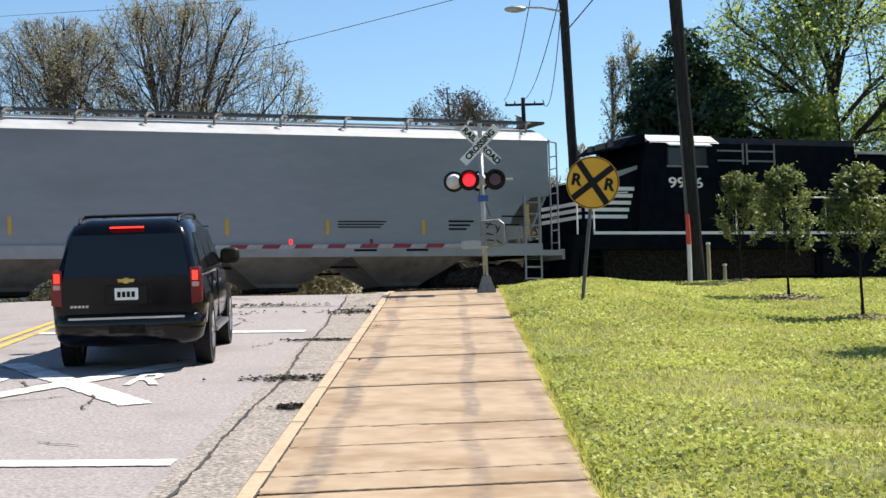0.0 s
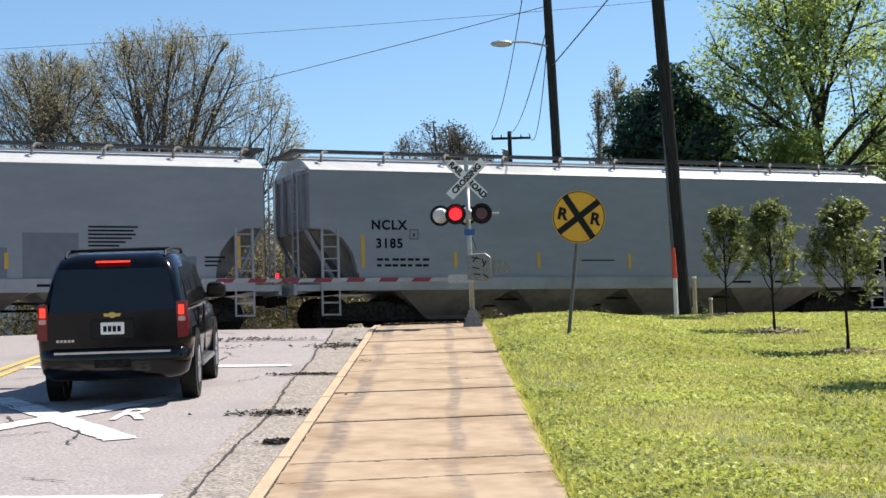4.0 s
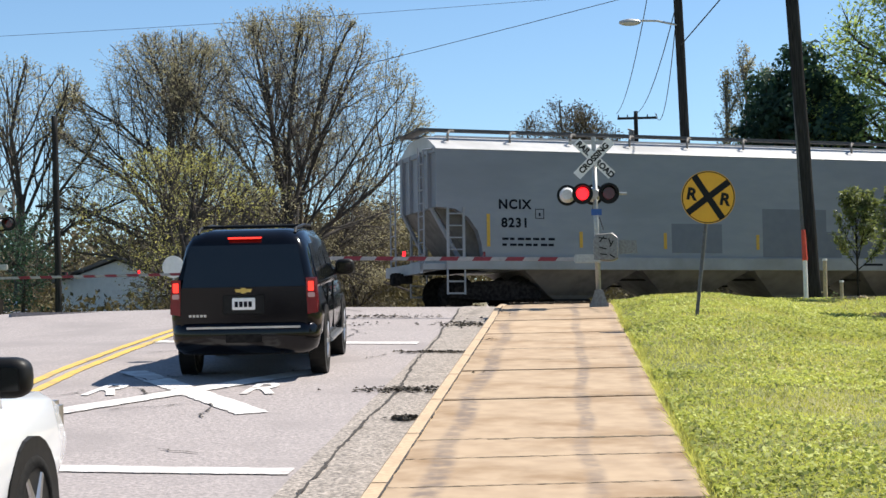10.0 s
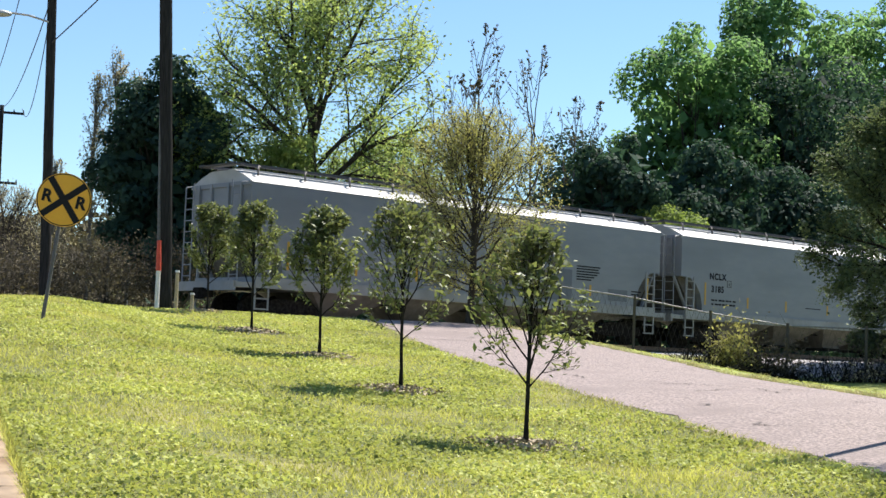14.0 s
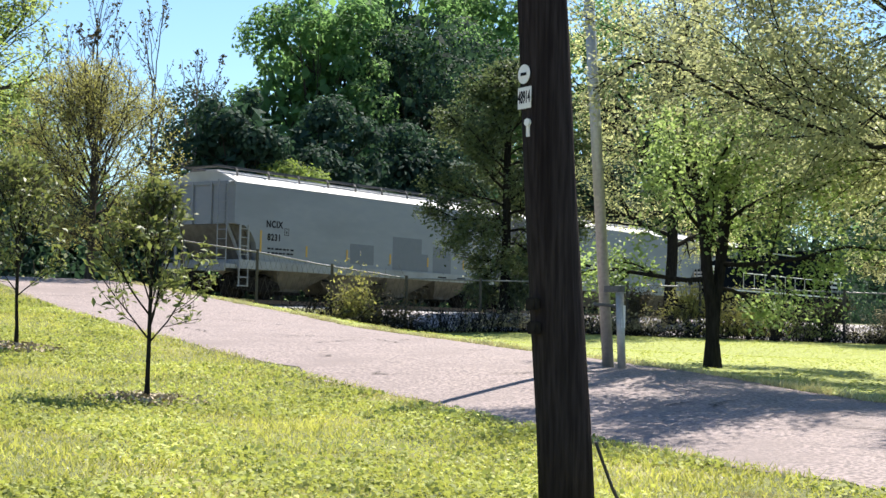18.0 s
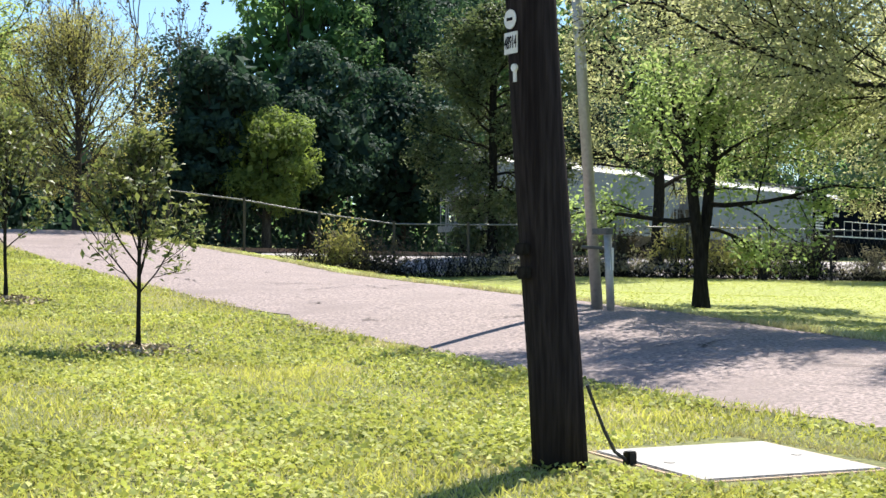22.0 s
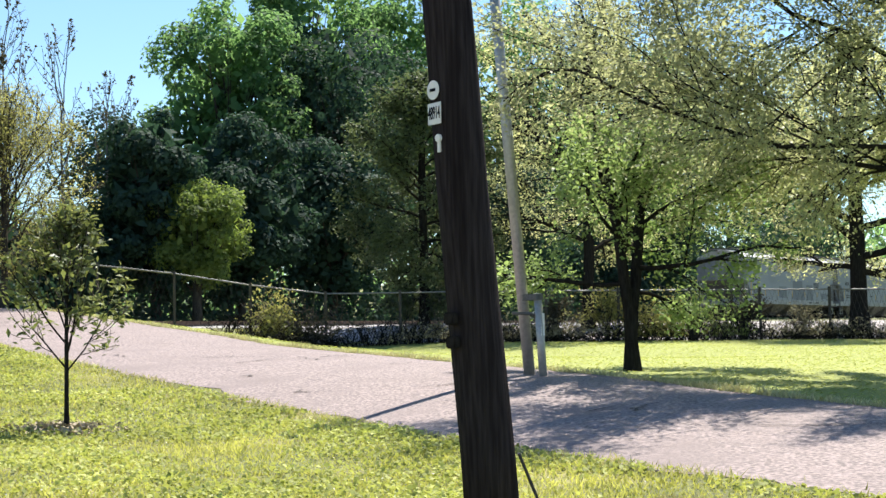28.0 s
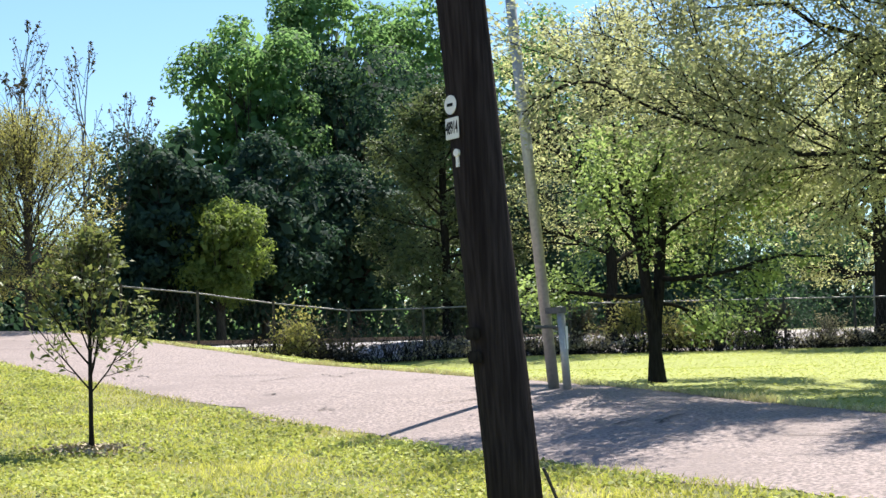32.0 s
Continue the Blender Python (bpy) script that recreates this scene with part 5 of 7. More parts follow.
def on_pole(z, turn, r=0.172):
    """A spot on the near pole's face: turn degrees round from the open side towards the tracks."""
    a = radians(turn)
    n = to_cam * math.cos(a) + to_left * math.sin(a)
    c = near_axis * ((z - 0.6) / near_axis.z)
    return Matrix.Translation(c + n * r) @ n.to_track_quat("-Y", "Z").to_matrix().to_4x4()


pt = part("round_tag", rod((0, 0, 0), (0, -0.006, 0), 0.062, None, 24), SIGN_W, near, "round white metal tag")
pt.matrix_basis = on_pole(3.66, 52)
part("writing_bar", box(-0.03, 0.03, -0.009, -0.006, -0.01, 0.01), LETTER, pt)
nt = part("number_tag", box(-0.075, 0.075, -0.006, 0, -0.07, 0.07, None, 0.003), SIGN_W, near, "white metal number tag")
nt.matrix_basis = on_pole(3.51, 54)
words("lettering", "48914", 0.075, Matrix.Translation((0, -0.008, 0)) @ Matrix.Rotation(math.pi / 2, 4, "X") @ Matrix.Diagonal((0.72, 1.5, 1, 1)), LETTER, nt, 0.001, 0.001)
bk = bmesh.new()
add_rod(bk, (0, 0, 0.04), (0, -0.02, 0.04), 0.025, None, 12)
add_box(bk, -0.012, 0.012, -0.012, 0, -0.05, 0.02)
kb2 = part("keeper", bk, SIGN_W, near, "small pale bracket")
kb2.matrix_basis = on_pole(3.31, 46)
for z in (2.2, 2.05):
    bl = part("bolt_plate", box(-0.05, 0.05, -0.05, 0, -0.04, 0.04, None, 0.01), UNDER, near)
    bl.matrix_basis = on_pole(z, 50)
gw = bmesh.new()
gp = [(6.2, 8.0, 1.34), (6.33, 7.99, 1.05), (6.45, 8.03, 0.9), (6.58, 8.06, 0.83)]
for a, b in zip(gp, gp[1:]):
    add_rod(gw, Vector(a) - Vector((6.13, 8.165, 0.6)), Vector(b) - Vector((6.13, 8.165, 0.6)), 0.012, None, 6)
part("ground_cable", gw, WIRE, near, "black cable running down to the vault")
# utility vault cover in the grass
vz = land(7.3, 7.83) - 0.004
vc = thing("vault_cover", Matrix.Translation((7.3, 7.83, vz)) @ Vector((land(6.6, 7.83) - land(8.0, 7.83), land(7.3, 7.13) - land(7.3, 8.53), 1.4)).to_track_quat("Z", "Y").to_matrix().to_4x4() @ Matrix.Rotation(radians(16), 4, "Z"), "pale ridged utility vault cover set in the grass", "vault cover")
part("lid", box(-0.68, 0.68, -0.66, 0.66, -0.12, 0.03, None, 0.008), VAULT, vc)
for x0, x1, y0, y1 in ((-0.73, -0.69, -0.7, 0.7), (0.69, 0.73, -0.7, 0.7), (-0.685, 0.685, -0.71, -0.67), (-0.685, 0.685, 0.67, 0.71)):
    part("rim", box(x0, x1, y0, y1, -0.12, 0.02, None, 0.006), KERB, vc)
for x0, y0 in ((-0.5, 0.0), (0.5, 0.0)):
    part("lifting_eye", rod((x0, y0, 0.02), (x0, y0, 0.034), 0.035, None, 12), STEEL, vc)
cb = thing("cable_box", Matrix.Translation((6.6, 8.06, land(6.6, 8.06) + 0.02)), "small black cable box at the pole's foot", "cable box")
part("case", box(-0.035, 0.035, -0.035, 0.035, -0.04, 0.07, None, 0.008), BLACK, cb)

# steel pole with guy bracket across the drive
gp0 = (13.35, 17.0)
gz = land(*gp0)
sp = thing("steel_pole", Matrix.Translation((gp0[0], gp0[1], gz)), "grey steel pole with a short braced post", "pole")
part("shaft", rod((0, 0, -0.1), (-0.62, 0, 7.0), 0.08, 0.07, 14), GALV, sp, "", True)
part("short_post", rod((0.0, -0.3, -0.25), (-0.08, -0.3, 1.12), 0.055, None, 12), GALV, sp, "", True)
br = bmesh.new()
add_box(br, -0.15, -0.03, -0.36, 0.06, 1.03, 1.11)
add_rod(br, (-0.4, -0.15, 0.86), (-0.02, -0.28, 0.84), 0.022, None, 8)
part("bracket", br, POSTGREY, sp)
for z in (3.3, 5.2):
    part("band", rod((-0.0886 * z, 0, z - 0.03), (-0.0886 * z, 0, z + 0.03), 0.075, None, 14), SIGN_W, sp)
part("label", box(-0.07, -0.01, -0.352, -0.345, 0.55, 0.85), SIGN_W, sp)
# guard pipe and bollards by the tall pole
gp_ = thing("marker_post", Matrix.Translation((5.72, 39.3, land(5.72, 39.3) - 0.1)), "white marker pipe with a red top", "marker post")
part("pipe", rod((0, 0, 0), (0, 0, 1.22), 0.055, None, 14), WHITE_P, gp_)
part("cap", rod((0, 0, 1.2), (-0.02, 0, 1.95), 0.068, 0.05, 14), RED_P, gp_, "red upper sleeve")
for x, y, h in ((6.05, 38.4, 1.05), (6.75, 40.3, 0.75)):
    b = thing("bollard", Matrix.Translation((x, y, land(x, y) - 0.1)), "slim weathered tan bollard in the grass", "bollard", group="bollards by the pole")
    part("post", rod((0, 0, 0), (0, 0, h), 0.05, 0.045, 10), MULCH, b)
    part("cap", rod((0, 0, h), (0, 0, h + 0.05), 0.06, 0.05, 10), WHITE_P, b)


def wire(a, b, sag, r, label):
    cu = bpy.data.curves.new("overhead_wire", "CURVE")
    cu.dimensions, cu.bevel_depth, cu.bevel_resolution = "3D", r, 1
    sp_ = cu.splines.new("POLY")
    n = 24
    sp_.points.add(n - 1)
    for k in range(n):
        f = k / (n - 1)
        p = Vector(a).lerp(Vector(b), f)
        sp_.points[k].co = (p.x, p.y, p.z - sag * 4 * f * (1 - f), 1)
    cu.materials.append(WIRE)
    ob = new("overhead_wire", cu)
    return tagged(ob, label, "wire", group="overhead wires")


wire((3.2, 45.8, 12.45), (-44.4, 95, 13.4), 0.5, 0.011, "dark overhead cable crossing the sky")
wire((9.0, 60, 15.8), (-40, 56, 13.4), 0.4, 0.008, "thin faint overhead cable across the sky")
for dx, z0, sg in ((-1.0, 15.0, 1.2), (0.0, 11.9, 0.7), (1.0, 14.5, 2.4)):
    wire((3.2 + dx * 0.3, 45.8, z0 - 0.1), (4.24 + dx * 1.15, 95.2, 15.95), sg, 0.017, "overhead wire running to the distant pole")
wire((3.25, 45.8, 10.6), (9.0, 36, 16.5), 0.15, 0.018, "dark guy wire rising from the lamp pole")


# ---- fence ----
fence = thing("fence", Matrix(), "chain link fence with steel posts and top rail", "fence")
FA, FB = Vector((17.4, 41.6, 0)), Vector((49.0, 24.6, 0))
fdir = (FB - FA).normalized()
flen = (FB - FA).length
nposts = int(flen / 2.05)
prev = None
fpts = []
for k in range(nposts + 1):
    p = FA + fdir * (flen * k / nposts)
    z = land(p.x, p.y)
    fpts.append((p.x, p.y, z))
    ps = part("fence_post", rod((p.x, p.y, z - 0.1), (p.x, p.y, z + 1.56), 0.042, None, 8), CHAIN, fence)
    if prev:
        part("top_rail", rod((prev[0], prev[1], prev[2] + 1.48), (p.x, p.y, z + 1.48), 0.022, None, 8), STEEL, fence)
        me = bmesh.new()
        a, b = Vector(prev), Vector((p.x, p.y, z))
        nn = 14
        for q in range(nn):
            for s0, s1 in ((0, 1), (1, 0)):
                u0, u1 = q / nn, (q + 3) / nn
                if u1 > 1:
                    u1 = 1.0
                pa, pb = a.lerp(b, u0), a.lerp(b, u1)
                hh = 1.42 * (u1 - u0) / (3 / nn)
                add_rod(me, pa + Vector((0, 0, 0.04 + s0 * 1.42)), pb + Vector((0, 0, 0.04 + (hh if s1 else 1.42 - hh))), 0.0035, None, 3)
        part("chain_link", me, CHAIN, fence)
    prev = (p.x, p.y, z)

# ---- house beyond the crossing ----
hs = thing("house", Matrix.Translation((-21.6, 74.5, 2.9)) @ Matrix.Rotation(radians(10), 4, "Z"), "small white gabled house with a grey roof", "house")
part("wall", prism([(-2.6, -0.4), (2.6, -0.4), (2.6, 2.55), (0, 3.5), (-2.6, 2.55)], "y", 0, 8), SIDING, hs)
part("roof", prism([(-3.0, 2.45), (0, 3.6), (3.0, 2.45), (3.0, 2.6), (0, 3.76), (-3.0, 2.6)], "y", -0.4, 8.4), ROOFING, hs)
for k in range(14):
    part("board", box(-2.58, 2.58, -0.03, 0.0, -0.3 + k * 0.2, -0.12 + k * 0.2), SIDING, hs)
w = part("window", box(1.3, 1.6, -0.05, 0.0, 0.9, 2.0), GLASS, hs)
for fx_ in (1.24, 1.6):
    part("window_frame", box(fx_, fx_ + 0.06, -0.06, 0.0, 0.85, 2.05), SIGN_W, w)
lt = part("lattice", box(-0.2, 0.9, -0.14, -0.1, -0.3, 2.1), WHITE_P, hs, "white lattice screen")
for k in range(6):
    part("slat", box(-0.2, 0.9, -0.17, -0.14, 0.0 + k * 0.35, 0.12 + k * 0.35), SIGN_W, lt)
hut = thing("round_sign", Matrix.Translation((-12.7, 50.2, 2.7)), "round white sign on a post by the crossing", "road sign")
part("post", rod((0, 0, 0), (0, 0, 2.05), 0.03), GALV, hut)
part("sign_face", rod((0, -0.03, 2.05), (0, -0.045, 2.05), 0.36, None, 28), SIGN_W, hut)


# ---- plants ----
def tubes(P, Q, ra, rb, seg):
    """Verts and quads of many tapered twigs at once."""
    d = Q - P
    ln = np.linalg.norm(d, axis=1, keepdims=True)
    d = d / np.maximum(ln, 1e-6)
    h = np.where(np.abs(d[:, 2:3]) < 0.9, np.array([[0, 0, 1.0]]), np.array([[1.0, 0, 0]]))
    a = np.cross(d, h)
    a /= np.linalg.norm(a, axis=1, keepdims=True)
    b = np.cross(d, a)
    an = np.arange(seg) * 2 * np.pi / seg
    ring = a[:, None] * np.cos(an)[None, :, None] + b[:, None] * np.sin(an)[None, :, None]
    v = np.concatenate([P[:, None] + ring * ra[:, None, None], Q[:, None] + ring * rb[:, None, None]], 1).reshape(-1, 3)
    base = (np.arange(len(P)) * 2 * seg)[:, None]
    j = np.arange(seg)
    k = (j + 1) % seg
    f = np.stack([base + j, base + k, base + seg + k, base + seg + j], -1).reshape(-1, 4)
    return v, f


def quads_mesh(name, v, f, material, smooth=False):
    me = bpy.data.meshes.new(name)
    n, w = f.shape
    me.vertices.add(len(v))
    me.vertices.foreach_set("co", np.asarray(v, np.float32).ravel())
    me.loops.add(n * w)
    me.loops.foreach_set("vertex_index", f.astype(np.int32).ravel())
    me.polygons.add(n)
    me.polygons.foreach_set("loop_start", np.arange(0, n * w, w, dtype=np.int32))
    if smooth:
        me.polygons.foreach_set("use_smooth", np.ones(n, bool))
    me.materials.append(material)
    me.update(calc_edges=True)
    return me


def leaves(g, C, size, flat=0.0, droop=0.0):
    """One folded four-cornered leaf at each centre."""
    n = len(C)
    d = g.normal(size=(n, 3))
    d[:, 2] = d[:, 2] * (1 - flat) - droop
    d /= np.linalg.norm(d, axis=1, keepdims=True)
    e = np.cross(d, g.normal(size=(n, 3)))
    e /= np.linalg.norm(e, axis=1, keepdims=True)
    s = (size * g.uniform(0.6, 1.35, n))[:, None]
    up = np.cross(d, e) * s * 0.18
    v = np.stack([C - d * s * 0.5, C + e * s * 0.3 + up, C + d * s * 0.5, C - e * s * 0.3 + up], 1).reshape(-1, 3)
    f = np.arange(4 * n).reshape(n, 4)
    return v, f


def in_crown(g, n, shape):
    """Points in an uneven crown; shape: 'round', 'cone' or 'vase'."""
    p = g.normal(size=(n * 3, 3))
    p /= np.linalg.norm(p, axis=1, keepdims=True)
    p *= g.uniform(0.12, 1, (n * 3, 1)) ** 0.45
    if shape == "cone":
        h = (p[:, 2] + 1) / 2
        p[:, :2] *= (1.12 - h)[:, None] * 1.05
    if shape == "vase":
        h = (p[:, 2] + 1) / 2
        p[:, :2] *= (0.45 + 0.75 * h)[:, None]
    if shape == "dome":
        return p[:n]
    lump = np.sin(p[:, 0] * 5.1 + 1.3 * g.uniform(0, 6)) + np.sin(p[:, 1] * 4.7 + p[:, 2] * 3.1 + g.uniform(0, 6)) + np.sin(p[:, 2] * 6.3 + p[:, 0] * 2.0)
    keep = lump > -1.15 + 0.9 * (np.linalg.norm(p, axis=1) - 0.6)
    return p[keep][:n]


def grow(g, trunk, targets, stepping, lift=0.25):
    """A branching skeleton from the trunk's points out to every target."""
    nodes = [np.array(p, float) for p in trunk]
    parent = [-1] + list(range(len(trunk) - 1))
    order = np.argsort(np.linalg.norm(targets - nodes[-1], axis=1) * g.uniform(0.85, 1.15, len(targets)))
    cap = np.zeros((len(nodes) + len(targets) * 14, 3))
    cap[: len(nodes)] = nodes
    count = len(nodes)
    first = max(1, len(trunk) // 3)
    ends = []
    run = np.zeros(len(cap))
    run[1:count] = np.cumsum(np.linalg.norm(np.diff(cap[:count], axis=0), axis=1))
    for t in targets[order]:
        have = cap[:count]
        dist = np.linalg.norm(have - t, axis=1) + 0.55 * run[:count] + 0.5 * np.maximum(have[:, 2] - t[2], 0)
        dist[:first] += 50
        i = int(np.argmin(dist))
        p = cap[i].copy()
        total = np.linalg.norm(t - p)
        n = int(np.clip(np.ceil(total / stepping), 1, 12))
        bend = g.normal(size=3) * total * 0.06
        last = i
        for k in range(1, n + 1):
            f = k / n
            q = p + (t - p) * f + bend * 4 * f * (1 - f)
            q[2] -= lift * total * f * (1 - f)
            cap[count] = q
            parent.append(last)
            run[count] = run[last] + np.linalg.norm(q - cap[last])
            last = count
            count += 1
        ends.append(last)
    return cap[:count], np.array(parent), np.array(ends)


def tree(name, label, x, y, height, crown_r, crown_base, seed, leaf_mat, leaf_n, leaf_size, shape="round", trunk_r=0.2, n=260, lean=(0, 0), twigs=0, fork=1, clump=0.35, z=None, squash=1.0, bark=None, droop=0.0, shift=(0, 0), group="", inner=0, fan=0.9, thin=1.0):
    g = np.random.default_rng(seed)
    bz = land(x, y) if z is None else z
    t = thing(name, Matrix.Translation((x, y, bz - 0.05)), label, "tree", group)
    mid = (crown_base + height) / 2
    half = (height - crown_base) / 2
    pts = in_crown(g, n, shape) * np.array([crown_r, crown_r * squash, half]) + np.array([lean[0] + shift[0], lean[1] + shift[1], mid])
    tt = np.linspace(0, 1, 9)
    top = crown_base + half * (fan if shape != "cone" else 1.7)
    wob = np.cumsum(g.normal(size=(9, 2)) * 0.006 * height * (0.25 if height < 3.2 else 1.0), axis=0)
    wob -= wob[0]
    trunk = np.stack([lean[0] * tt + wob[:, 0], lean[1] * tt + wob[:, 1], top * tt], 1)
    P, par, ends = grow(g, trunk, pts, max(0.25, crown_r / 7), 0.12 + droop * 0.3)
    load = np.zeros(len(P))
    load[ends] = 1
    for i in range(len(P) - 1, 0, -1):
        load[par[i]] += load[i] + 0.02
    r = trunk_r * np.sqrt((load + 0.3) / load[0]) * np.where(np.arange(len(P)) < 9, 1.0, 0.85)
    r = np.maximum(r, (0.006 + crown_r * 0.0012) * thin)
    i = np.arange(1, len(P))
    ra, rb = np.minimum(r[par[i]], np.where(i < 9, 9, 1.5 * r[i])), r[i]
    ra[0] *= 1.35
    big = (load[i] > 7) | (i < 9)
    v, f = tubes(P[par[i]][big], P[i][big], ra[big], rb[big], 6)
    v2, f2 = tubes(P[par[i]][~big], P[i][~big], ra[~big], rb[~big], 3)
    v, f = np.concatenate([v, v2]), np.concatenate([f, f2 + len(v)])
    part_ob = new("trunk", quads_mesh("trunk", v, f, bark or BARK, True))
    part_ob.parent = t
    tips = P[ends]
    if twigs:
        twigs = max(2, int(twigs * 0.46))
        src = np.repeat(tips, twigs, 0)
        out = src - np.array([lean[0], lean[1], crown_base])
        out /= np.linalg.norm(out, axis=1, keepdims=True)
        dirs = out * 0.6 + g.normal(size=src.shape) * 0.55 + np.array([0, 0, 0.35 - droop])
        dirs /= np.linalg.norm(dirs, axis=1, keepdims=True)
        L = crown_r * g.uniform(0.06, 0.22, (len(src), 1))
        a = src - dirs * L * 0.15
        m = src + dirs * L * 0.6
        e = m + (dirs + g.normal(size=src.shape) * 0.4) * L * 0.6
        k = np.full(len(src), (0.004 + crown_r * 0.0011) * thin)
        v1, f1 = tubes(a, m, k, k * 0.7, 3)
        v2, f2 = tubes(m, e, k * 0.7, k * 0.4, 3)
        tw_ = new("branchwork", quads_mesh("branchwork", np.concatenate([v1, v2]), np.concatenate([f1, f2 + len(v1)]), TWIG))
        tagged(tw_, kind="stuff")
        tw_.parent = t
        tips = np.concatenate([tips, m, e])
    if leaf_n > 4000:
        leaf_n, leaf_size = int(leaf_n * 0.44), leaf_size * 1.32
    if leaf_n:
        late = P[9:][load[9:] < 6]
        base = np.concatenate([tips, late]) if len(late) else tips
        c = base[g.integers(0, len(base), leaf_n)] + g.normal(size=(leaf_n, 3)) * clump * np.array([1, 1, 0.8])
        c[:, 2] -= np.abs(g.normal(size=leaf_n)) * droop
        v, f = leaves(g, c, leaf_size, 0.3, droop)
        if inner:
            core = pts[g.integers(0, len(pts), inner)]
            mid_p = np.array([lean[0] + shift[0], lean[1] + shift[1], mid])
            core = mid_p + (core - mid_p) * 0.82 + g.normal(size=core.shape) * clump
            v2, f2 = leaves(g, core, leaf_size * 3.2)
            v, f = np.concatenate([v, v2]), np.concatenate([f, f2 + len(v)])
        cr = new("crown", quads_mesh("crown", v, f, leaf_mat))
        cr.parent = t
    return t


def reach_of(S, D, c, rad):
    """How far each ray goes before it leaves the crown's outline."""
    p, d = (S - c) / rad, D / rad
    qa, qb, qc = (d * d).sum(1), (p * d).sum(1), (p * p).sum(1) - 1
    root = np.sqrt(np.maximum(qb * qb - qa * qc, 0.0))
    return np.maximum((-qb + root) / qa, 0.0)


def unit(v):
    return v / np.maximum(np.linalg.norm(v, axis=1, keepdims=True), 1e-6)


def limb_work(g, S, D, L, R, levels, c, rad, rise, kink=0.12, tip_r=0.004, first_reach=(0.62, 0.98)):
    """Limbs that fork level by level inside an outline; gives tubes by level and the points along the outer ones."""
    tubes_out, outer = [], []
    for lv, (kids, lo, hi, ratio, first) in enumerate(levels + [(0, 0, 0, 0, 0)]):
        segs = (6, 5, 3, 2, 2)[min(lv, 4)]
        n = len(S)
        L = np.minimum(L, reach_of(S, D, c, rad) * (g.uniform(*first_reach, n) if lv == 0 else g.uniform(0.55, 1.16, n)))
        live = L > 0.04
        S, D, L, R = S[live], D[live], L[live], R[live]
        n = len(S)
        if not n:
            break
        line, heading, d = [S], [D], D
        for k in range(segs):
            d = unit(d + np.array([0, 0, rise / segs]) + g.normal(size=(n, 3)) * kink)
            line.append(line[-1] + d * (L / segs)[:, None])
            heading.append(d)
        line, heading = np.stack(line, 1), np.stack(heading, 1)
        rr = np.maximum(R[:, None] * np.linspace(1.0, 0.5 if kids else 0.35, segs + 1)[None], tip_r)
        tubes_out.append((line[:, :-1].reshape(-1, 3), line[:, 1:].reshape(-1, 3), rr[:, :-1].ravel(), rr[:, 1:].ravel()))
        outer.append((line[:, 1:].reshape(-1, 3), heading[:, 1:].reshape(-1, 3), np.repeat(L, segs)))
        if not kids:
            break
        j = np.tile(np.arange(kids), n)
        b = np.repeat(np.arange(n), kids)
        f = np.where(j == kids - 1, 1.0, first + (1 - first) * (j + g.uniform(0, 0.9, n * kids)) / kids)
        pos = np.clip(f * segs, 0, segs - 1e-6)
        k, w = pos.astype(int), (pos - pos.astype(int))[:, None]
        S = line[b, k] * (1 - w) + line[b, k + 1] * w
        main = heading[b, k + 1]
        side = unit(np.cross(main, g.normal(size=main.shape)))
        ang = g.uniform(radians(lo), radians(hi), n * kids) * np.where(j == kids - 1, 0.35, 1.0)
        D = unit(main * np.cos(ang)[:, None] + side * np.sin(ang)[:, None])
        L = L[b] * ratio * (1.2 - 0.5 * f) * g.uniform(0.75, 1.2, n * kids)
        R = rr[b, k] * np.where(j == kids - 1, 0.85, 0.52)
    return tubes_out, outer


def leaves_facing(g, C, nrm, size, slim=0.3, along_d=None):
    """Folded leaves whose faces look along nrm, more or less."""
    n = len(C)
    nrm = unit(nrm + g.normal(size=(n, 3)) * 0.45)
    d = along_d if along_d is not None else g.normal(size=(n, 3))
    d = unit(d - nrm * (d * nrm).sum(1, keepdims=True) + 1e-5)
    e = np.cross(nrm, d)
    s = (size * g.uniform(0.6, 1.35, n))[:, None]
    up = nrm * s * 0.12
    v = np.stack([C - d * s * 0.5, C + e * s * slim + up, C + d * s * 0.5, C - e * s * slim + up], 1).reshape(-1, 3)
    return v, np.arange(4 * n).reshape(n, 4)


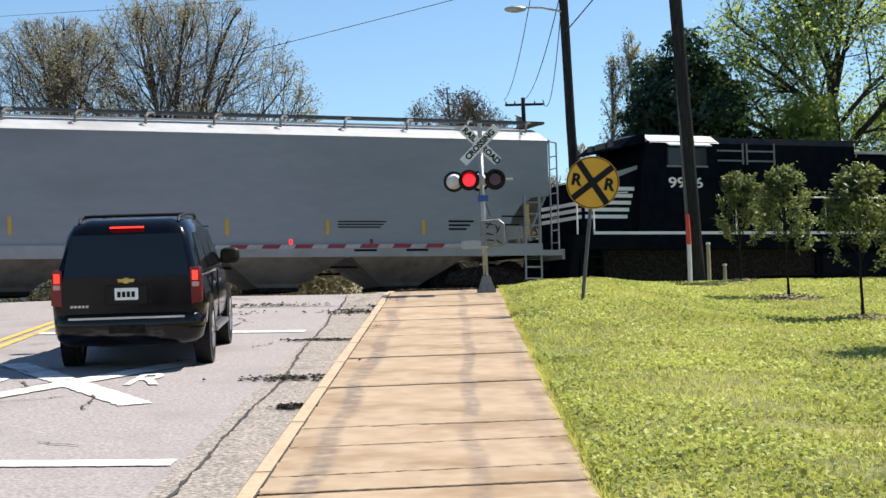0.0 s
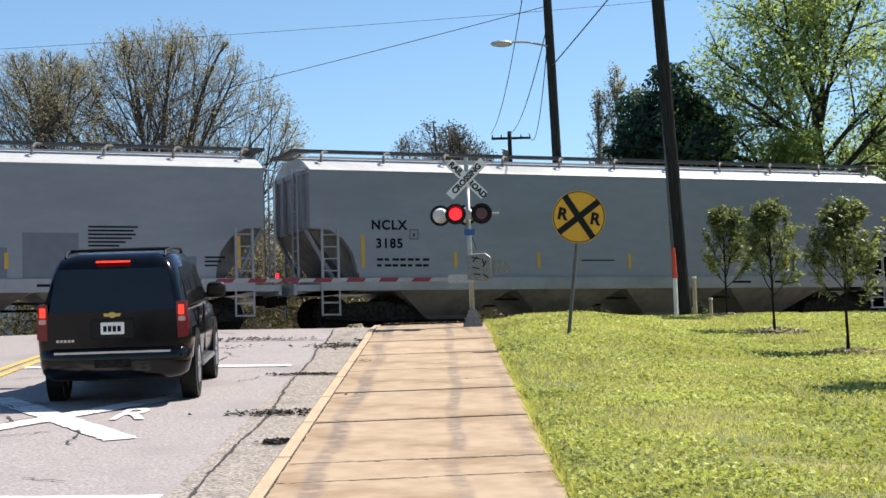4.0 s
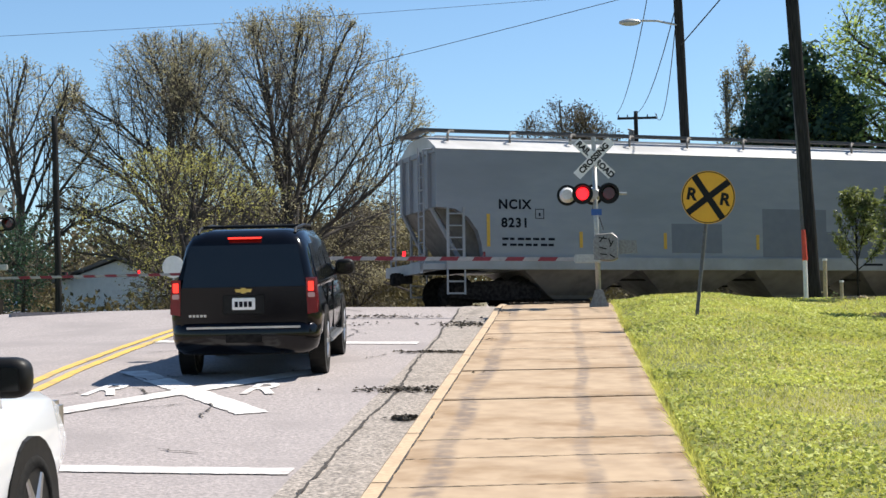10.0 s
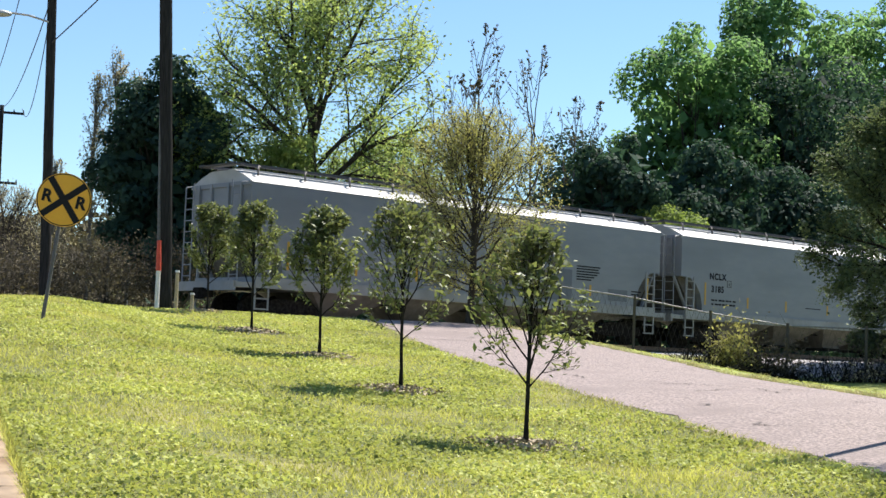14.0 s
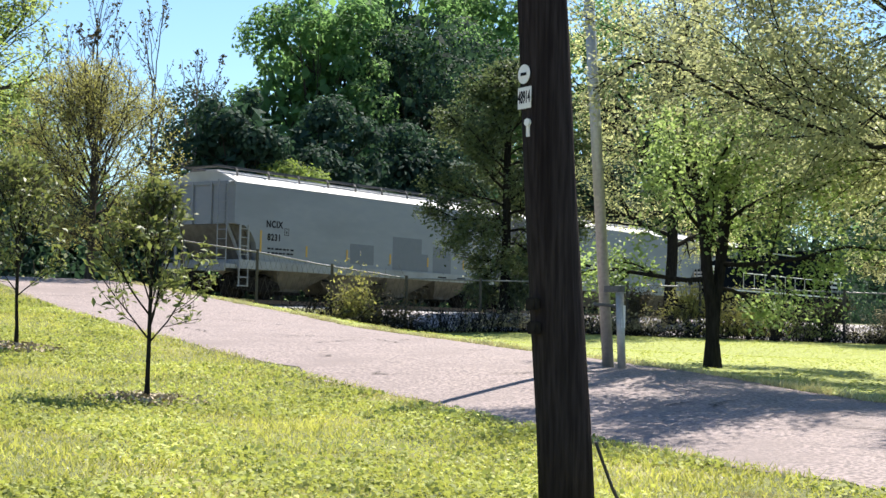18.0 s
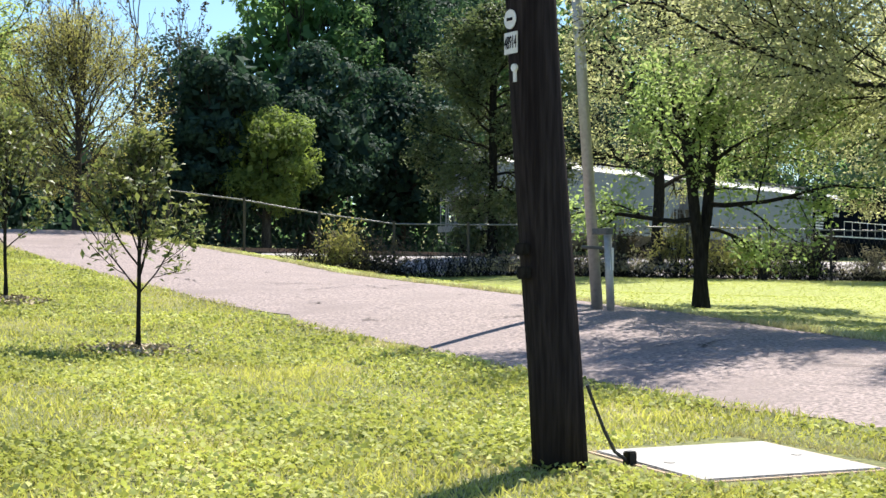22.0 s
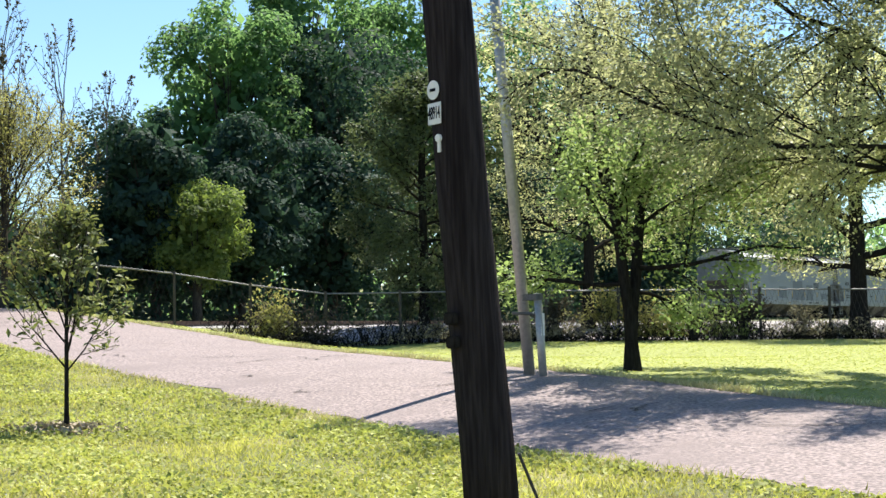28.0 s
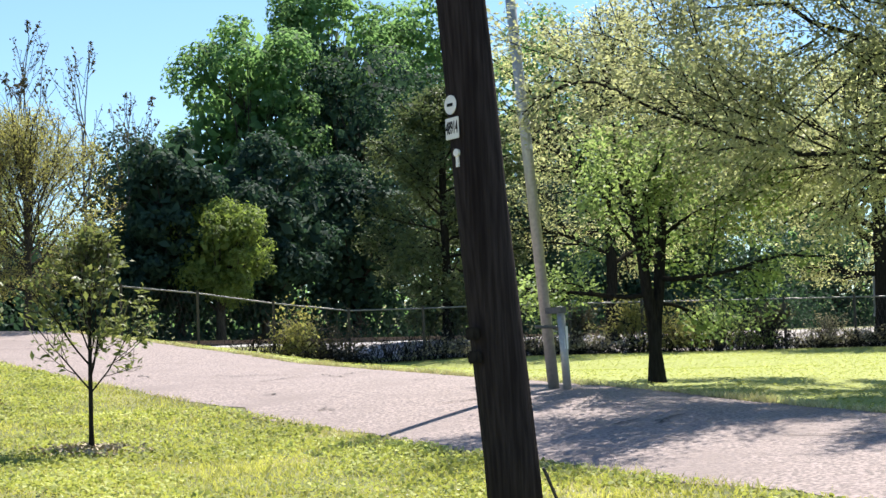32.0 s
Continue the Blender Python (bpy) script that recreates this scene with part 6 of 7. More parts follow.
def limbed_tree(name, label, x, y, height, crown_r, crown_base, seed, leaf_mat, leaf_n, leaf_size, limbs=14, tilt=(8, 62), fork=(0.12, 0.4), levels=None, trunk_r=0.3, rise=0.35, bark=None, twig=None, clump=0.12, outer_bias=0.5, shift=(0, 0), squash=1.0, droop=0.0, z=None, group="", tip_r=0.006, kink=0.12, forks=0, drop=0.0, slim=0.3, limb_r=0.38, first_reach=(0.62, 0.98)):
    """A tree with a short trunk and limbs that fan out to a rounded outline, buds or leaves on the outer twigs."""
    g = np.random.default_rng(seed)
    bz = land(x, y) if z is None else z
    t = thing(name, Matrix.Translation((x, y, bz - 0.05)), label, "tree", group)
    c = np.array([shift[0], shift[1], (crown_base + height) / 2])
    rad = np.array([crown_r, crown_r * squash, (height - crown_base) / 2])
    levels = levels or [(9, 18, 48, 0.62, 0.25), (7, 20, 50, 0.55, 0.2), (5, 20, 55, 0.55, 0.15)]
    # trunk, or a low fork of two or three stems
    stems = []
    top = height * fork[1]
    for q in range(max(1, forks)):
        tt = np.linspace(0, 1, 7)
        wob = np.cumsum(g.normal(size=(7, 2)) * 0.012 * height * 0.5, axis=0)
        wob -= wob[0]
        an = 2 * math.pi * q / max(1, forks) + 0.3
        spread_ = 0.16 * height * np.maximum(tt - 0.3, 0) if forks else 0 * tt
        stems.append(np.stack([wob[:, 0] * 0.4 + spread_ * math.cos(an) + shift[0] * 0.25 * tt, wob[:, 1] * 0.4 + spread_ * math.sin(an) + shift[1] * 0.25 * tt, top * tt], 1))
    P, Q, ra, rb = [], [], [], []
    for st in stems:
        w = np.linspace(1.0, 0.62, 7) * trunk_r * (0.75 if forks else 1.0)
        w[0] *= 1.45
        P.append(st[:-1]), Q.append(st[1:]), ra.append(w[:-1]), rb.append(w[1:])
    i = np.arange(limbs)
    f = np.clip((fork[0] / fork[1]) + (1 - fork[0] / fork[1]) * (i + g.uniform(0, 0.8, limbs)) / limbs, 0, 0.999)
    pick = i % len(stems)
    pos = f * 6
    k = pos.astype(int)
    w = (pos - k)[:, None]
    st = np.stack(stems)
    S = st[pick, k] * (1 - w) + st[pick, np.minimum(k + 1, 6)] * w
    az = i * 2.39996 + g.uniform(-0.3, 0.3, limbs)
    pol = np.radians(tilt[1] + (tilt[0] - tilt[1]) * ((i + 0.5) / limbs)) + g.normal(size=limbs) * 0.07
    D = np.stack([np.sin(pol) * np.cos(az), np.sin(pol) * np.sin(az), np.cos(pol)], 1)
    R = trunk_r * g.uniform(0.8, 1.2, limbs) * limb_r
    tub, outer = limb_work(g, S, D, np.full(limbs, 99.0), R, levels, c, rad, rise, kink, tip_r, first_reach)
    for p, q, a, b in tub[:-1]:
        P.append(p), Q.append(q), ra.append(a), rb.append(b)
    cat = np.concatenate
    big = cat(ra) > trunk_r * 0.12
    P, Q, ra, rb = cat(P), cat(Q), cat(ra), cat(rb)
    v, fc = tubes(P[big], Q[big], ra[big], rb[big], 7)
    v2, f2 = tubes(P[~big], Q[~big], ra[~big], rb[~big], 4)
    ob = new("trunk", quads_mesh("trunk", cat([v, v2]), cat([fc, f2 + len(v)]), bark or BARK, True))
    ob.parent = t
    p, q, a, b = tub[-1]
    v, fc = tubes(p, q, a, b, 3)
    ob = tagged(new("branchwork", quads_mesh("branchwork", v, fc, twig or TWIG)), kind="stuff")
    ob.parent = t
    if leaf_n:
        C, H, W = outer[-1]
        if len(outer) > 1:
            C, H, W = cat([C, outer[-2][0]]), cat([H, outer[-2][1]]), cat([W, outer[-2][2]])
        rho = np.linalg.norm((C - c) / rad, axis=1)
        wt = W * np.maximum(rho, 0.05) ** (6 * outer_bias)
        j = g.choice(len(C), leaf_n, p=wt / wt.sum())
        pts = C[j] + g.normal(size=(leaf_n, 3)) * clump
        pts[:, 2] -= np.abs(g.normal(size=leaf_n)) * drop
        up = np.tile(np.array([[0.0, 0.0, 1.0]]), (leaf_n, 1)) + g.normal(size=(leaf_n, 3)) * 0.5
        v, fc = leaves_facing(g, pts, up, leaf_size, slim, H[j] + g.normal(size=(leaf_n, 3)) * 0.6 - np.array([0, 0, droop]))
        ob = new("crown", quads_mesh("crown", v, fc, leaf_mat))
        ob.parent = t
    return t


def massed_tree(name, label, x, y, height, crown_r, crown_base, seed, leaf_mat, leaf_n, leaf_size, clumps=60, clump_r=0.24, trunk_r=0.22, squash=1.0, z=None, shape="round", group="", bark=None):
    """A dense tree: leaf masses in rounded clumps over the crown, with dark hollows between them."""
    g = np.random.default_rng(seed)
    bz = land(x, y) if z is None else z
    t = thing(name, Matrix.Translation((x, y, bz - 0.05)), label, "tree", group)
    half = (height - crown_base) / 2
    rad = np.array([crown_r, crown_r * squash, half])
    mid = np.array([0, 0, crown_base + half])
    u = unit(g.normal(size=(clumps, 3)))
    u *= g.uniform(0.5, 1.0, (clumps, 1)) ** 0.5 * 0.86
    if shape == "cone":
        u[:, :2] *= np.clip(1.15 - (u[:, 2:3] + 1) / 2, 0.15, 1.1)
    C = u * rad + mid
    size = crown_r * clump_r * g.uniform(0.6, 1.45, clumps)
    tt = np.linspace(0, 1, 8)
    top = crown_base + half * 1.4
    trunk = np.stack([np.cumsum(g.normal(size=8)) * 0.02 * crown_r, np.cumsum(g.normal(size=8)) * 0.02 * crown_r, top * tt], 1)
    trunk[0, :2] = 0
    src = trunk[g.integers(2, 7, clumps)]
    midp = src * 0.45 + C * 0.55 + np.array([0, 0, -0.06 * crown_r])
    P = np.concatenate([trunk[:-1], src, midp])
    Q = np.concatenate([trunk[1:], midp, C])
    w = trunk_r * np.linspace(1.2, 0.35, 8)
    ra = np.concatenate([w[:-1], np.full(clumps, trunk_r * 0.28), np.full(clumps, trunk_r * 0.18)])
    rb = np.concatenate([w[1:], np.full(clumps, trunk_r * 0.18), np.full(clumps, trunk_r * 0.06)])
    v, f = tubes(P, Q, ra, rb, 5)
    ob = new("trunk", quads_mesh("trunk", v, f, bark or BARK, True))
    ob.parent = t
    wt = size ** 2
    i = g.choice(clumps, leaf_n, p=wt / wt.sum())
    d = unit(g.normal(size=(leaf_n, 3)) + np.array([0, 0, 0.35]))
    d2 = d * np.array([1, 1, 0.72])
    lump = 1 + 0.22 * np.sin(d[:, 0] * 7 + i) * np.sin(d[:, 1] * 6 + i * 2.3) + 0.14 * g.normal(size=leaf_n)
    pts = C[i] + d2 * (size[i] * lump * g.uniform(0.55, 1.0, leaf_n) ** 0.35)[:, None]
    v, f = leaves_facing(g, pts, d + np.array([0, 0, 0.4]), leaf_size)
    core_n = leaf_n // 9
    core = (mid + unit(g.normal(size=(core_n, 3))) * rad * g.uniform(0.2, 0.78, (core_n, 1)))
    v2, f2 = leaves(g, core, leaf_size * 2.6)
    ob = new("crown", quads_mesh("crown", np.concatenate([v, v2]), np.concatenate([f, f2 + len(v)]), leaf_mat))
    ob.parent = t
    return t


# saplings in a row on the lawn
SAP_LEVELS = [(6, 22, 48, 0.6, 0.2), (4, 25, 55, 0.55, 0.25)]
for k, (x, y, h) in enumerate(((6.5, 36.6, 2.65), (6.63, 32.1, 2.75), (6.7, 26.6, 2.7), (6.7, 21.75, 2.85), (6.66, 16.75, 2.55))):
    limbed_tree("sapling", "young sapling with small glossy leaves in a mulch ring", x, y, h, 0.68 if k < 3 else 0.76, 0.5 if k < 3 else 0.6, 40 + k, SAPLEAF, 3200 if k < 3 else 1700, 0.1, 16, (6, 40 if k < 3 else 46), (0.26, 0.76), SAP_LEVELS, 0.028, 0.3, bark=DARKBARK, twig=TWIG, clump=0.035, outer_bias=0.12, tip_r=0.0035, kink=0.1, group="saplings along the lawn", slim=0.24)
    g = np.random.default_rng(k)
    mb = []
    for q in range(420):
        a, rr = g.uniform(0, 6.28), 0.62 * math.sqrt(g.uniform(0, 1)) * (1 + 0.2 * math.sin(3 * q))
        px, py = x + rr * math.cos(a), y + rr * math.sin(a)
        mb.append((px, py, land(px, py) + 0.03 + 0.05 * max(0, 1 - rr / 0.5)))
    vv, ff = leaves(g, np.array(mb), 0.085, 0.8)
    tagged(new("mulch", quads_mesh("mulch", vv, ff, MULCH)), "dry pale mulch round the sapling's foot", "mulch", kind="stuff")

BARE = "leafless spreading tree with fine budding twigs"
OAK = [(8, 18, 48, 0.6, 0.22), (7, 22, 56, 0.55, 0.15), (6, 24, 62, 0.65, 0.1)]
FINE = [(7, 20, 50, 0.6, 0.2), (5, 22, 55, 0.52, 0.15), (3, 22, 58, 0.6, 0.15)]
limbed_tree("bare_tree", "large spreading budding oak behind the crossing", -18.9, 74, 14.4, 6.6, 0.6, 1, BUDS, 20000, 0.11, 17, (8, 82), (0.14, 0.6), OAK, 0.24, 0.12, bark=OAKBARK, shift=(0.6, 0), clump=0.1, outer_bias=0.55, tip_r=0.007, limb_r=0.34, first_reach=(0.72, 1.0))
limbed_tree("bare_tree", "large rounded budding tree behind the crossing", -13.7, 77, 16.2, 7.1, 0.8, 21, BUDS, 28000, 0.115, 19, (4, 74), (0.16, 0.36), OAK, 0.3, 0.1, bark=OAKBARK, shift=(0.4, 0), clump=0.12, outer_bias=0.8, tip_r=0.007, limb_r=0.34, first_reach=(0.72, 1.0))
limbed_tree("bare_tree", "bare budding tree leaning over the far road", -15.2, 86, 12.2, 5.0, 1.6, 22, BUDS, 9000, 0.13, 14, (8, 70), (0.15, 0.4), FINE, 0.26, 0.3, bark=OAKBARK, shift=(2.6, 0), clump=0.14, tip_r=0.007, limb_r=0.34, first_reach=(0.72, 1.0))
limbed_tree("bare_tree", BARE, -25.5, 72, 13.0, 5.5, 2.0, 2, BUDS, 5000, 0.13, 13, (8, 70), (0.15, 0.5), FINE, 0.3, 0.3, bark=OAKBARK, clump=0.12, tip_r=0.007, limb_r=0.34, first_reach=(0.72, 1.0))
limbed_tree("bare_tree", "brown budding tree beside the tracks", -13.8, 56.5, 6.6, 4.4, 0.4, 3, BUDLEAF, 8000, 0.09, 15, (12, 80), (0.1, 0.5), FINE, 0.2, 0.25, bark=OAKBARK, clump=0.14, outer_bias=0.2, tip_r=0.01)
tree("bare_tree", BARE, -12.5, 92, 7.6, 4.0, 0.8, 4, OLIVE, 14000, 0.12, "round", 0.24, 400, twigs=7, clump=0.25)
limbed_tree("bare_tree", "vine-covered bare tree beside the far road", 1.2, 74, 10.6, 3.5, 0.6, 5, OLIVE, 9000, 0.12, 17, (8, 66), (0.1, 0.55), OAK, 0.22, 0.2, bark=OAKBARK, shift=(-1.2, 0), clump=0.14, outer_bias=0.2, tip_r=0.007, limb_r=0.34, first_reach=(0.72, 1.0))
limbed_tree("bare_tree", BARE, 4.5, 88, 8.0, 3.2, 1.0, 6, BUDS, 2500, 0.13, 12, (10, 60), (0.15, 0.5), FINE, 0.2, 0.3, bark=OAKBARK, tip_r=0.007, limb_r=0.34, first_reach=(0.72, 1.0))
SLIM = [(6, 14, 34, 0.42, 0.12), (4, 20, 45, 0.5, 0.1)]
for x, y, h, r, sd in ((8.7, 86, 14.2, 1.1, 7), (9.8, 86.5, 15.6, 1.2, 71), (10.9, 87, 14.8, 1.1, 72), (6.3, 80, 8.6, 1.1, 8)):
    limbed_tree("slender_tree", "slender pale budding tree behind the tracks", x, y, h, r, 1.5, sd, BUDS, 2600 if h > 10 else 900, 0.15, 17, (4, 30), (0.15, 0.9), SLIM, 0.11, 0.4, bark=GREYBARK, clump=0.12, outer_bias=0.1, tip_r=0.008)
massed_tree("evergreen_tree", "dense dark evergreen tree behind the train", 9.9, 66, 11.8, 3.4, 0.4, 9, DARKLEAF, 22000, 0.25, 70, 0.2)
massed_tree("evergreen_tree", "dense dark evergreen tree behind the train", 13.6, 66.5, 7.6, 3.4, 0.3, 91, DARKLEAF, 15000, 0.25, 60, 0.22)
SPRAY = [(8, 22, 55, 0.55, 0.2), (6, 22, 60, 0.5, 0.1), (3, 25, 60, 0.55, 0.1)]
limbed_tree("green_tree", "broad tree with arching limbs and bright spring leaves", 15.6, 65, 16.4, 6.4, 2.2, 10, SPRING, 36000, 0.17, 15, (8, 78), (0.2, 0.6), SPRAY, 0.3, 0.0, bark=BARK, twig=BARK, clump=0.24, outer_bias=0.1, droop=0.5, drop=0.2, tip_r=0.007)
limbed_tree("green_tree", "broad tree with bright spring leaves", 21.0, 70, 10.5, 3.6, 1.0, 11, SPRING, 14000, 0.17, 13, (8, 70), (0.15, 0.6), SPRAY, 0.2, 0.1, bark=BARK, twig=BARK, clump=0.22, outer_bias=0.15, droop=0.4, tip_r=0.007)
massed_tree("bush", "bright yellow-green bush behind the train", 14.2, 63, 8.4, 1.9, 3.6, 92, SPRING, 6500, 0.17, 34, 0.26)
KNOB = [(4, 18, 42, 0.5, 0.35), (3, 20, 45, 0.5, 0.3)]
for k, (x, y, h, r) in enumerate(((24.2, 68, 15.0, 2.6), (26.8, 68, 14.2, 2.4), (29.4, 69, 12.6, 2.2), (22.2, 66, 13.0, 1.8))):
    limbed_tree("bare_tree", "tall thin bare tree with clustered buds", x, y, h, r, 4.0, 60 + k, OLIVE, 330, 0.17, 8, (4, 38), (0.35, 0.7), KNOB, 0.08, 0.35, bark=GREYBARK, twig=GREYBARK, clump=0.05, outer_bias=1.0, tip_r=0.012)
BUDDING = [(7, 24, 58, 0.5, 0.15), (5, 24, 58, 0.5, 0.15), (3, 25, 60, 0.5, 0.1)]
limbed_tree("budding_tree", "small olive budding tree beside the drive", 14.3, 40.4, 6.0, 2.55, 0.7, 12, BUDLEAF, 30000, 0.066, 40, (4, 92), (0.14, 0.6), BUDDING, 0.11, 0.18, bark=BARK, clump=0.11, outer_bias=0.05, tip_r=0.004, limb_r=0.26, first_reach=(0.75, 1.0))
WOOD = "tall leafy woodland tree behind the fence"
wood = ((34.0, 66, 17.5, 4.0, WOODLEAF, 15000, 0.24), (38.6, 66.5, 20.0, 4.2, WOODLEAF, 19000, 0.24), (43.0, 64, 19.5, 4.6, WOODLEAF, 22000, 0.24), (48.6, 62, 18.0, 4.6, WOODLEAF, 20000, 0.24), (53.8, 58, 18.5, 5.0, WOODLEAF, 18000, 0.25), (59.5, 55, 16.5, 5.6, WOODLEAF, 17000, 0.26))


def clear_of_track(x, y, r, h):
    """Moves a tree straight out until its crown stands h metres clear behind the line."""
    k = max(1.0, (TRACK_OFF + h + r) / (-TY * x + TX * y))
    return x * k, y * k, min(k, 1.4)


for k, (x, y, h, r, mt, ln, ls) in enumerate(wood):
    x, y, grow_k = clear_of_track(x, y, r, 12)
    h, r, ls = h * grow_k, r * grow_k, ls * min(grow_k, 1.2)
    massed_tree("woodland_tree", WOOD, x, y, h, r, 1.4, 100 + k, mt, ln, ls, 64, 0.22)
# shade low in the wood is put into these trees' near-black leaves
shaded_wood = ((29.5, 64, 9.6, 3.0, 12000), (32.6, 62, 9.2, 3.2, 12000), (36.0, 60, 8.5, 3.4, 13000), (42.5, 57, 8.0, 3.8, 13000), (49.5, 55, 8.5, 3.8, 12000), (46, 76, 18.0, 6.0, 12000), (36, 80, 11.5, 6.0, 11000), (60, 68, 18.0, 7.0, 12000), (22.6, 66, 5.0, 3.2, 7000), (18.2, 67, 4.6, 3.0, 6000), (25.8, 65, 5.2, 3.0, 7000), (62, 72, 7.0, 4.6, 6000), (72, 80, 8.0, 5.0, 6000), (84, 84, 9.0, 5.5, 6000), (98, 88, 10.0, 6.0, 6000))
for k, (x, y, h, r, ln) in enumerate(shaded_wood):
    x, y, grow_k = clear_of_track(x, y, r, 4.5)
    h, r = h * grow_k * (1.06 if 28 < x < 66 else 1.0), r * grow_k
    massed_tree("woodland_tree", "dense undergrowth tree behind the fence, coloured dark for shade", x, y, h, r, 0.5, 160 + k, DARKLEAF, ln, 0.27, 54, 0.22)
massed_tree("bush", "bright leafy bush behind the fence", 30.6, 62.2, 6.9, 2.4, 1.4, 130, BUSHLEAF, 13000, 0.16, 42, 0.27)
limbed_tree("cedar_tree", "drooping evergreen beside the tracks", 28.0, 41.0, 8.4, 2.9, 0.7, 131, CEDARLEAF, 38000, 0.125, 38, (14, 104), (0.12, 0.95), [(9, 25, 60, 0.45, 0.15), (6, 30, 60, 0.45, 0.1)], 0.16, -0.15, bark=DARKBARK, twig=DARKBARK, clump=0.12, outer_bias=0.15, droop=0.8, drop=0.15, tip_r=0.005, limb_r=0.25, first_reach=(0.8, 1.0))
limbed_tree("field_tree", "small forked tree with fresh green leaves on the field", 15.3, 17.1, 3.9, 2.5, 0.65, 132, FIELDLEAF, 15000, 0.072, 12, (20, 98), (0.3, 0.72), [(6, 25, 60, 0.55, 0.25), (5, 25, 60, 0.5, 0.2)], 0.14, 0.0, bark=DARKBARK, twig=DARKBARK, clump=0.1, outer_bias=0.1, forks=2, droop=0.5, drop=0.07, tip_r=0.003, limb_r=0.24)
LAYERED = [(11, 18, 46, 0.5, 0.12), (8, 18, 46, 0.45, 0.1), (4, 20, 50, 0.5, 0.1)]
limbed_tree("overhanging_tree", "wide tree with layered yellow-green spring foliage", 19.2, 14.2, 7.3, 5.1, 2.0, 133, YELLOW, 112000, 0.07, 22, (25, 104), (0.36, 0.85), LAYERED, 0.22, -0.08, bark=DARKBARK, twig=BARK, clump=0.11, outer_bias=0.0, shift=(-3.3, 0.6), squash=1.25, droop=0.6, drop=0.08, tip_r=0.0028, slim=0.28, limb_r=0.17, first_reach=(0.74, 1.0))
limbed_tree("overhanging_tree", "wide tree with drooping yellow-green spring foliage", 38.2, 32.4, 9.6, 5.6, 2.0, 134, GOLDEN, 34000, 0.09, 18, (12, 88), (0.2, 0.7), SPRAY, 0.28, -0.05, bark=DARKBARK, twig=DARKBARK, clump=0.16, outer_bias=0.2, droop=0.6, drop=0.1, tip_r=0.008)
limbed_tree("overhanging_tree", "yellow-green spring tree beyond the field", 31.8, 37.6, 10.8, 4.6, 2.2, 135, GOLDEN, 26000, 0.09, 16, (10, 82), (0.25, 0.7), SPRAY, 0.2, -0.05, bark=DARKBARK, twig=DARKBARK, clump=0.16, outer_bias=0.2, droop=0.6, drop=0.1, tip_r=0.008)
for k, (x, y, h, r, mt) in enumerate(((-15.2, 63, 2.6, 2.2, OLIVE), (-11.8, 64, 2.6, 2.2, BUDLEAF), (-19.4, 55, 4.2, 1.4, DARKLEAF), (3.6, 60, 2.6, 1.8, BRUSH), (6.6, 58, 3.2, 1.8, BRUSH), (2.6, 95, 4.4, 2.6, BRUSH), (-14.5, 100, 7.5, 4.2, OLIVE), (-19, 122, 10, 5.5, OLIVE), (5.5, 130, 9.0, 4.6, BRUSH), (4.4, 66, 3.6, 2.2, BRUSH), (9.0, 58, 3.4, 2.0, BRUSH))):
    tree("shrub", "tangled spring shrub beyond the crossing", x, y, h, r, 0.2, 150 + k, mt, 7000, 0.08, "round", 0.07, 200, twigs=8, clump=0.24)


def thicket(name, label, n, place, size, mat, seed):
    g = np.random.default_rng(seed)
    C = place(g, n)
    v, f = leaves(g, C, size)
    return tagged(new(name, quads_mesh(name, v, f, mat)), label, "undergrowth", kind="stuff")


def behind_track(g, n):
    s, a = g.uniform(36, 165, n), 7 + np.abs(g.normal(size=n)) * 5
    x, y = TX * s - TY * (TRACK_OFF + a), TY * s + TX * (TRACK_OFF + a)
    return np.stack([x, y, land_z(x, y) + g.uniform(0, 1, n) ** 1.3 * (2.6 + 1.6 * np.sin(s * 0.35) + np.sin(s * 1.1))], 1)


def horizon_wood(g, n):
    az, d = g.uniform(radians(9), radians(85), n), g.uniform(150, 230, n)
    top = 9 + 3 * np.sin(az * 23) + 2 * np.sin(az * 61 + 1)
    x, y = d * np.sin(az), d * np.cos(az)
    x = np.where(np.abs(x + 6) < 9, x + np.where(x > -6, 14, -14), x)
    return np.stack([x, y, land_z(x, y) + g.uniform(0, 1, n) ** 0.8 * top], 1)


def brown_horizon(g, n):
    az, d = g.uniform(radians(-50), radians(9), n), g.uniform(150, 230, n)
    x, y = d * np.sin(az), d * np.cos(az)
    x = np.where(np.abs(x + 7.7) < 6.5, x + np.where(x > -7.7, 13, -13), x)
    return np.stack([x, y, land_z(x, y) + g.uniform(0, 1, n) ** 0.8 * (8 + 2 * np.sin(az * 23) + np.sin(az * 61))], 1)


def far_left(g, n):
    x, y = g.uniform(-75, -13.2, n), g.uniform(150, 225, n)
    return np.stack([x, y, land_z(x, y) + g.uniform(0, 1, n) ** 0.8 * (8.5 + 2.5 * np.sin(x * 0.35) + np.sin(x * 1.1 + y))], 1)


def left_brush(g, n):
    x, y = g.uniform(-48, -13.5, n), g.uniform(84, 112, n)
    return np.stack([x, y, land_z(x, y) + g.uniform(0, 1, n) ** 1.0 * (7.0 + 1.5 * np.sin(x * 0.6) + np.sin(x * 1.7 + y))], 1)


def verge_brush(g, n):
    x, y = np.where(g.uniform(0, 1, n) < 0.5, g.uniform(-22, -12.4, n), g.uniform(-2.4, 4, n)), g.uniform(56, 235, n)
    return np.stack([x, y, land_z(x, y) + g.uniform(0, 1, n) ** 1.5 * (1.3 + 0.8 * np.sin(y * 0.4))], 1)


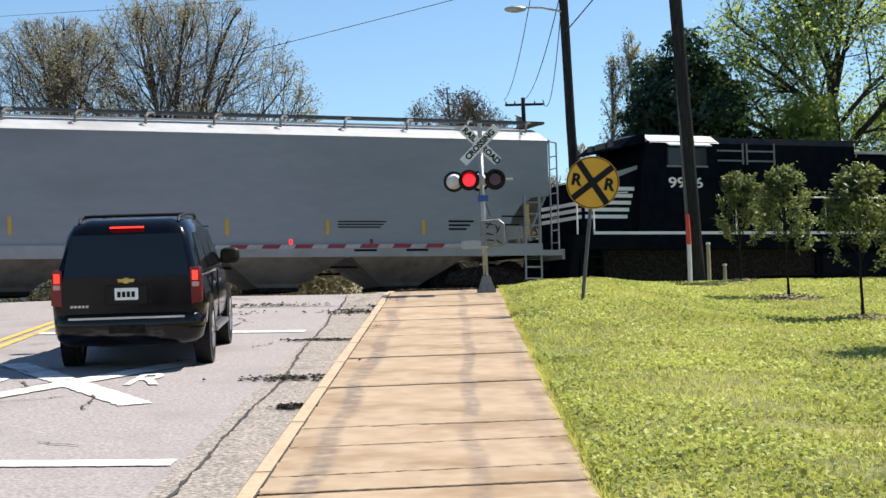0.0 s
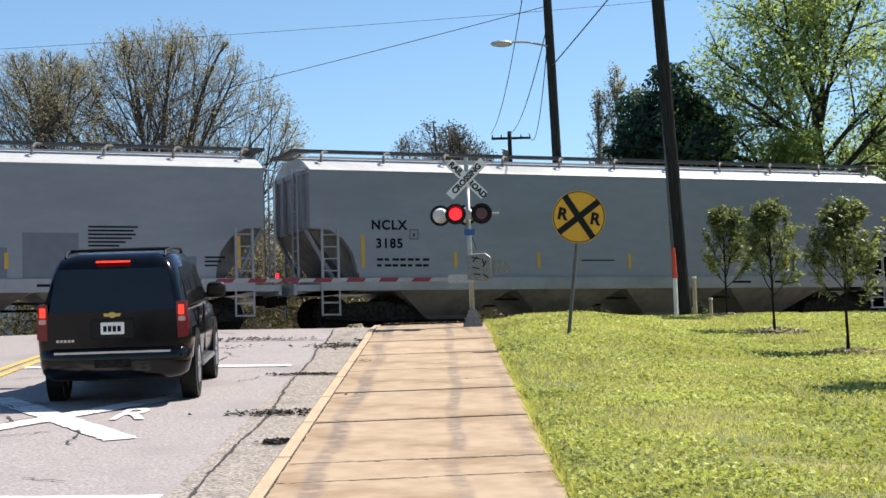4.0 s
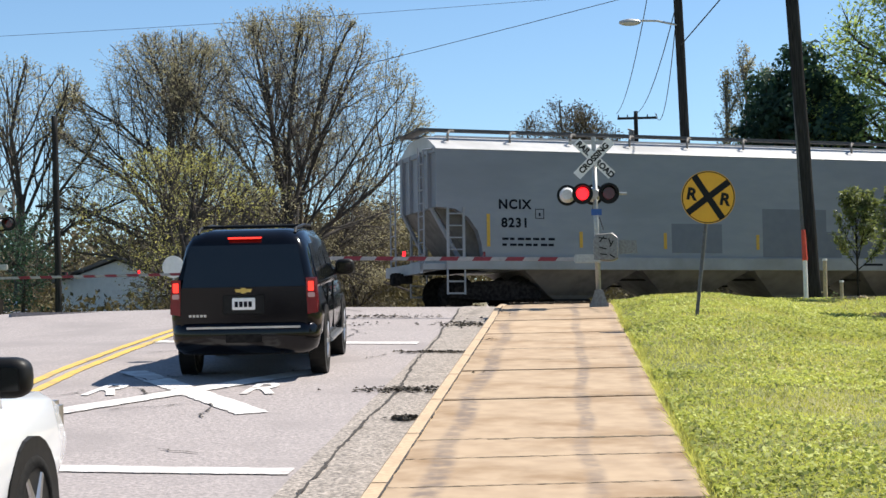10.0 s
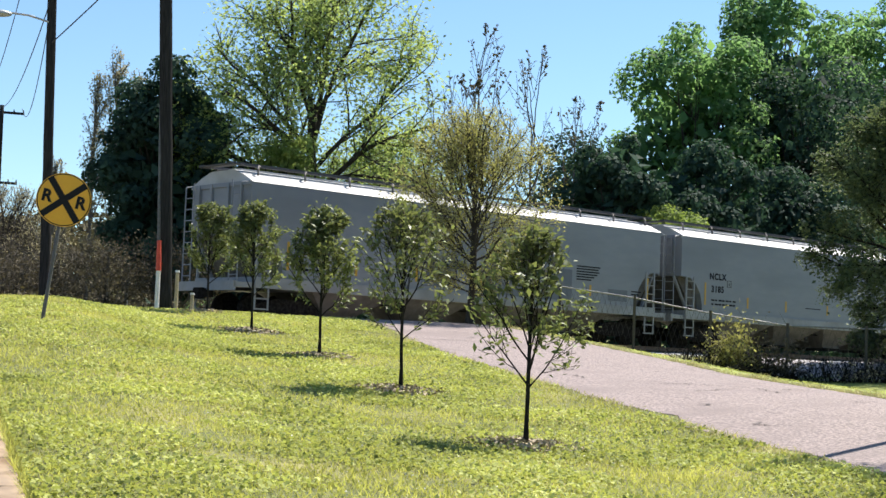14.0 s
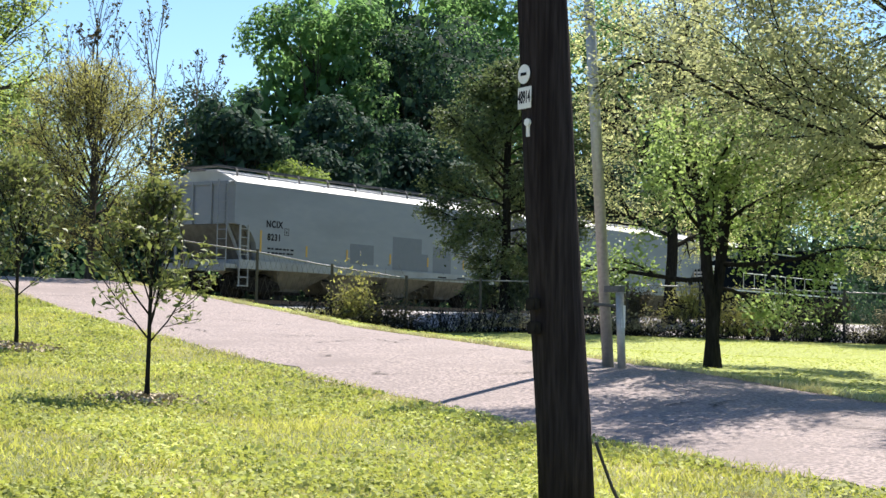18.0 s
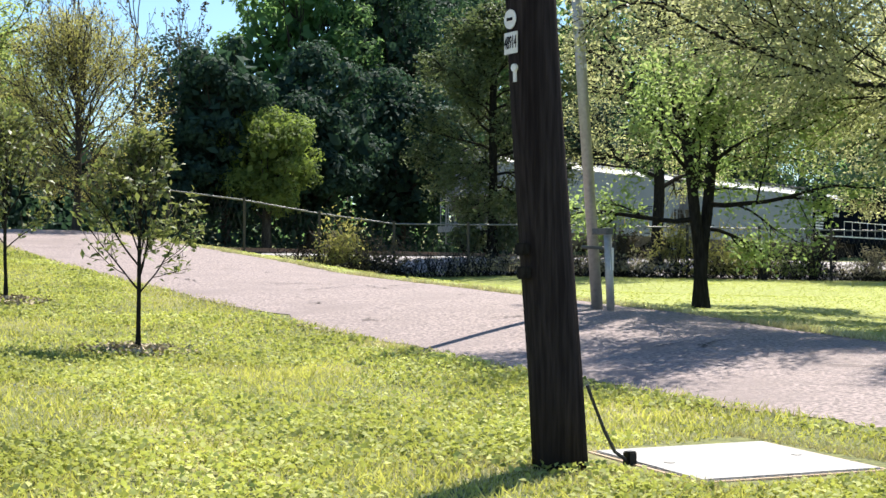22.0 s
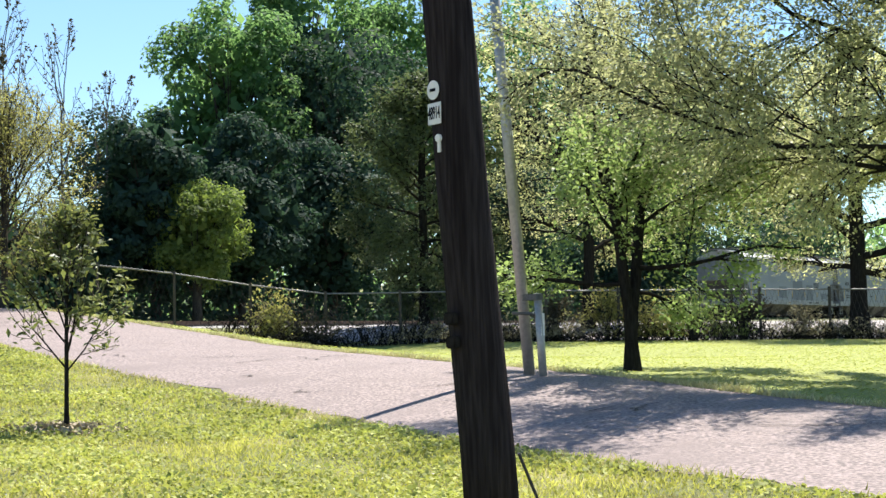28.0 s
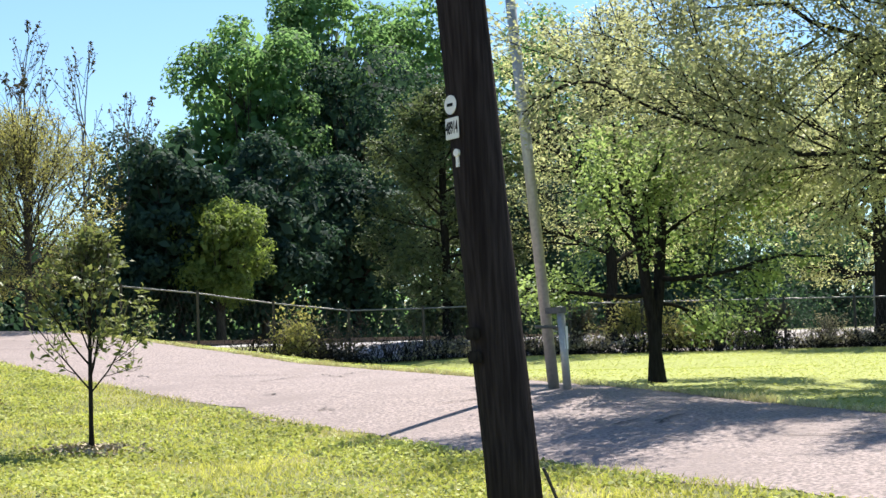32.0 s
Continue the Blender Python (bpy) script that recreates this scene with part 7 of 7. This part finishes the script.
def far_right(g, n):
    x, y = g.uniform(2.6, 34, n), g.uniform(110, 165, n)
    return np.stack([x, y, land_z(x, y) + g.uniform(0, 1, n) ** 0.9 * (5.6 + 1.2 * np.sin(x * 0.7) + np.sin(x * 1.9 + y))], 1)


thicket("far_thicket", "olive spring thicket beside the far road", 20000, far_left, 0.66, OLIVE, 303)
thicket("far_thicket", "brown brushwood behind the crossing", 18000, left_brush, 0.32, BRUSH, 306)
thicket("far_thicket", "low brown scrub along the far road", 12000, verge_brush, 0.34, OLIVE, 307)
def crossing_scrub(g, n):
    x, y = np.where(g.uniform(0, 1, n) < 0.7, g.uniform(-32, -12.6, n), g.uniform(-2.2, 5, n)), g.uniform(54, 88, n)
    y = y + np.maximum(0, -x - 14) * 0.42
    return np.stack([x, y, land_z(x, y) + g.uniform(0, 1, n) ** 1.4 * (1.0 + 0.5 * np.sin(x * 1.3 + y))], 1)


thicket("far_thicket", "low dry scrub beyond the railway crossing", 16000, crossing_scrub, 0.2, OLIVE, 308)
thicket("far_thicket", "brown tangled thicket beside the far road", 18000, far_right, 0.33, BRUSH, 304)
def road_end(g, n):
    x, y = g.uniform(-70, 60, n), g.uniform(240, 460, n)
    inside = (np.abs(x + 8.8) < 6.4) & (y < 400)
    x = np.where(inside, x + np.sign(x + 8.8) * 8, x)
    return np.stack([x, y, land_z(x, y) + g.uniform(0, 1, n) ** 0.8 * (14 + 2 * np.sin(x * 0.3) + np.sin(x * 1.1 + y))], 1)


thicket("far_woods", "spring woods at the far end of the road", 26000, road_end, 1.4, OLIVE, 305)
thicket("far_woods", "brown spring woods along the horizon", 16000, brown_horizon, 0.9, OLIVE, 309)
# the undergrowth's leaf colour is darkened to stand for shade behind the line
thicket("undergrowth", "tangled undergrowth behind the railway, coloured dark for shade", 32000, behind_track, 0.36, DARKLEAF, 301)
thicket("far_woods", "distant woods along the horizon", 16000, horizon_wood, 1.1, WOODLEAF, 302)

# woodland along the far road
for k, (x, y, h, r) in enumerate(((-19, 150, 12, 4.6), (-17.5, 185, 13, 4.6), (-26, 135, 13, 5), (-33, 140, 12, 5), (-19.5, 215, 14, 5), (1.8, 165, 12, 4.4), (3.0, 200, 13, 4.6), (6.5, 140, 10, 4.2))):
    tree("roadside_tree", "olive-brown budding tree beside the far road", x, y, h, r, 1.6, 180 + k, OLIVE, 9000, 0.26, "round", 0.25, 120, clump=0.5, inner=400)

# climbing plants on the fence
for k, (f0, h, w, mt, nn) in enumerate(((0.135, 1.25, 0.8, BUDLEAF, 1500), (0.165, 1.0, 1.1, BRUSH, 900), (0.27, 0.5, 1.8, BUDS, 900), (0.35, 0.6, 1.8, BUDS, 1100), (0.44, 1.3, 1.6, BUDLEAF, 2400), (0.5, 0.9, 0.8, SPRING, 700), (0.58, 0.5, 2.2, BUDS, 1100), (0.68, 0.5, 2.2, BUDS, 1100), (0.8, 0.6, 2.4, BUDS, 1100))):
    g = np.random.default_rng(200 + k)
    c0 = FA + fdir * flen * f0
    base = g.normal(size=(nn, 3)) * np.array([w * 0.45, 0.22, h * 0.42])
    C = np.stack([c0.x + fdir.x * base[:, 0] + base[:, 1] * 0.5, c0.y + fdir.y * base[:, 0] + base[:, 1], np.abs(base[:, 2]) + 0.15 + land(c0.x, c0.y)], 1)
    ivy = thing("fence_vine", Matrix(), "tangled vine climbing the chain link fence", "vine", "vines on the fence")
    v, f = leaves(g, C, 0.1)
    o = tagged(new("foliage", quads_mesh("foliage", v, f, mt)), kind="stuff")
    o.parent = ivy
    a = C[g.integers(0, nn, 160)]
    v, f = tubes(a, a + g.normal(size=a.shape) * np.array([0.3, 0.2, 0.3]), np.full(160, 0.008), np.full(160, 0.004), 3)
    o = tagged(new("stem_tangle", quads_mesh("stem_tangle", v, f, TWIG)), kind="stuff")
    o.parent = ivy


# dry tangled stems and weeds along the foot of the fence
g = np.random.default_rng(230)
nn = 2600
u = g.uniform(0.1, 1.0, nn)
sx_, sy_ = FA.x + fdir.x * flen * u + g.normal(size=nn) * 0.25, FA.y + fdir.y * flen * u + g.normal(size=nn) * 0.25
a = np.stack([sx_, sy_, land_z(sx_, sy_) + 0.02], 1)
hgt = g.uniform(0.15, 0.75, nn) * (0.55 + 0.45 * np.sin(u * 47) * np.sin(u * 19 + 1)) + 0.1
b = a + np.stack([g.normal(size=nn) * 0.25, g.normal(size=nn) * 0.25, hgt], 1)
c = b + g.normal(size=(nn, 3)) * 0.2
v1, f1 = tubes(a, b, np.full(nn, 0.011), np.full(nn, 0.008), 3)
v2, f2 = tubes(b, c, np.full(nn, 0.008), np.full(nn, 0.004), 3)
tagged(new("fence_weeds", quads_mesh("fence_weeds", np.concatenate([v1, v2]), np.concatenate([f1, f2 + len(v1)]), DARKBARK)), "dark dry stems tangled along the fence foot", "weeds", kind="stuff")
for f0, off, mt, h, nn in ((0.47, -0.5, SPRING, 1.15, 420), (0.405, 0.3, BUDLEAF, 1.7, 1500), (0.36, 0.4, BRUSH, 1.5, 1400), (0.52, 0.4, BRUSH, 1.35, 1300), (0.57, 0.5, BUDS, 1.0, 700)):
    g = np.random.default_rng(240 + nn)
    c0 = FA + fdir * flen * f0
    bx, by = c0.x + off * 0.47, c0.y + off * 0.88
    wsh = thing("weed_shrub", Matrix.Translation((bx, by, land(bx, by))), "wiry shrub growing by the chain link fence", "shrub", "shrubs by the fence")
    m = 46
    tips_ = np.stack([g.normal(size=m) * h * 0.32, g.normal(size=m) * h * 0.2, g.uniform(0.45, 1.0, m) * h], 1)
    midp = tips_ * np.array([0.5, 0.5, 0.62])
    v1, f1 = tubes(np.zeros((m, 3)) + g.normal(size=(m, 3)) * np.array([0.06, 0.06, 0]), midp, np.full(m, 0.012), np.full(m, 0.008), 4)
    v2, f2 = tubes(midp, tips_, np.full(m, 0.008), np.full(m, 0.003), 4)
    o = new("stem", quads_mesh("stem", np.concatenate([v1, v2]), np.concatenate([f1, f2 + len(v1)]), BARK))
    o.parent = wsh
    q, w = g.integers(0, m, nn), g.uniform(0.15, 1.05, (nn, 1))
    C = midp[q] * (1 - w) + tips_[q] * w + g.normal(size=(nn, 3)) * 0.05
    v, f = leaves_facing(g, C, np.tile(np.array([[0.0, 0.0, 1.0]]), (nn, 1)), 0.1, 0.24)
    o = tagged(new("foliage", quads_mesh("foliage", v, f, mt)), kind="stuff")
    o.parent = wsh


# grass
def blades(name, n, region, mat, label, hmin, hmax, w, seed):
    g = np.random.default_rng(seed)
    x, y = region(g, n)
    keep = np.abs(x - drive_mid(y)) > drive_half(y) + 0.03 + 0.1 * g.normal(size=len(x))
    keep &= (np.abs(x - 7.3) > 0.85) | (np.abs(y - 7.83) > 0.85)
    x, y = x[keep], y[keep]
    z = land_z(x, y)
    n = len(x)
    an = g.uniform(0, 6.28, n)
    patch = np.array([noise.noise(Vector((px * 0.9, py * 0.9, 0))) for px, py in zip(x, y)])
    h = g.uniform(hmin, hmax, n) * (0.9 + 0.7 * patch)
    w = w * g.uniform(0.7, 1.3, n)
    lx, ly = g.normal(size=n) * h * 0.7, g.normal(size=n) * h * 0.7
    a = np.stack([x - np.cos(an) * w, y - np.sin(an) * w, z - 0.01], 1)
    b = np.stack([x + np.cos(an) * w, y + np.sin(an) * w, z - 0.01], 1)
    c = np.stack([x + lx, y + ly, z + h], 1)
    v = np.stack([a, b, c], 1).reshape(-1, 3)
    return tagged(new(name, quads_mesh(name, v, np.arange(3 * n).reshape(n, 3), mat)), label, "grass", kind="stuff")


def near_lawn(g, n):
    y = 5.5 + 33.5 * g.uniform(0, 1, n) ** 1.35
    return g.uniform(0.93, 10.5, n), y


def field(g, n):
    return g.uniform(13.0, 36, n), g.uniform(7, 40, n)


def clumped(g, n):
    cx, cy = near_lawn(g, 5000)
    lush = np.sin(cx * 1.7 + 0.4 * cy) + np.sin(cy * 1.1 - cx * 0.6) + 0.6 * np.sin(cy * 2.9 + cx) > -0.7
    cx, cy = cx[lush][:2600], cy[lush][:2600]
    i = g.integers(0, len(cx), n)
    return np.clip(cx[i] + g.normal(size=n) * 0.2, 0.95, 10.5), cy[i] + g.normal(size=n) * 0.2


blades("lawn_grass", 190000, near_lawn, GRASS, "short mown spring grass", 0.02, 0.065, 0.01, 1)
g = np.random.default_rng(2)
cx, cy = clumped(g, 105000)
ok = (np.abs(cx - drive_mid(cy)) > drive_half(cy) + 0.08) & ((np.abs(cx - 7.3) > 0.95) | (np.abs(cy - 7.83) > 0.95))
cx, cy = cx[ok], cy[ok]
v, f = leaves_facing(g, np.stack([cx, cy, land_z(cx, cy) + g.uniform(0.02, 0.065, len(cx))], 1), np.tile(np.array([[0.0, 0.0, 1.0]]), (len(cx), 1)) + g.normal(size=(len(cx), 3)) * 0.3, 0.05, 0.36)
tagged(new("lawn_clover", quads_mesh("lawn_clover", v, f, WEEDS)), "broad-leaved clover growing in the lawn", "clover", kind="stuff")
blades("dry_grass", 26000, near_lawn, STRAW, "pale dry grass among the green", 0.03, 0.07, 0.006, 5)
g = np.random.default_rng(3)
fx, fy = field(g, 52000)
ok = fx - drive_mid(fy) > drive_half(fy) + 0.05 + 0.1 * np.abs(g.normal(size=len(fx)))
fx, fy = fx[ok], fy[ok]
v, f = leaves_facing(g, np.stack([fx, fy, land_z(fx, fy) + g.uniform(0.014, 0.035, len(fx))], 1), np.tile(np.array([[0.0, 0.0, 5.0]]), (len(fx), 1)), 0.06, 0.3)
tagged(new("field_grass", quads_mesh("field_grass", v, f, LUSH)), "short sunlit field grass by the fence", "grass", kind="stuff")


def drive_fringe(g, n):
    y = g.uniform(9, 40, n)
    far = g.uniform(0, 1, n) < 0.7
    return drive_mid(y) + np.where(far, 1, -1) * (drive_half(y) + np.abs(g.normal(size=n)) * 0.16 - 0.06), y


def pole_foot(g, n):
    k = g.uniform(0, 1, n)
    x = np.where(k < 0.4, 6.13 + g.normal(size=n) * 0.4, 7.3 + g.choice((-1, 1), n) * (0.78 + np.abs(g.normal(size=n)) * 0.2))
    y = np.where(k < 0.4, 8.1 + g.normal(size=n) * 0.4, 7.83 + g.uniform(-1.0, 1.0, n))
    return x, y


blades("drive_fringe", 15000, drive_fringe, STRAW, "dry ragged grass along the edge of the drive", 0.03, 0.1, 0.012, 6)
blades("dry_grass", 7000, pole_foot, STRAW, "dry trampled grass round the pole and the vault", 0.02, 0.06, 0.008, 8)
g = np.random.default_rng(9)
fx, fy = g.uniform(2.5, 8.5, 600), g.uniform(9.0, 17.5, 600)
near_f = np.sin(fx * 1.9) + np.sin(fy * 1.4 + fx) > 0.2
fx, fy = fx[near_f], fy[near_f]
v, f = leaves(g, np.stack([fx, fy, land_z(fx, fy) + 0.06], 1), 0.022, 0.6)
tagged(new("clover_flowers", quads_mesh("clover_flowers", v, f, FLOWER)), "small white clover flowers in the grass", "flowers", kind="stuff")
# ragged grass edge along the pavement
ey = g.uniform(3, 35, 6000)
ex = 0.93 + np.abs(g.normal(size=6000)) * 0.05 - 0.05


def edge_region(gg, n):
    return ex[:n], ey[:n]


blades("edge_grass", 6000, edge_region, GRASS, "ragged grass along the pavement edge", 0.04, 0.1, 0.007, 4)


# ---- movement ----
def rail_pose(s):
    return TRACK_M @ pose(s, 0, RAIL_Z)


# seconds and the place of the last car's trailing eave along the track
TRAIN = [(0, -18.23), (0.5, -16.77), (1, -15.34), (1.5, -13.91), (2, -12.49), (2.5, -11.06), (3, -9.62), (3.5, -8.16), (4, -6.68), (4.5, -5.17), (5, -3.65), (5.5, -2.11), (6, -0.55), (6.5, 1.02), (7, 2.61), (7.5, 4.21), (8, 5.81), (8.5, 7.43), (9, 9.05), (9.5, 10.67), (10, 12.31), (10.5, 13.94), (11, 15.58), (11.5, 17.23), (12, 18.89), (12.5, 20.57), (13, 22.26), (13.5, 23.97), (14, 25.71), (14.5, 27.47), (15, 29.27), (15.5, 31.11), (16, 32.99), (16.5, 34.92), (17, 36.89), (17.5, 38.91), (18, 40.98), (18.5, 43.1), (19, 45.27), (19.5, 47.47), (20, 49.7), (20.5, 51.95), (21, 54.3), (22, 59.1), (23, 64.1), (24, 69.5), (25, 75.4), (26, 81.9), (27, 88.9), (28, 96.2), (29, 103.8), (30, 111.5), (31, 119.3), (32, 127.2)]


def motions():
    walk(car_b, [(t, rail_pose(s + 8.9)) for t, s in TRAIN])
    walk(car_a, [(t, rail_pose(s + 8.9 + 19.0)) for t, s in TRAIN])
    walk(lead, [(t, rail_pose(s + 37.2)) for t, s in TRAIN])


motions()
